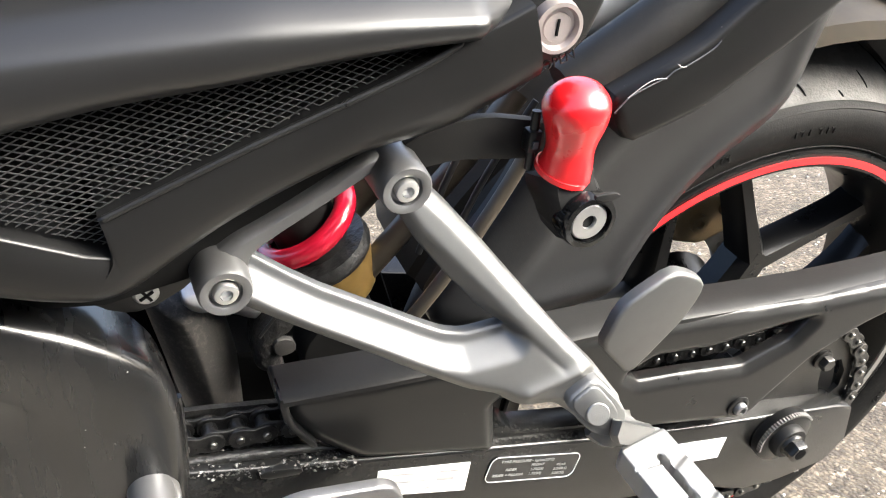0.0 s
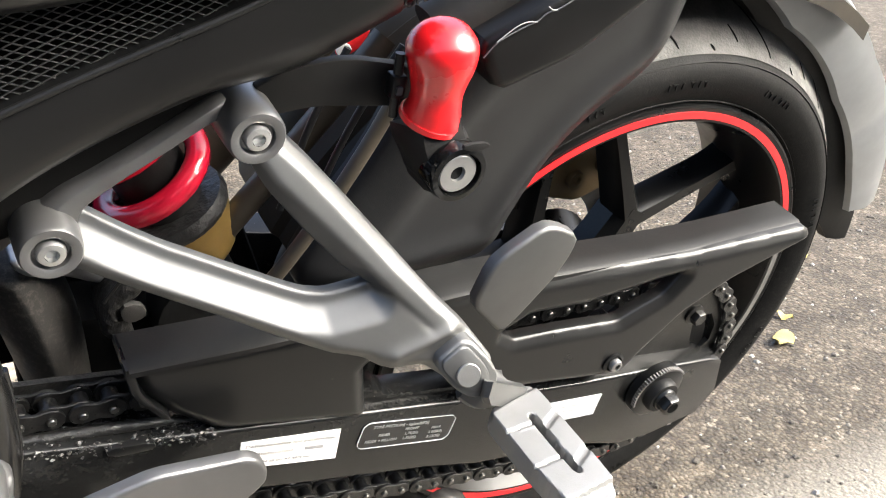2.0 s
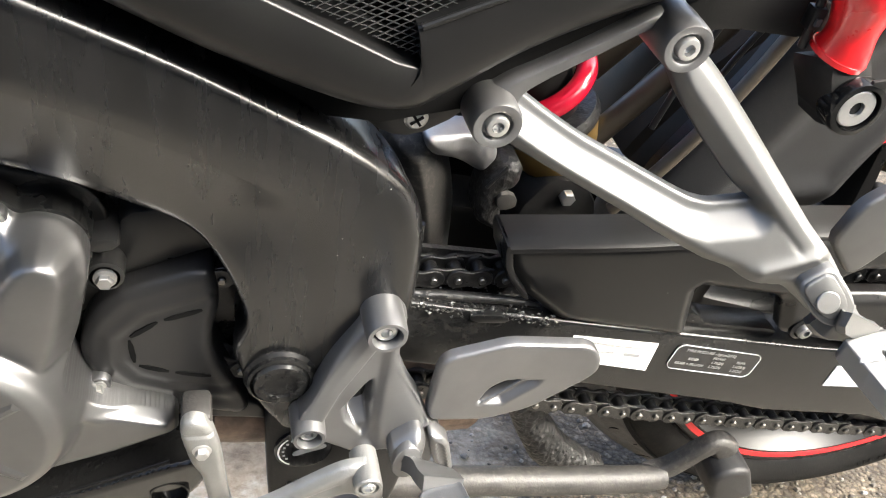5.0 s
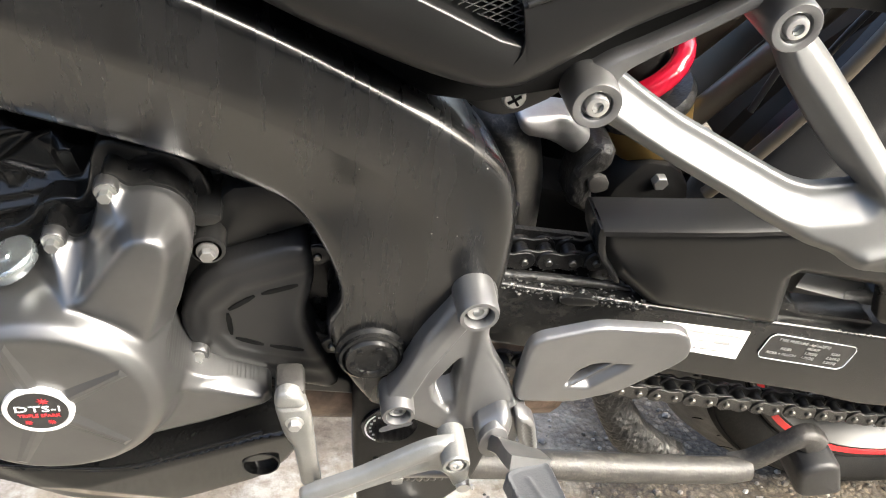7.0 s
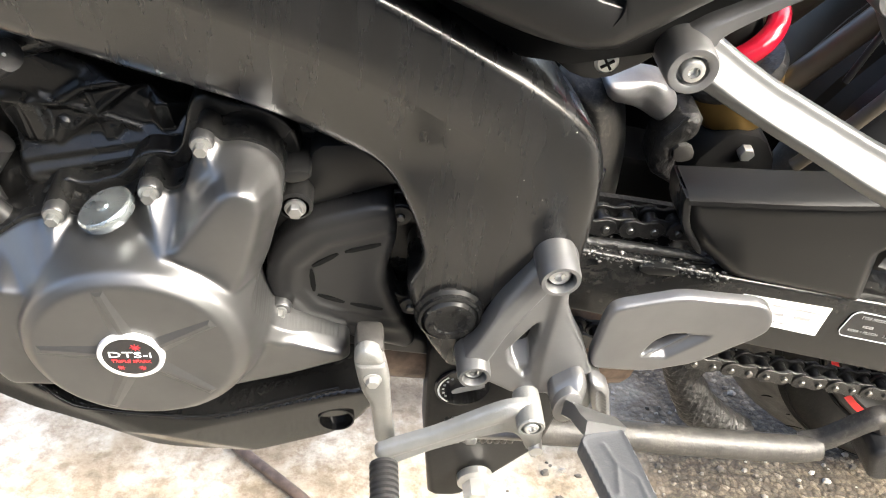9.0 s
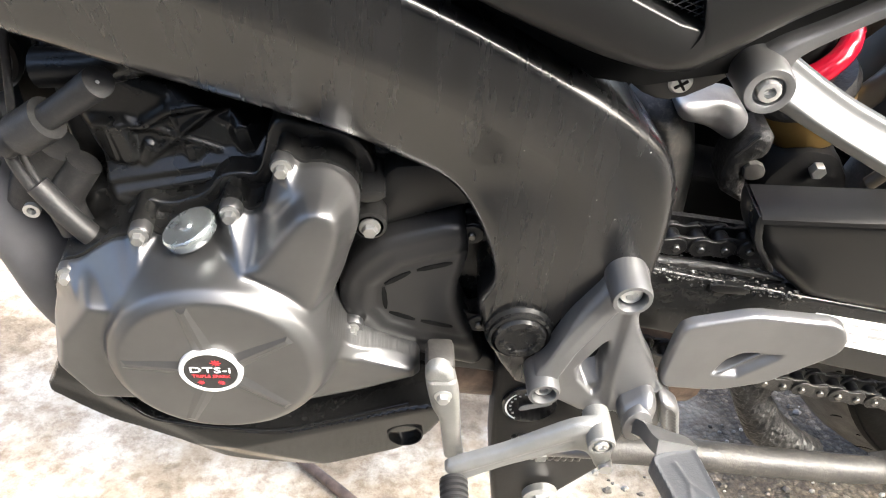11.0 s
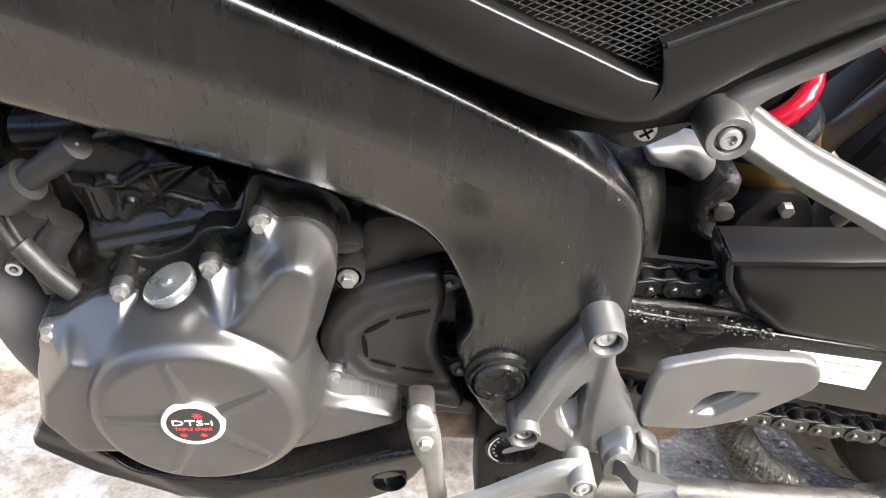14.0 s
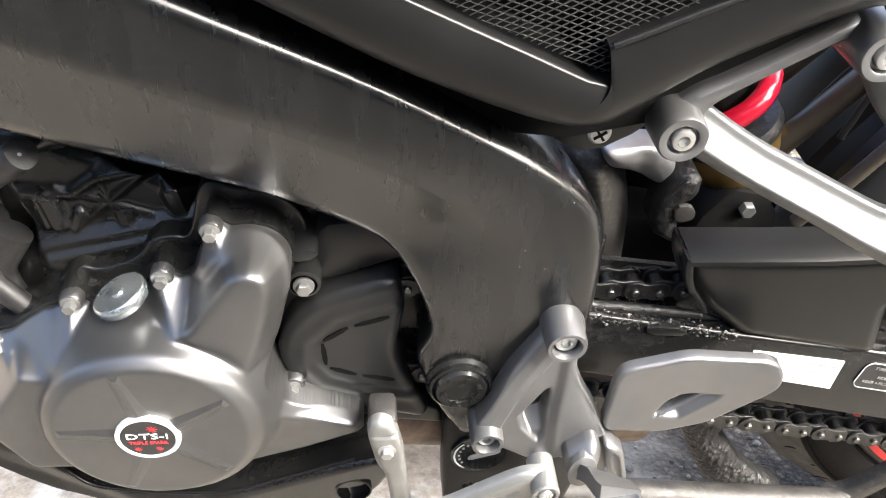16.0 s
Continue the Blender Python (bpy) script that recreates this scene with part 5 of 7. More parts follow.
helix = [S0 + ax * (0.088 + 0.115 * k / 60) + (sx * math.cos(k * 0.36 + SPIN) + sy * math.sin(k * 0.36 + SPIN)) * 0.032 for k in range(61)]
part("spring", tube(helix, 0.0072, 10, 2), SPRING_RED, shock, "glossy red coil spring")
part("lower_mount", plate([(-0.392, 0.423), (-0.374, 0.45), (-0.349, 0.446), (-0.334, 0.425), (-0.335, 0.40), (-0.392, 0.40)], -0.012, 0.03, 0.004), MATT_BLACK, shock)
part("lower_bolt", hex_head((-0.361, 0.4355), 0.0055, 0.01, -0.018, 1.4), ZINC, shock)
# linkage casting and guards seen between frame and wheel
# the casting's colour is blackened for the deep shade it lies in
part("linkage", plate([(-0.44, 0.36), (-0.42, 0.44), (-0.39, 0.455), (-0.35, 0.44), (-0.31, 0.42), (-0.29, 0.36), (-0.36, 0.33)], 0.075, 0.03, 0.006), HOLLOW_SHADE, bike, "suspension linkage casting blackened as shade")
part("brake_pipe", tube([(-0.362, 0.01, 0.444), (-0.346, 0.01, 0.464), (-0.303, 0.01, 0.519), (-0.27, 0.012, 0.56), (-0.25, 0.015, 0.585)], 0.0085, 12), BROWN_GUARD, bike, "dusty brown tube inside the fender")
part("guide_pipe", tube([(-0.345, -0.045, 0.45), (-0.328, -0.05, 0.48), (-0.307, -0.052, 0.517), (-0.285, -0.048, 0.552), (-0.27, -0.045, 0.58)], 0.0045, 10), BROWN_GUARD, bike, "thin dusty tube beside the fender")
part("brown_guard", tube([(-0.40, 0.1, 0.40), (-0.30, 0.1, 0.52), (-0.22, 0.1, 0.61)], 0.028, 16), BROWN_GUARD, bike, "brown tinted exhaust heat guard")
# silver gusset over a round hollow, with a grimy bracket beside it
part("bright_guard", casting([(-0.4705, 0.4875), (-0.4621, 0.4893), (-0.4374, 0.4891), (-0.4230, 0.4819), (-0.4146, 0.4674), (-0.4181, 0.4576), (-0.4220, 0.4516), (-0.4270, 0.4537), (-0.4400, 0.4642), (-0.4522, 0.4696), (-0.4620, 0.4716)], lambda X, Z, D: 0.007 * (1 - np.exp(-D / 0.004)) - 0.003 * np.exp(-((X + 0.441) / 0.007) ** 2) * np.clip(D / 0.006, 0, 1), -0.013, 0.02, 0.0009, 0.001, soft=2, r=0.006, tilt=(0.1, -0.3, -0.44, 0.47)), GUSSET_ALU, bike, "bright silver alloy frame gusset", 50)
bracket = part("link_bracket", casting([(-0.4126, 0.4703), (-0.4189, 0.4618), (-0.4253, 0.4531), (-0.4271, 0.4415), (-0.4256, 0.4225), (-0.4047, 0.4105), (-0.4103, 0.4348), (-0.4145, 0.4432), (-0.4012, 0.4513), (-0.4004, 0.4671)], lambda X, Z, D: 0.006 * (1 - np.exp(-D / 0.003)) + 0.0005 * np.sin(X * 900 + 3 * np.sin(Z * 400)) * np.sin(Z * 700) * np.clip(D / 0.004, 0, 1), -0.02, 0.02, 0.001, 0.001, r=0.003), GREASE, bike, "grimy black suspension link bracket", 50)
part("dried_mud", plate([(-0.4168, 0.4480), (-0.4057, 0.4496), (-0.4005, 0.4404), (-0.4054, 0.4356), (-0.4144, 0.4354)], -0.0275, 0.004, 0.0012, 2, r=0.003), MUD_PLASTIC, bracket, "dried brown mud")
part("bracket_edge", tube([(-0.4135, -0.026, 0.4695), (-0.419, -0.026, 0.461), (-0.4246, -0.026, 0.453)], 0.0011, 8), STEEL_DARK, bracket)
part("mud_flap", casting([(-0.4897, 0.4740), (-0.4755, 0.4810), (-0.4571, 0.4824), (-0.4471, 0.4683), (-0.4388, 0.4459), (-0.4323, 0.4175), (-0.4302, 0.3928), (-0.4273, 0.3505), (-0.4633, 0.3517), (-0.4794, 0.4280)], lambda X, Z, D: 0.03 * (1 - np.exp(-D / 0.012)), 0.01, 0.01, 0.0014, 0.001, r=0.006), MUD_PLASTIC, bike, "dusty rubber flap behind the frame", 60)
# near-black sheet added to paint the shade between frame and shock
part("shade_sheet", plate([(-0.50, 0.34), (-0.50, 0.50), (-0.40, 0.50), (-0.36, 0.45), (-0.36, 0.34)], 0.06, 0.03, 0.004), HOLLOW_SHADE, bike)


# ---- main frame spar ----
def build_frame():
    T = [(-1.1, 0.817), (-0.95, 0.745), (-0.80, 0.673), (-0.67, 0.611), (-0.609, 0.582), (-0.549, 0.546), (-0.512, 0.521), (-0.487, 0.497), (-0.479, 0.47), (-0.478, 0.435), (-0.479, 0.40), (-0.483, 0.37), (-0.492, 0.335), (-0.51, 0.302)]
    L = [(-1.12, 0.70), (-0.98, 0.62), (-0.823, 0.557), (-0.715, 0.520), (-0.664, 0.502), (-0.633, 0.485), (-0.604, 0.471), (-0.589, 0.45), (-0.578, 0.422), (-0.574, 0.399), (-0.585, 0.383), (-0.577, 0.357), (-0.567, 0.332), (-0.553, 0.312)]
    Y = [-0.118, -0.115, -0.112, -0.107, -0.103, -0.099, -0.096, -0.095, -0.095, -0.095, -0.095, -0.095, -0.095, -0.095]
    E = [0.0205, 0.0205, 0.0205, 0.02, 0.0185, 0.0165, 0.013, 0.004, 0.0015, 0.002, 0.002, 0.002, 0.002, 0.002]
    at = np.linspace(0, len(T) - 1, 6 * (len(T) - 1) + 1)
    rows_t, rows_l, rows_y = [np.stack([np.interp(at, range(len(T)), [p[k] for p in line]) for k in (0, 1)], 1) for line in (T, L, list(zip(Y, E)))]
    s_at = [0.03, 0.005, 0.0, 0.005, 0.021, 0.045, 0.076, 0.11, 0.2, 0.35, 0.44, 0.456, 0.51, 0.58, 0.75, 0.9, 0.955, 0.985, 1.0, 0.995, 0.98]
    fix = [1.0, 0.4, 0.0115, 0.0078, 0.0045, 0.0021, 0.0005, 0.0, -0.001, -0.0005, 0.0, 0.0, 0.0, 0.0, 0.0, 0.0, 0.0005, 0.0025, 0.008, 0.018, 0.05]
    tuck = [0, 0, 0, 0, 0, 0, 0, 0, 0, 0, 0.0, 0.03, 0.14, 0.29, 0.6, 0.86, 0.94, 0.98, 1.0, 1.0, 1.0]
    rows = []
    for a, b, y in zip(rows_t, rows_l, rows_y):
        deep = 0.1 if a[0] < -0.54 else max(0.045, 0.1 - 1.4 * (a[0] + 0.54))
        rows.append([(a[0] + (b[0] - a[0]) * s, y[0] + (f * deep if f > 0.3 else f) + y[1] * e, a[1] + (b[1] - a[1]) * s) for s, f, e in zip(s_at, fix, tuck)])
    for k in range(9):  # even out the pressing between the control rows
        mid = [[[(o[n] + 2 * p[n] + q[n]) / 4 for n in range(3)] for o, p, q in zip(before, here, after)] for before, here, after in zip(rows, rows[1:], rows[2:])]
        rows = [rows[0]] + mid + [rows[-1]]
    return part("frame_spar", loft(rows), FRAME_BLACK, bike, "satin black pressed steel frame spar with dust streaks", 50)


frame_spar = build_frame()
part("weld_bead", tube([(-0.4805, -0.083, 0.472), (-0.479, -0.08, 0.44), (-0.4795, -0.08, 0.405), (-0.484, -0.081, 0.375)], [0.002, 0.0022, 0.002, 0.0016], 8), FRAME_BLACK, frame_spar)
# pivot bolt cap
cap = part("pivot_cap", revolve([(0.0215, 0.02), (0.0215, 0.006), (0.0195, 0.004), (0.0195, 0.001), (0.018, 0.0), (0.017, 0.0012), (0.0165, 0.0), (0.0155, -0.002), (0.0108, -0.002), (0.0104, -0.0006), (0, -0.0006)], (-0.5555, -0.101, 0.364), 48), SWING_BLACK, frame_spar, "black notched plastic pivot cap")
for k in range(6):
    x, z = -0.5555 + 0.0115 * math.cos(k * math.tau / 6 + 0.2), 0.364 + 0.0115 * math.sin(k * math.tau / 6 + 0.2)
    part("cap_notch", box(x - 0.0016, x + 0.0016, -0.1042, -0.102, z - 0.0016, z + 0.0016, 0.0004), GLOSS_BLACK, cap)

# ---- engine ----
engine = part("engine", plate([(-0.84, 0.29), (-0.845, 0.36), (-0.80, 0.412), (-0.77, 0.42), (-0.71, 0.44), (-0.68, 0.47), (-0.62, 0.47), (-0.53, 0.46), (-0.53, 0.30), (-0.62, 0.27), (-0.8, 0.26)], -0.045, 0.15, 0.01, 3), ENGINE_BLACK, bike, "black and graphite single cylinder engine")
# planform of the cover at its gasket; the relief leans up as it rises, so the shelves on top stay level
COVER_LEAN = 0.3
cover_line = [(-0.841, 0.372), (-0.836, 0.388), (-0.829, 0.3975), (-0.821, 0.3985), (-0.806, 0.411), (-0.797, 0.417), (-0.7885, 0.4185), (-0.787, 0.426), (-0.781, 0.4295), (-0.7755, 0.4265), (-0.774, 0.4185), (-0.762, 0.418), (-0.74, 0.4295), (-0.7345, 0.44),
              (-0.732, 0.4465), (-0.7275, 0.4485), (-0.723, 0.4465), (-0.72, 0.44), (-0.714, 0.4405), (-0.708, 0.447), (-0.7035, 0.46), (-0.7025, 0.473), (-0.70, 0.4805), (-0.6955, 0.482), (-0.691, 0.479), (-0.6865, 0.4745), (-0.68, 0.4765), (-0.6705, 0.4755),
              (-0.662, 0.47), (-0.656, 0.46), (-0.6545, 0.446), (-0.659, 0.428), (-0.664, 0.405), (-0.671, 0.383), (-0.674, 0.372), (-0.670, 0.36), (-0.664, 0.347), (-0.655, 0.3405), (-0.618, 0.326), (-0.615, 0.318), (-0.616, 0.310), (-0.653, 0.2955), (-0.69, 0.286), (-0.71, 0.2905), (-0.738, 0.2885),
              (-0.765, 0.2915), (-0.795, 0.2905), (-0.822, 0.303), (-0.836, 0.318), (-0.841, 0.335)]
DISC = (-0.738, 0.361)


def cover_relief(X, Z, D):
    """Body, left step, round disc with its bright chamfer, long lobe with the drum behind it, foot and nub."""
    left = 0.5 - 0.5 * np.tanh((X + 0.70) / 0.012)
    h = under(1.25 * D, 0.020 + 0.0145 * left, 0.0018)
    step = gap_to([(-0.8345, 0.33), (-0.8285, 0.354), (-0.808, 0.3835), (-0.7865, 0.3805), (-0.778, 0.3855), (-0.76, 0.30), (-0.82, 0.302)], X, Z)
    h = over(h, under(0.037 + 2.0 * step, 0.0352 + 0 * step, 0.003), 0.0012)
    r = np.hypot(X - DISC[0], Z - (DISC[1] - COVER_LEAN * 0.0505))
    rim = np.where(r < 0.0632, 0.0443 + 0.82 * (0.0632 - r), 0.0443 - 2.6 * (r - 0.0632))
    h = over(h, under(rim, 0.0505 + 0 * r, 0.0006), 0.0016)
    drum = 0.0335 - np.hypot(X + 0.679, Z - 0.4425)
    h = over(h, under(1.8 * drum, 0.018 + 0 * drum, 0.004), 0.002)
    lobe = gap_to([(-0.7265, 0.4145), (-0.7155, 0.4255), (-0.7015, 0.447), (-0.6925, 0.46), (-0.6845, 0.4665), (-0.675, 0.4685), (-0.665, 0.465), (-0.659, 0.4575), (-0.657, 0.446), (-0.6605, 0.4265), (-0.666, 0.405), (-0.678, 0.372), (-0.70, 0.385)], X, Z)
    h = over(h, under(0.014 + 2.6 * lobe, 0.0352 + 0.02 * lobe, 0.005), 0.002)
    foot = gap_to([(-0.70, 0.345), (-0.668, 0.335), (-0.66, 0.3375), (-0.654, 0.3385), (-0.6165, 0.325), (-0.6145, 0.312), (-0.653, 0.2955), (-0.70, 0.28)], X, Z)
    h = over(h, under(0.013 + 2.2 * foot, 0.0235 + 0 * foot, 0.003), 0.002)
    nub = 0.0085 - np.hypot(X + 0.678, Z - 0.3655)
    h = over(h, under(0.004 + 3.2 * nub, 0.0275 + 0 * nub, 0.005), 0.003)
    wing = line_gap([(-0.678, 0.342), (-0.657, 0.331)], X, Z)
    return over(h, 0.029 - 0.55 * wing - 0.25 * np.maximum(X + 0.675, 0), 0.003)


cover = part("alternator_cover", casting(cover_line, cover_relief, -0.0765, 0.012, 0.001, 0.0012, lean=COVER_LEAN, calm=4), ENGINE_GREY, engine, "graphite painted alternator cover", 62)
part("gasket_flange", plate([(x + (x + 0.74) * 0.012, z + 0.0022) for x, z in cover_line], -0.0745, 0.03, 0.001, 2), ENGINE_BLACK, engine)
part("crankcase_flange", plate([(-0.81, 0.40), (-0.795, 0.42), (-0.78, 0.434), (-0.77, 0.428), (-0.745, 0.437), (-0.737, 0.452), (-0.722, 0.455), (-0.715, 0.452), (-0.71, 0.468), (-0.706, 0.486), (-0.698, 0.4935), (-0.688, 0.49), (-0.68, 0.488), (-0.665, 0.4865), (-0.652, 0.476), (-0.6455, 0.458), (-0.648, 0.43), (-0.66, 0.37), (-0.75, 0.33)], -0.058, 0.03, 0.003, 3, soft=2, r=0.006), ENGINE_BLACK, engine)
for k in range(5):
    a = radians(176 + 72 * k)
    c, s = math.cos(a), math.sin(a)
    P = lambda r, w: (DISC[0] + r * c - w * s, DISC[1] + r * s + w * c)
    bm = bmesh.new()
    at = lambda r, w, h: bm.verts.new((P(r, w)[0], -0.1266 - h, P(r, w)[1]))
    left = [at(0.016, 0.0075, 0), at(0.0545, 0.0042, 0)]
    right = [at(0.016, -0.0075, 0), at(0.0545, -0.0042, 0)]
    ridge = [(at(r, 0.0012, h), at(r, -0.0012, h)) for r, h in ((0.016, 0.0026), (0.051, 0.0016))]
    for f in ((left[0], left[1], ridge[1][0], ridge[0][0]), (ridge[0][0], ridge[1][0], ridge[1][1], ridge[0][1]), (ridge[0][1], ridge[1][1], right[1], right[0]), (ridge[1][0], left[1], right[1], ridge[1][1])):
        bm.faces.new(f)
    part("cover_rib", bm, ENGINE_GREY, cover, sharp=20)
badge = part("badge", revolve([(0, 0), (0.0158, 0), (0.016, -0.0006), (0.018, -0.0006), (0.0186, 0.0), (0.0186, 0.003)], (-0.740, -0.1295, 0.362), 48), BADGE_RING, cover, "round badge: white ring, black field")
part("badge_field", revolve([(0, -0.0003), (0.0155, -0.0003), (0.0155, 0.0005)], (-0.740, -0.1295, 0.362), 48), BLACK_LABEL, badge)
words("DTS-i", 0.0078, PRINT_WHITE, Matrix.Translation((-0.7402, -0.1301, 0.364)) @ Matrix.Rotation(radians(90), 4, "X") @ Matrix.Diagonal((1.35, 0.9, 1, 1)), badge, "white printed letters")
words("TRIPLE SPARK", 0.0036, PRINT_RED, Matrix.Translation((-0.740, -0.1301, 0.3584)) @ Matrix.Rotation(radians(90), 4, "X"), badge, "red printed words")
for x, z, r in ((-0.7365, 0.3705, 0.0032), (-0.7465, 0.3525, 0.0022), (-0.7345, 0.3525, 0.0022)):
    star = []
    for k in range(16):
        a = k * math.tau / 16
        rr = r if k % 2 == 0 else r * 0.25
        star.append((x + rr * math.cos(a), z + rr * math.sin(a)))
    quad("badge_star", star, -0.1301, PRINT_RED, badge, th=0.0002)
# cover bolts on their bosses
for x, z, y, r in ((-0.697, 0.4765, -0.083, 0.0042), (-0.7277, 0.4428, -0.083, 0.0042), (-0.781, 0.4241, -0.083, 0.0042), (-0.8286, 0.3903, -0.083, 0.0042), (-0.6594, 0.3482, -0.083, 0.003)):
    part("boss", revolve([(0.0066, 0.01), (0.0066, 0.003), (0.006, 0.0018), (0, 0.0018)], (x, y, z), 24), ENGINE_GREY, cover)
    part("cover_bolt", hex_head((x, z), r * 0.94, 0.007, y - 0.004, 1.4), DULL_ZINC, cover, "zinc flanged bolt")
# oil filler cap
oc = part("oil_cap", revolve([(0, -0.0012), (0.0035, -0.0012), (0.004, 0.0), (0.0148, 0.0), (0.0158, 0.0008), (0.0162, 0.0022), (0.0158, 0.006), (0.0145, 0.008)], (-0.752, -0.085, 0.4365), 40), OIL_ZINC, engine, "zinc plated filler cap")
oc.matrix_local = Matrix.Translation((-0.752, -0.085, 0.4365)) @ Matrix.Rotation(radians(-24), 4, "Y") @ Matrix.Rotation(radians(-90), 4, "X") @ Matrix.Translation((0.752, 0.085, -0.4365))
nk = part("filler_neck", revolve([(0.0145, 0.006), (0.0148, 0.015), (0.0165, 0.018), (0.0175, 0.022), (0.018, 0.045)], (-0.752, -0.085, 0.4365), 32), ENGINE_GREY, engine)
nk.matrix_local = oc.matrix_local

# sprocket cover
scl = [(-0.66, 0.401), (-0.646, 0.415), (-0.6418, 0.4175), (-0.5948, 0.4349), (-0.591, 0.42), (-0.5895, 0.4066), (-0.5925, 0.392), (-0.5954, 0.376), (-0.592, 0.36), (-0.5851, 0.3433), (-0.5668, 0.2986), (-0.6149, 0.3127), (-0.6534, 0.3321), (-0.668, 0.354), (-0.669, 0.38)]


def sprocket_relief(X, Z, D):
    """A flat rim, a long U-shaped swell, and the slotted field inside it."""
    rim = under(0.8 * D, 0.0042 + 0 * D, 0.001)
    field = gap_to([(-0.56, 0.425), (-0.587, 0.4155), (-0.63, 0.4), (-0.6465, 0.382), (-0.6475, 0.362), (-0.638, 0.348), (-0.622, 0.341), (-0.56, 0.326)], X, Z)
    swell = 0.0014 * np.exp(-((field + 0.004) / 0.0045) ** 2)
    return rim + swell + 0.0012 * (0.5 + 0.5 * np.tanh((field - 0.003) / 0.0018))


sc = part("sprocket_cover", casting(scl, sprocket_relief, -0.0715, 0.03, 0.0013, 0.0018, r=0.01), COVER_BLACK, engine, "satin black sprocket cover with slots", 50)
for a, b in (((-0.601, 0.404), (-0.619, 0.398)), ((-0.626, 0.395), (-0.6385, 0.3855)), ((-0.6405, 0.380), (-0.639, 0.3645)), ((-0.635, 0.359), (-0.6215, 0.3535)), ((-0.6145, 0.3515), (-0.597, 0.347))):
    v = Vector((b[0] - a[0], b[1] - a[1])).normalized() * 0.0017
    n = Vector((-v.y, v.x)) * 0.95
    # flat near-black plate paints the slot's inner shade
    part("slot", plate([(a[0] - v.x + n.x, a[1] - v.y + n.y), (b[0] + v.x + n.x, b[1] + v.y + n.y), (b[0] + v.x - n.x, b[1] + v.y - n.y), (a[0] - v.x - n.x, a[1] - v.y - n.y)], -0.0774, 0.002, 0), HOLLOW_SHADE, sc)
part("cover_shelf", plate([(-0.65, 0.416), (-0.60, 0.436), (-0.55, 0.45), (-0.55, 0.475), (-0.64, 0.465)], -0.063, 0.05, 0.004), SATIN_BLACK, sc)
part("sump", plate([(-0.80, 0.33), (-0.61, 0.335), (-0.59, 0.29), (-0.62, 0.25), (-0.70, 0.235), (-0.78, 0.25)], -0.055, 0.03, 0.006, 3, r=0.01), SATIN_BLACK, engine, "black engine sump")
part("crankcase_base", plate([(-0.655, 0.337), (-0.56, 0.302), (-0.556, 0.284), (-0.60, 0.291), (-0.635, 0.303), (-0.655, 0.318)], -0.066, 0.03, 0.004, 3, r=0.004), SATIN_BLACK, engine, "black lower crankcase edge")
part("boss", revolve([(0.0105, 0.03), (0.01, 0.004), (0.008, 0.003)], (-0.6494, -0.081, 0.4327), 24), SATIN_BLACK, sc)
part("cover_bolt", hex_head((-0.6494, 0.4327), 0.0046, 0.006, -0.0835), STEEL, sc, "zinc flanged bolt")
part("bolt_tab", plate([(-0.66, 0.455), (-0.642, 0.458), (-0.64, 0.45), (-0.656, 0.446)], -0.075, 0.03, 0.002), SATIN_BLACK, sc)

# upper crankcase and cylinder side: webs, bosses and a crossed stiffening star, all glossy black
cyl_line = [(-0.8308, 0.5238), (-0.8139, 0.5190), (-0.7919, 0.5068), (-0.7537, 0.4908), (-0.7071, 0.4698), (-0.6674, 0.4516), (-0.6538, 0.4317), (-0.6613, 0.4079), (-0.6826, 0.4171), (-0.7150, 0.4116), (-0.7427, 0.3864), (-0.7792, 0.3858), (-0.8154, 0.3851), (-0.8301, 0.3747), (-0.8282, 0.4093), (-0.8208, 0.4280), (-0.8045, 0.4329), (-0.8136, 0.4546), (-0.8159, 0.4671), (-0.8197, 0.4791), (-0.8274, 0.4868), (-0.8322, 0.5057)]


def cylinder_relief(X, Z, D):
    h = under(0.9 * D, 0.006 + 0 * D, 0.002)
    # the crankcase shelf below the joint stands further out
    joint = np.clip((np.interp(X, [-0.8217, -0.8015, -0.7083, -0.6536], [0.4235, 0.4307, 0.4528, 0.4628]) - Z) / 0.003, 0, 1)
    h = h + 0.005 * joint
    for pts, up, wide in STIFFENERS:
        h = over(h, up - 1.1 * np.maximum(line_gap(pts, X, Z) - wide, 0) - 0.0008, 0.0012)
    return h


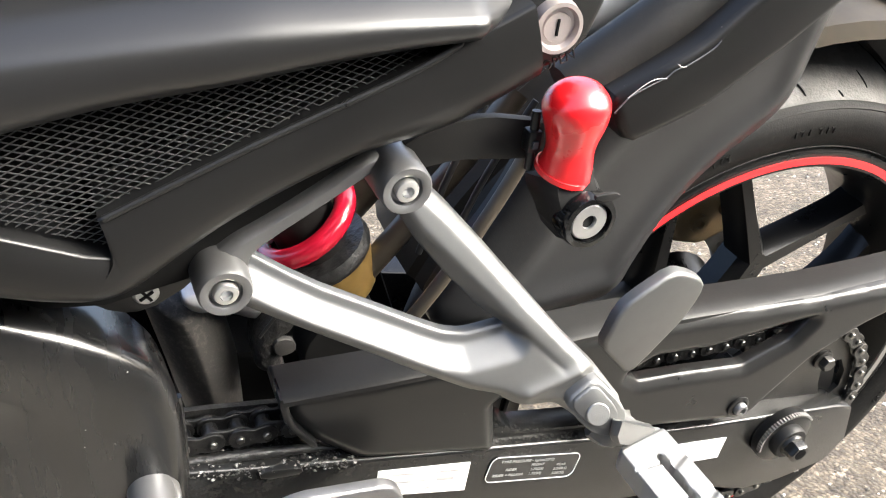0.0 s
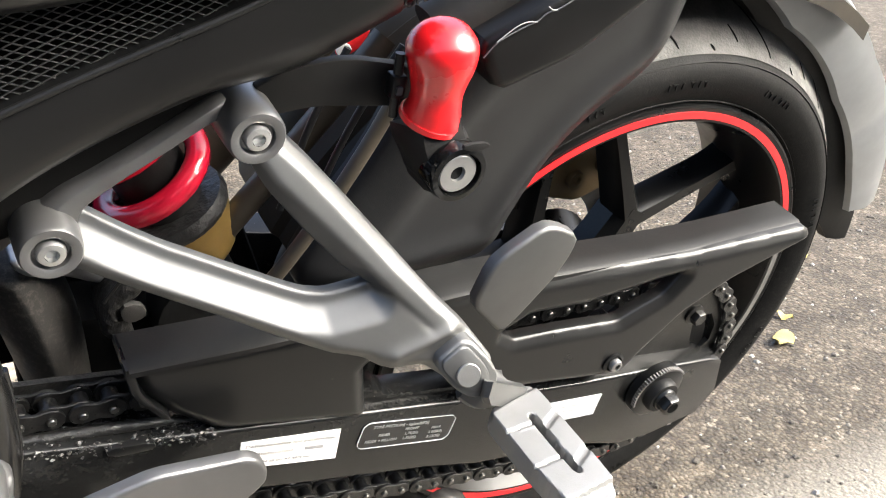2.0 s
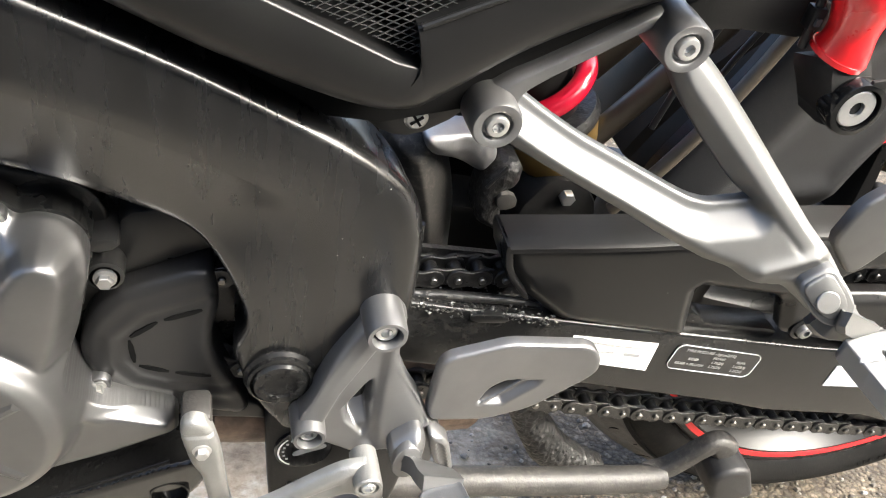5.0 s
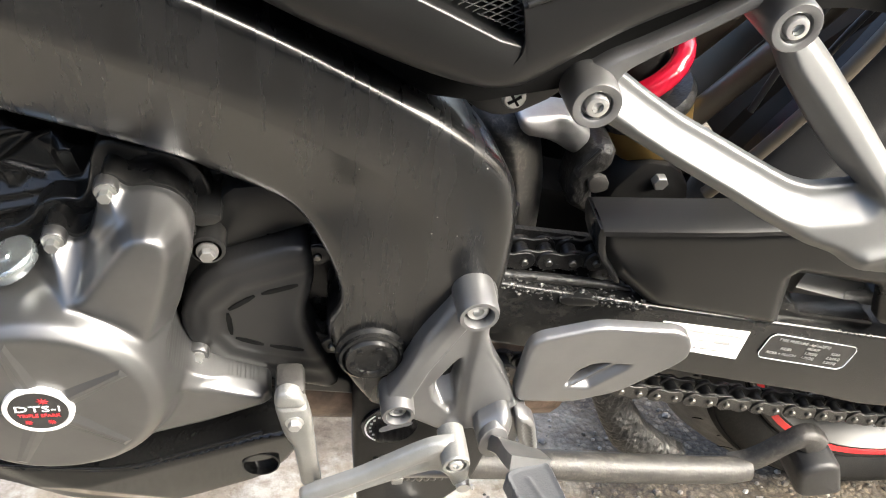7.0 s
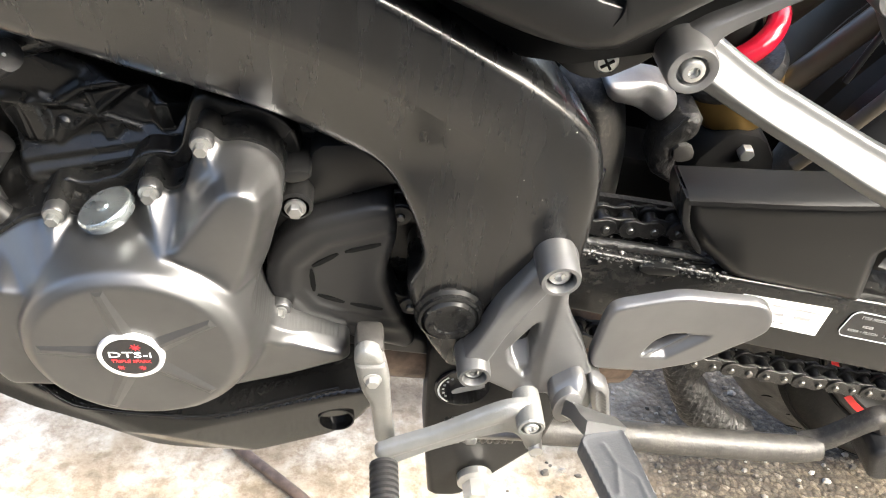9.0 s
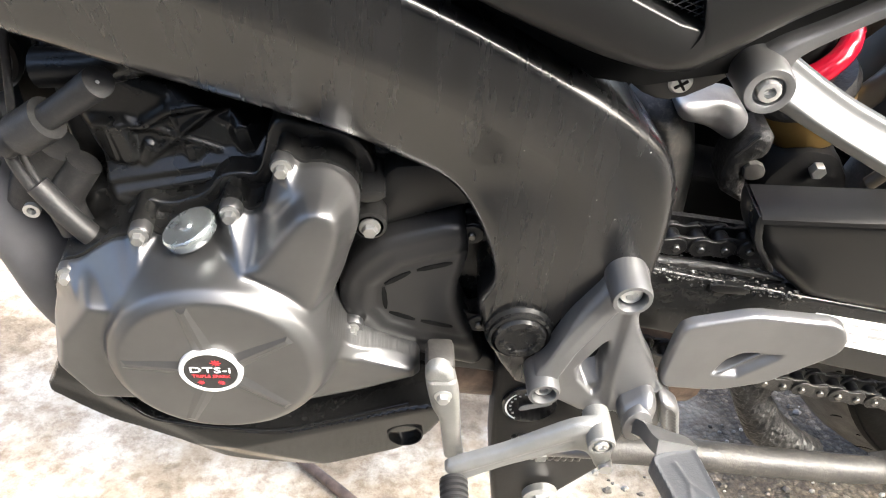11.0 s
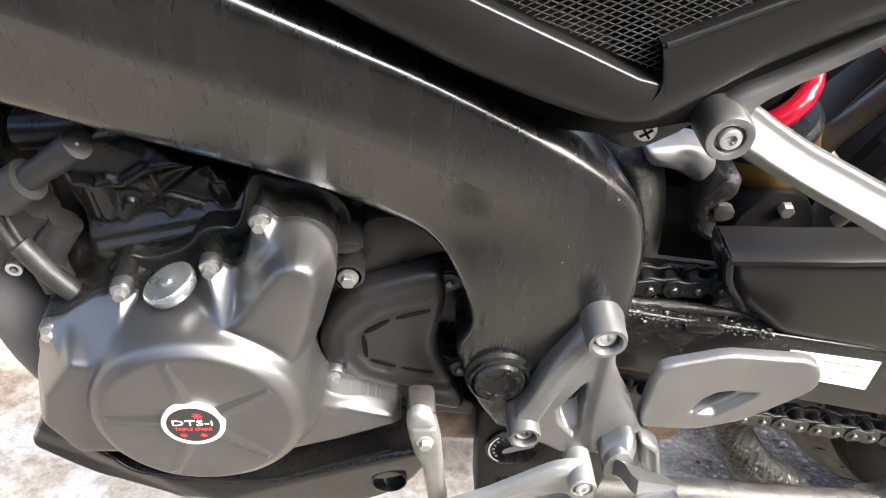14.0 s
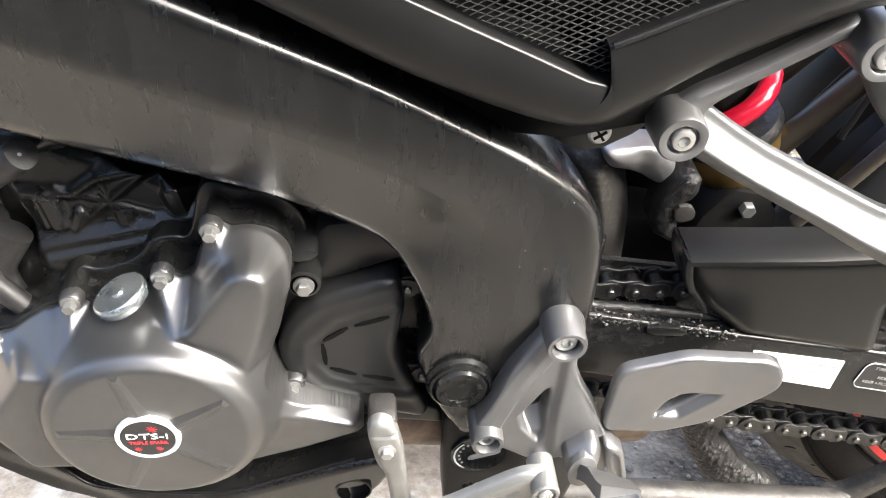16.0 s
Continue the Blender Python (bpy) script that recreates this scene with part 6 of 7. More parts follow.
STIFFENERS = [
    ([(-0.7839, 0.4436), (-0.7349, 0.4873)], 0.0095, 0.0008),
    ([(-0.7892, 0.4739), (-0.7272, 0.4502)], 0.0095, 0.0008),
    ([(-0.7647, 0.4814), (-0.7549, 0.4452)], 0.009, 0.0007),
    ([(-0.7287, 0.4523), (-0.7170, 0.4696)], 0.009, 0.002),
    ([(-0.8069, 0.4714), (-0.7811, 0.4700), (-0.7647, 0.4814), (-0.7347, 0.4885)], 0.0115, 0.0012),
    ([(-0.8034, 0.4329), (-0.7534, 0.4439), (-0.7081, 0.4563)], 0.0145, 0.001),
    ([(-0.7990, 0.4258), (-0.7544, 0.4367), (-0.7105, 0.4475)], 0.0185, 0.0012),
    ([(-0.7993, 0.4239), (-0.7861, 0.4205), (-0.7747, 0.4151), (-0.7563, 0.4216), (-0.7384, 0.4253)], 0.0195, 0.0015),
    ([(-0.7548, 0.4060), (-0.7383, 0.4102)], 0.019, 0.001),
    ([(-0.7946, 0.4676), (-0.7914, 0.4487)], 0.0125, 0.0035),
    ([(-0.7786, 0.4554), (-0.7829, 0.4458)], 0.011, 0.0022),
    ([(-0.7514, 0.4539), (-0.7548, 0.4465)], 0.011, 0.0022),
    ([(-0.7237, 0.4694), (-0.7213, 0.4589)], 0.012, 0.004),
    ([(-0.8011, 0.4674), (-0.7986, 0.4463)], 0.011, 0.001),
    ([(-0.7382, 0.4276), (-0.7388, 0.4159)], 0.0225, 0.004),
    ([(-0.7238, 0.4325), (-0.7246, 0.4162)], 0.0215, 0.003),
    ([(-0.7963, 0.4217), (-0.8045, 0.3953)], 0.0195, 0.0012),
    ([(-0.7820, 0.3908), (-0.7754, 0.4104)], 0.019, 0.0015),
]
cyl = part("cylinder", casting(cyl_line, cylinder_relief, -0.03, 0.1, 0.0008, 0.002, r=0.004), ENGINE_BLACK, engine, "glossy black crankcase top with crossed stiffening ribs", 40)
part("head_core", plate([(-0.83, 0.40), (-0.835, 0.48), (-0.82, 0.57), (-0.72, 0.60), (-0.60, 0.56), (-0.55, 0.50), (-0.55, 0.44), (-0.70, 0.41)], -0.02, 0.1, 0.008, 3), ENGINE_BLACK, cyl)
part("rocker_duct", tube([(-0.83, -0.035, 0.505), (-0.79, -0.04, 0.513), (-0.75, -0.035, 0.53)], [0.012, 0.012, 0.015], 14), ENGINE_BLACK, cyl)
# spark plug cap and lead
pc = part("spark_plug_cap", tube([(-0.7908, -0.062, 0.5141), (-0.793, -0.0615, 0.5122), (-0.8122, -0.06, 0.4971), (-0.8291, -0.059, 0.4845)], [0.0088, 0.009, 0.0078, 0.0076], 20, 3), RUBBER, engine, "black rubber plug cap")
part("cap_button", revolve([(0, 0), (0.0007, 0.0), (0.0011, 0.0004)], (-0.7876, -0.0705, 0.5195), 12), PRINT_SOFT, pc)
part("plug_boot", tube([(-0.8227, -0.0595, 0.4888), (-0.8408, -0.058, 0.4756)], 0.0125, 20, 3), RUBBER, pc)
part("boot_end", tube([(-0.8396, -0.058, 0.4764), (-0.8514, -0.057, 0.4682)], 0.0088, 20, 3), RUBBER, pc)
part("lead", tube([(-0.8507, -0.057, 0.4686), (-0.8674, -0.052, 0.4594), (-0.8787, -0.045, 0.4721), (-0.864, -0.04, 0.5073)], 0.003, 8), RUBBER, pc)
for pts, r in (([(-0.86, -0.03, 0.54), (-0.855, -0.05, 0.47), (-0.845, -0.055, 0.435), (-0.82, -0.06, 0.405)], 0.0035), ([(-0.845, -0.03, 0.53), (-0.85, -0.045, 0.46), (-0.835, -0.055, 0.42)], 0.0025),
               ([(-0.842, -0.055, 0.438), (-0.828, -0.06, 0.42), (-0.815, -0.062, 0.404)], 0.007), ([(-0.9, -0.02, 0.55), (-0.88, -0.05, 0.5), (-0.87, -0.04, 0.44)], 0.004)):
    part("cable", tube(pts, r, 8), RUBBER, engine)
part("cable_eye", revolve([(0.005, 0.002), (0.005, -0.001), (0.0028, -0.001), (0.0028, 0.003)], (-0.85, -0.055, 0.418), 20), ZINC, engine)
# black front fairing behind the plug cap
part("front_fairing", plate([(-1.2, 0.42), (-0.905, 0.5), (-0.885, 0.6), (-0.9, 0.8), (-1.2, 0.9)], 0.03, 0.04, 0.006), MATT_BLACK, bike, "black inner face of the front fairing")
part("inner_cowl", plate([(-0.97, 0.47), (-0.905, 0.405), (-0.87, 0.375), (-0.82, 0.37), (-0.79, 0.42), (-0.79, 0.62), (-0.97, 0.66)], 0.035, 0.03, 0.006), MATT_BLACK, bike, "black plastic cowl in front of the cylinder")
horn = part("horn", revolve([(0.024, 0.02), (0.0255, 0.002), (0.0235, -0.001), (0.02, 0.0), (0.0185, 0.003), (0.006, 0.004), (0.0055, 0.0), (0, 0.0)], (-0.866, -0.03, 0.507), 36), SATIN_BLACK, bike, "small round black horn")
part("bracket", tube([(-0.866, -0.01, 0.53), (-0.86, -0.005, 0.56), (-0.84, 0.0, 0.6)], 0.006, 10), SATIN_BLACK, horn)
for pts, r in (([(-0.835, -0.03, 0.45), (-0.85, -0.03, 0.43), (-0.862, -0.028, 0.405)], 0.014), ([(-0.82, -0.035, 0.44), (-0.835, -0.04, 0.415), (-0.83, -0.045, 0.395)], 0.011)):
    part("hose", tube(pts, r, 14), RUBBER, engine)
# exhaust header
part("exhaust_header", tube([(-0.9, 0.02, 0.46), (-0.885, -0.01, 0.41), (-0.87, -0.02, 0.36), (-0.85, -0.02, 0.30), (-0.8, 0.0, 0.25)], 0.026, 20), GREY_PIPE, bike, "matt grey exhaust header pipe")
part("exhaust_tail", tube([(-0.62, -0.03, 0.28), (-0.57, -0.03, 0.27), (-0.5, 0.0, 0.25), (-0.40, 0.02, 0.24)], [0.035, 0.035, 0.05, 0.06], 20), RUSTY, bike, "rust stained exhaust box under the frame")

# ---- belly pan ----
pan_line = [(-0.862, 0.292), (-0.8347, 0.347), (-0.826, 0.335), (-0.8166, 0.292), (-0.7955, 0.2725), (-0.7692, 0.2665), (-0.7342, 0.2625), (-0.7046, 0.2628), (-0.6666, 0.2758), (-0.6218, 0.2918), (-0.60, 0.296), (-0.5918, 0.290), (-0.6054, 0.2527), (-0.6246, 0.2282), (-0.6689, 0.2088), (-0.6852, 0.203),
            (-0.7122, 0.206), (-0.7536, 0.222), (-0.7732, 0.2424), (-0.8208, 0.2609), (-0.839, 0.2734)]


def pan_relief(X, Z, D):
    """A rolled lip, a flank creased along its length, and facets that fold away towards the front and below."""
    crease = 0.245 + 0.36 * (X + 0.735) * (X > -0.735) + 0.05 * (X + 0.735) * (X <= -0.735)
    low = np.maximum(crease - Z, 0)
    top = np.maximum(Z - crease, 0)
    h = 0.012 - 0.1 * top - 0.2 * low
    front = np.maximum((-0.775 - X) * 0.8 - (Z - 0.262) * 0.55, 0)
    h = h - 0.12 * np.minimum(front, 0.03)
    fold = np.maximum(0.6 * (-0.735 - X) - (Z - 0.24), 0)
    h = h - 0.2 * np.minimum(fold, 0.015)
    return h - 0.004


pan = part("belly_pan", casting(pan_line, pan_relief, -0.095, 0.05, 0.0015, 0.003, r=0.004), GLOSS_BLACK, bike, "gloss black plastic belly pan", 30)
part("inner_lip", tube([(-0.815, -0.093, 0.289), (-0.7955, -0.098, 0.2725), (-0.7692, -0.099, 0.2665), (-0.7342, -0.1, 0.2625), (-0.7046, -0.1, 0.2628), (-0.6666, -0.099, 0.2758), (-0.6218, -0.098, 0.2918)], 0.0016, 8), GLOSS_BLACK, pan)
part("pan_recess", revolve([(0.0125, 0.004), (0.0125, -0.0005), (0.0115, -0.0008), (0.0108, 0.006), (0.009, 0.007), (0, 0.007)], (-0.623, -0.0995, 0.257), 32), GLOSS_BLACK, pan)
part("pan_screw", socket_head((-0.623, 0.257), 0.0042, 0.003, -0.0965), STEEL, pan)

# ---- rider's footrest hanger, heel plate and peg ----
STEP_PLANE = (-0.02, 0.12, -0.5, 0.36)
step_line = [(-0.5098, 0.4236), (-0.511, 0.4148), (-0.5257, 0.3876), (-0.538, 0.3566), (-0.5442, 0.3452), (-0.5472, 0.3314), (-0.542, 0.321), (-0.532, 0.317), (-0.5185, 0.310), (-0.508, 0.304), (-0.4985, 0.307), (-0.487, 0.3067), (-0.4752, 0.288), (-0.463, 0.279), (-0.4538, 0.289), (-0.4524, 0.308),
             (-0.4515, 0.324), (-0.462, 0.333), (-0.4705, 0.354), (-0.4785, 0.367), (-0.4866, 0.386), (-0.485, 0.405), (-0.4835, 0.4166), (-0.489, 0.4265), (-0.501, 0.432)]


def step_relief(X, Z, D):
    """A thick strut between the bosses, a slim leg, a triangular pocket between them, a lip towards the heel plate."""
    h = under(0.001 + 0.9 * D, 0.003 + 0 * D, 0.001)
    strut = 0.0118 - line_gap([(-0.4985, 0.417), (-0.528, 0.366), (-0.5395, 0.337)], X, Z)
    h = over(h, np.clip(under(2.2 * strut, 0.0095 + 0.12 * strut, 0.0015), -0.02, 0.02), 0.0012)
    leg = gap_to([(-0.4955, 0.415), (-0.484, 0.415), (-0.485, 0.39), (-0.4755, 0.363), (-0.464, 0.342), (-0.462, 0.315), (-0.4975, 0.309), (-0.4985, 0.34), (-0.4965, 0.375)], X, Z)
    h = over(h, under(0.003 + 1.1 * leg, 0.0072 + 0 * leg, 0.0015), 0.0012)
    pocket = gap_to([(-0.4992, 0.372), (-0.5055, 0.3655), (-0.5195, 0.344), (-0.5165, 0.333), (-0.5035, 0.3185), (-0.4985, 0.326), (-0.4975, 0.35)], X, Z)
    floor = -0.012 + 0.75 * np.clip((0.343 - Z) + 0.3 * (X + 0.51), 0, 0.016)
    h = under(h, np.maximum(0.009 - 4.0 * np.maximum(pocket, -0.001), floor), 0.001)
    lip = line_gap([(-0.4855, 0.378), (-0.476, 0.362), (-0.469, 0.3495), (-0.4625, 0.334)], X, Z)
    h = over(h, 0.0072 - 1.2 * lip, 0.001)
    ridge = line_gap([(-0.502, 0.312), (-0.484, 0.313), (-0.463, 0.3315)], X, Z)
    return over(h, 0.0078 - 0.9 * ridge, 0.0015)


step = part("rider_hanger", casting(step_line, step_relief, -0.1035, 0.006, 0.0009, 0.0015, soft=2, r=0.003, tilt=STEP_PLANE), STEP_ALU, bike, "grey cast alloy footrest hanger with a heel plate", 50)
for x, z, r, y in ((-0.4995, 0.419, 0.0125, -0.1185), (-0.5385, 0.3345, 0.0108, -0.1215)):
    b = part("boss", revolve([(r, 0.024), (r * 0.97, 0.002), (r * 0.9, -0.001), (r * 0.72, -0.001), (r * 0.66, 0.001), (r * 0.64, 0.008), (0, 0.008)], (x, y, z), 32), STEP_ALU, step)
    part("bolt", socket_head((x, z), r * 0.55, 0.006, y + 0.003), ZINC, b, "recessed socket bolt")
SLOT_BEVEL = [(-0.4315, 0.3455), (-0.42, 0.3535), (-0.405, 0.3675), (-0.3905, 0.3672), (-0.394, 0.362), (-0.415, 0.344)]
part("heel_plate", casting([(-0.4645, 0.342), (-0.4623, 0.3836), (-0.4585, 0.3912), (-0.42, 0.4014), (-0.3673, 0.3956), (-0.3579, 0.3875), (-0.354, 0.3735), (-0.36, 0.3645), (-0.3945, 0.338), (-0.4242, 0.3295), (-0.452, 0.3318), (-0.461, 0.333)],
                           lambda X, Z, D: 0.007 - 0.005 * np.clip(gap_to(SLOT_BEVEL, X, Z) / 0.004, 0, 1), -0.1065, 0.001, 0.001, 0.0028, soft=2, r=0.004, holes=[[(-0.4322, 0.346), (-0.4265, 0.3605), (-0.4185, 0.367), (-0.4055, 0.3674), (-0.419, 0.354)]]), STEP_ALU, step, "grey heel plate with a slanted slot", 50)
piv = part("peg_pivot", casting([(-0.4895, 0.3245), (-0.482, 0.331), (-0.4715, 0.3385), (-0.4655, 0.332), (-0.4635, 0.3205), (-0.468, 0.3065), (-0.478, 0.301), (-0.4865, 0.3095)], lambda X, Z, D: under(0.006 + 1.6 * D, 0.0135 + 0 * D, 0.002), -0.118, 0.008, 0.0009, 0.002, soft=2, r=0.005, tilt=(0.1, 0.15, -0.48, 0.33)), STEP_ALU, step, sharp=50)
part("collar", plate([(-0.489, 0.318), (-0.483, 0.332), (-0.472, 0.332), (-0.467, 0.318), (-0.471, 0.307), (-0.483, 0.306)], -0.1325, 0.006, 0.0008, 2, soft=2, r=0.005, tilt=(0.1, 0.15, -0.48, 0.33)), STEP_ALU, piv)
part("peg_fork", casting([(-0.4635, 0.332), (-0.4555, 0.329), (-0.4485, 0.322), (-0.4405, 0.29), (-0.451, 0.291), (-0.458, 0.307)], lambda X, Z, D: under(1.2 * D, 0.003 + 0 * D, 0.001) - 0.0025 * (D > 0.0042), -0.122, 0.01, 0.0009, 0.001, r=0.002), STEP_ALU, piv)
part("pivot_bolt", revolve([(0, 0), (0.0058, 0.0002), (0.0064, 0.0008), (0.0064, 0.004)], (-0.4775, -0.1345, 0.319), 6), STEP_ALU, piv, "six sided grey pin head")


def build_rider_peg():
    """A rubber topped peg that rises outwards: a raised rim and a forked ridge on its tread."""
    outline = [(-0.4812, 0.169), (-0.4732, 0.1645), (-0.4528, 0.16), (-0.4513, 0.1669), (-0.4466, 0.2133), (-0.443, 0.245), (-0.448, 0.254), (-0.462, 0.255), (-0.4675, 0.246), (-0.474, 0.2137)]
    ridges = [[(-0.4675, 0.174), (-0.4635, 0.189), (-0.4675, 0.21)], [(-0.4635, 0.189), (-0.454, 0.2), (-0.4515, 0.222)]]

    def relief(X, Z, D):
        h = 0.012 - 0.0009 * (0.5 + 0.5 * np.tanh((D - 0.0022) / 0.0005))
        for line in ridges:
            h = over(h, 0.0124 - 0.7 * line_gap(line, X, Z), 0.0005)
        return h

    bm = casting(outline, relief, 0.0, 0.0, 0.0009, 0.0012, soft=2, r=0.003)
    for v in bm.verts:
        x, y, z = v.co
        v.co = (x, -z, 0.326 - y + 0.2 * (z - 0.165))
    peg = part("rider_peg", bm, PEG_RUBBER, step, "dark grey rubber topped footpeg", 50)
    part("peg_shoulder", beam([(-0.474, -0.14, 0.312), (-0.469, -0.152, 0.322), (-0.466, -0.168, 0.332)], [0.024, 0.027, 0.027], 0.012, [(-1, 0), (-0.9, 0.8), (0, 1), (0.9, 0.8), (1, 0)]), STEP_ALU, peg)


build_rider_peg()


# ---- gear shift: shaft arm, lever, rubber toe peg ----
shift = part("gear_lever", casting([(-0.600, 0.292), (-0.587, 0.300), (-0.564, 0.312), (-0.531, 0.335), (-0.520, 0.341), (-0.505, 0.342), (-0.4985, 0.331), (-0.495, 0.315), (-0.493, 0.295), (-0.5015, 0.291), (-0.508, 0.306), (-0.516, 0.314), (-0.532, 0.309), (-0.5605, 0.295), (-0.586, 0.278), (-0.597, 0.283)],
                                   lambda X, Z, D: under(0.0015 + 0.8 * D, 0.0052 + 0 * D, 0.001) - 0.0012 * np.exp(-(line_gap([(-0.588, 0.2885), (-0.524, 0.3255)], X, Z) / 0.0018) ** 2), -0.146, 0.004, 0.0009, 0.0012, r=0.003), LEVER_ALU, bike, "bright alloy gear lever with a ribbed rubber toe peg", 50)
part("lever_boss", revolve([(0.0082, 0.026), (0.0085, 0.02), (0.0086, 0.001), (0.0078, 0.0), (0.0062, 0.0), (0.0058, 0.002), (0, 0.002)], (-0.5075, -0.159, 0.333), 32), LEVER_ALU, shift)
part("boss_screw", socket_head((-0.5075, 0.333), 0.0045, 0.003, -0.1595, 0.5), ZINC, shift)
part("joint_pin", tube([(-0.4975, -0.144, 0.2985), (-0.4975, -0.153, 0.2985)], [0.0048, 0.0044], 12, 2), ZINC, shift)
part("lever_tab", box(-0.543, -0.536, -0.15, -0.143, 0.302, 0.3085, 0.001), LEVER_ALU, shift)
for k in range(12):
    y = -0.152 - 0.0042 * k
    part("toe_rib", revolve([(0.006, 0.0), (0.0092, -0.0005), (0.0092, -0.0025), (0.007, -0.0034), (0.006, -0.0042)], (-0.593, y, 0.284), 20), RUBBER, shift)
arm2 = part("shift_arm", casting([(-0.6141, 0.3472), (-0.6094, 0.356), (-0.601, 0.3551), (-0.5954, 0.3474), (-0.5906, 0.3248), (-0.5857, 0.2753), (-0.5826, 0.2551), (-0.596, 0.2552), (-0.6019, 0.3008), (-0.6077, 0.3129), (-0.612, 0.3333)], lambda X, Z, D: under(0.001 + 0.9 * D, 0.0035 + 0 * D, 0.001) - 0.0015 * (np.abs(Z - 0.3425) < 0.0012), -0.1165, 0.006, 0.0009, 0.001, r=0.003), LEVER_ALU, bike, "bright alloy shift shaft arm", 50)
part("clamp_bolt", hex_head((-0.6015, 0.329), 0.0042, 0.006, -0.1245), ZINC, arm2)
part("shaft_clamp", box(-0.613, -0.595, -0.114, -0.09, 0.332, 0.352, 0.004), PIPE, arm2)
part("linkage_rod", tube([(-0.5, -0.14, 0.298), (-0.54, -0.13, 0.285), (-0.587, -0.122, 0.262)], 0.004, 8), STEEL, shift)

# frame foot: black bracket with the gear pattern label, side stand pivot
foot = part("frame_foot", plate([(-0.562, 0.31), (-0.548, 0.318), (-0.47, 0.30), (-0.455, 0.25), (-0.465, 0.19), (-0.52, 0.118), (-0.546, 0.12), (-0.556, 0.20)], -0.08, 0.03, 0.004, 3), MATT_BLACK, bike, "black frame foot with a faded gear pattern label")
LX, LZ = -0.535, 0.2705
lab = part("gear_label", revolve([(0, 0), (0.0195, 0), (0.02, 0.001), (0.02, 0.003)], (LX, -0.083, LZ), 40), BLACK_LABEL, foot, "round black label with worn pale marks")
part("mark", plate([(LX - 0.008, LZ - 0.003), (LX - 0.004, LZ + 0.001), (LX + 0.004, LZ + 0.003), (LX + 0.006, LZ + 0.006), (LX + 0.0155, LZ + 0.006), (LX + 0.0155, LZ + 0.001), (LX + 0.004, LZ - 0.002), (LX - 0.006, LZ - 0.006)], -0.0836, 0.0005, 0), PRINT_GREY, lab)
rows = [[(LX + r * math.cos(radians(d)), -0.0836, LZ + r * math.sin(radians(d))) for r in (0.0165, 0.0178)] for d in range(130, 244, 6)]
part("mark", loft(rows), PRINT_WHITE, lab)
for d in range(108, 226, 18):
    x, z = LX + 0.0138 * math.cos(radians(d)), LZ + 0.0138 * math.sin(radians(d))
    part("mark", plate([(x - 0.0008, z - 0.0008), (x + 0.0008, z - 0.0008), (x + 0.0008, z + 0.0008), (x - 0.0008, z + 0.0008)], -0.0836, 0.0004, 0, soft=0), PRINT_GREY, lab)
part("stand_nut", hex_head((-0.512, 0.156), 0.0105, 0.022, -0.105, 1.35), ZINC, foot, "zinc stand pivot nut")
part("spring_coil", tube([(-0.545 + 0.012 * k / 10, -0.1 + 0.008 * math.sin(k * 1.6), 0.245 + 0.008 * math.cos(k * 1.6)) for k in range(40)], 0.0025, 6, 2), STEEL_DARK, foot)

# side stand, folded out and resting on the ground beyond the picture; cross tube and its rubber foot
stand = part("main_stand", tube([(-0.50, -0.06, 0.19), (-0.40, -0.06, 0.179), (-0.33, -0.06, 0.168), (-0.24, -0.06, 0.157), (-0.21, -0.06, 0.157)], [0.0125, 0.0125, 0.0125, 0.0122, 0.011], 18), PIPE, bike, "grimy dark steel stand tube with a rubber buffer")
part("neck", beam([(-0.225, -0.062, 0.155), (-0.205, -0.064, 0.165), (-0.185, -0.066, 0.19), (-0.172, -0.066, 0.198), (-0.158, -0.066, 0.185)], [0.018, 0.018, 0.016, 0.02, 0.026], 0.012), PIPE, stand)
part("buffer", plate([(-0.178, 0.178), (-0.16, 0.187), (-0.142, 0.184), (-0.128, 0.155), (-0.122, 0.142), (-0.145, 0.137), (-0.165, 0.139), (-0.173, 0.158)], -0.082, 0.04, 0.006, 4), RUBBER, stand, "worn black rubber buffer")
part("stand_strut", casting([(-0.3695, 0.2424), (-0.3484, 0.1977), (-0.3262, 0.1569), (-0.3048, 0.1377), (-0.2461, 0.1356), (-0.2774, 0.1567), (-0.2989, 0.1777), (-0.3111, 0.1962), (-0.3196, 0.2071), (-0.3288, 0.2148), (-0.3220, 0.2320), (-0.3266, 0.2501)], lambda X, Z, D: 0.010 * (1 - np.exp(-D / 0.006)) + 0.0022 * np.sin(X * 1900 + 3 * np.sin(Z * 900)) * np.sin(Z * 1700 + 2 * np.sin(X * 1100)), -0.03, 0.012, 0.0011, 0.001, r=0.004), GREASE, stand, "grease caked stand strut", 40)

# ---- fallen leaves ----
def leaf(x, y, s, turn):
    bm = bmesh.new()
    rows = []
    for k in range(7):
        u = k / 6
        w = 0.32 * s * math.sin(math.pi * min(1, u * 0.96 + 0.02)) ** 0.8
        rows.append([(u * s - s / 2, -w, 0.004 * math.sin(u * 9)), (u * s - s / 2, 0, 0.001), (u * s - s / 2, w, 0.005 * math.cos(u * 7))])
    loft(rows, bm)
    ob = part("leaf", bm, LEAF, None)
    ob.matrix_world = Matrix.Translation((x, y, 0.004)) @ Matrix.Rotation(turn, 4, "Z")
    tagged(ob, "small yellow fallen leaf lying on the aggregate", "leaf", group="fallen leaves")
    return ob


leaf(0.61, 0.15, 0.05, 0.4)
leaf(0.67, 0.2, 0.03, 1.9)
leaf(0.95, 0.42, 0.06, 0.1)
leaf(0.90, 0.36, 0.05, 1.2)
leaf(-0.1, 0.55, 0.05, 0.7)


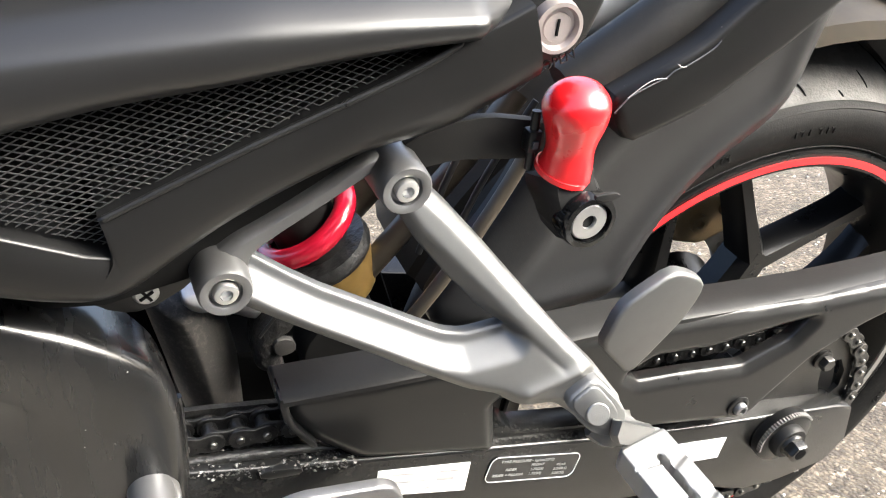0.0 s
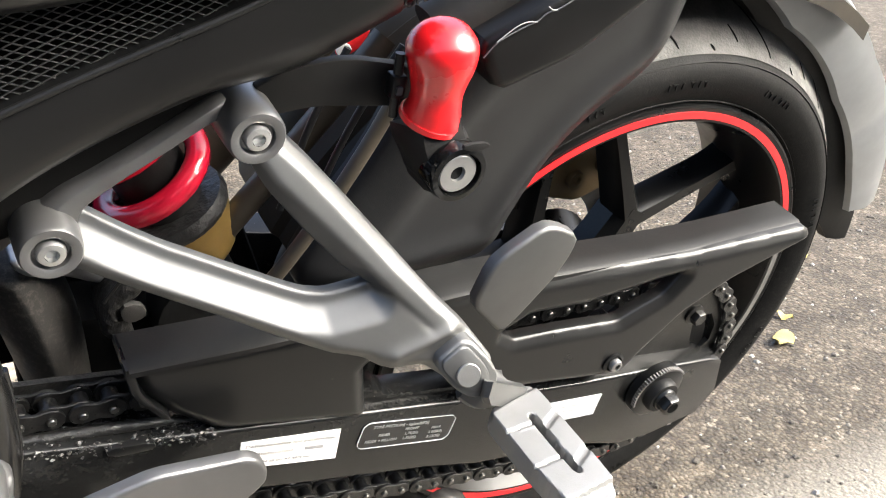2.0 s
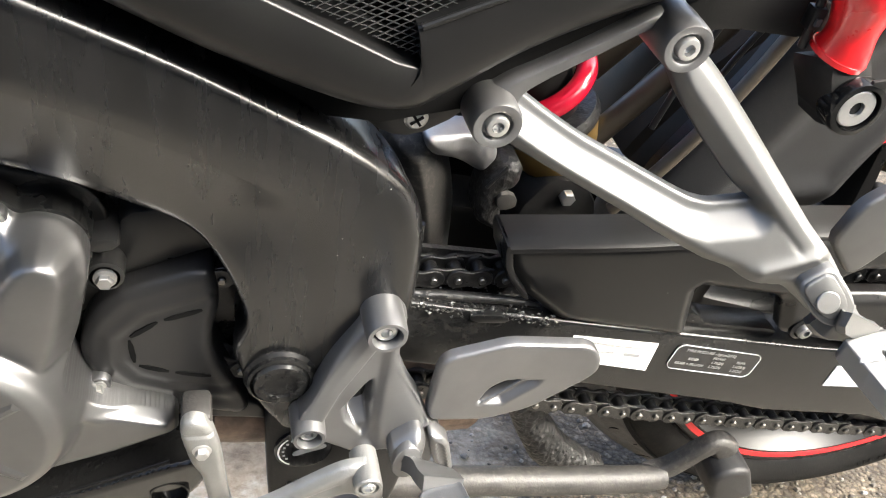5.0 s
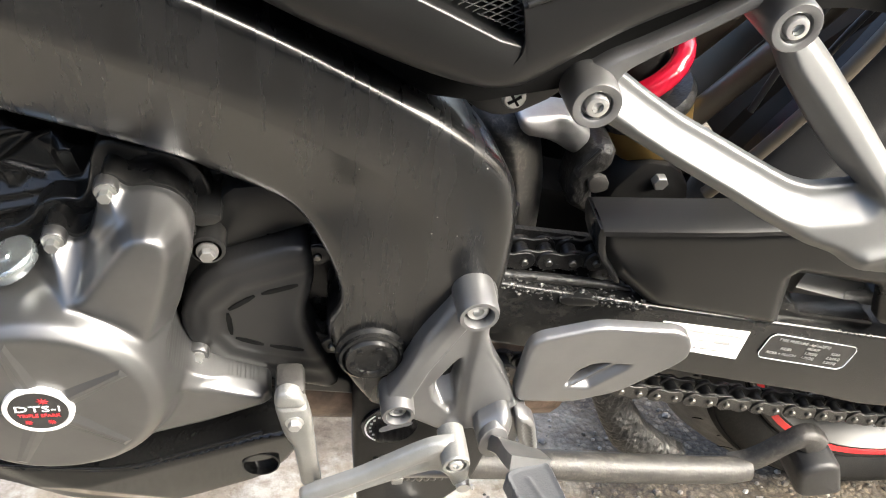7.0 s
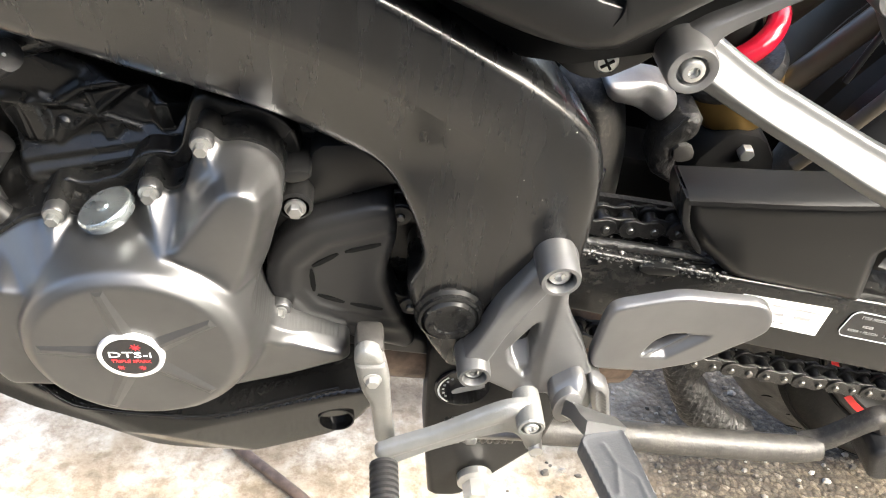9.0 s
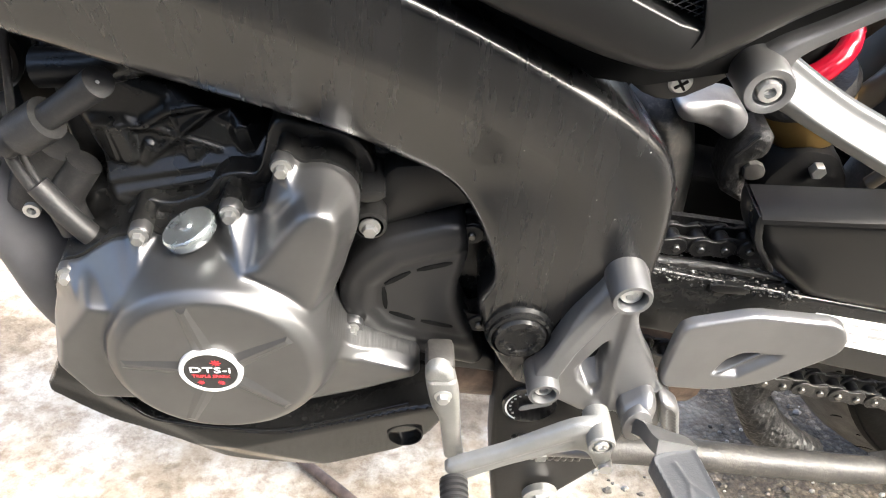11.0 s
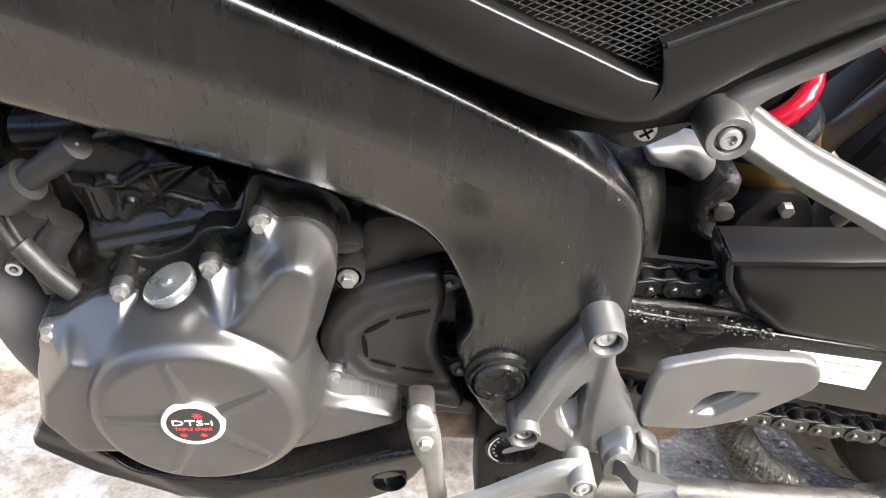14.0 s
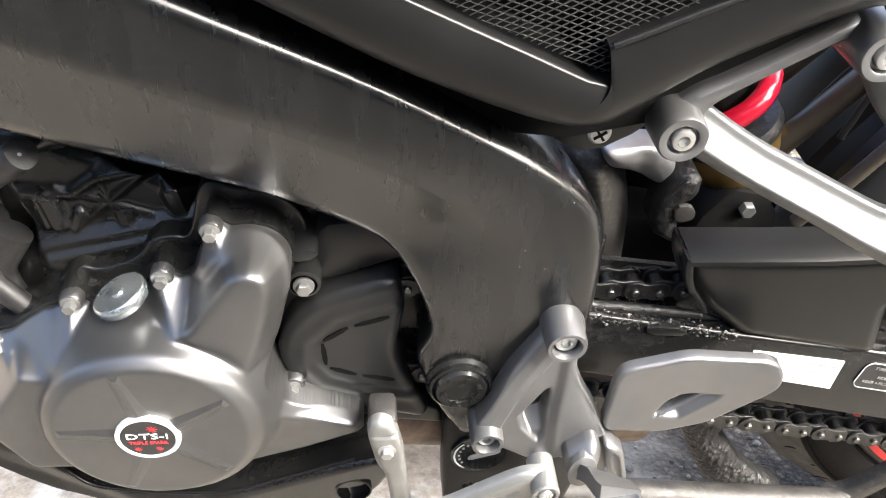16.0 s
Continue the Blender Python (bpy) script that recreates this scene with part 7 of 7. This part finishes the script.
# ---- thin stick on the concrete ----
stick = part("stick", tube([(-0.79, 0.112, 0.002), (-0.698, 0.02, 0.003), (-0.656, -0.021, 0.003), (-0.6, -0.078, 0.002)], [0.0045, 0.0055, 0.0055, 0.005], 10), RUSTY, None)
tagged(stick, "thin weathered brown stick lying on the concrete", "stick")

# ---- loose stones and grit on the aggregate ----
def build_gravel():
    rng = random.Random(11)
    bm = bmesh.new()
    verts, faces = [], []
    for k in range(2600):
        if k < 1900:
            x, y = rng.uniform(0.12, 1.5), rng.uniform(-0.25, 1.0)
        else:
            x, y = rng.uniform(-0.52, 0.15), rng.uniform(-0.05, 0.5)
        s = rng.choice((0.0016, 0.002, 0.0024, 0.003, 0.0045)) * rng.uniform(0.8, 1.3)
        h = 0.006 * noise.noise((x * 3.1, y * 3.1, 0)) - 0.004
        h = min(h, 0.0)
        a = rng.uniform(0, 6.28)
        n0 = len(verts)
        for r, z in ((1.0, -0.2), (0.95, 0.35), (0.5, 0.72)):
            for j in range(5):
                t = a + j * math.tau / 5
                q = r * rng.uniform(0.75, 1.2)
                verts.append((x + s * q * math.cos(t), y + s * q * 0.8 * math.sin(t), h + s * z * rng.uniform(0.8, 1.15)))
        for ring in (0, 5):
            for j in range(5):
                faces.append((n0 + ring + j, n0 + ring + (j + 1) % 5, n0 + ring + 5 + (j + 1) % 5, n0 + ring + 5 + j))
        faces.append(tuple(n0 + 10 + j for j in range(5)))
    me = bpy.data.meshes.new("gravel")
    me.from_pydata(verts, [], faces)
    bm.free()
    m, nt, p = nodes_of("mixed pale and brown stones")
    geo = nt.nodes.new("ShaderNodeNewGeometry")
    c = ramp(nt, geo.outputs["Random Per Island"], [(0.0, (0.06, 0.052, 0.042)), (0.5, (0.12, 0.108, 0.09)), (0.85, (0.22, 0.205, 0.18)), (1.0, (0.4, 0.38, 0.34))])
    nt.links.new(c.outputs["Color"], p.inputs["Base Color"])
    p.inputs["Roughness"].default_value = 0.85
    me.materials.append(m)
    tagged(new("gravel", me), "loose small pale and brown stones on the ground", "gravel", kind="stuff")


build_gravel()
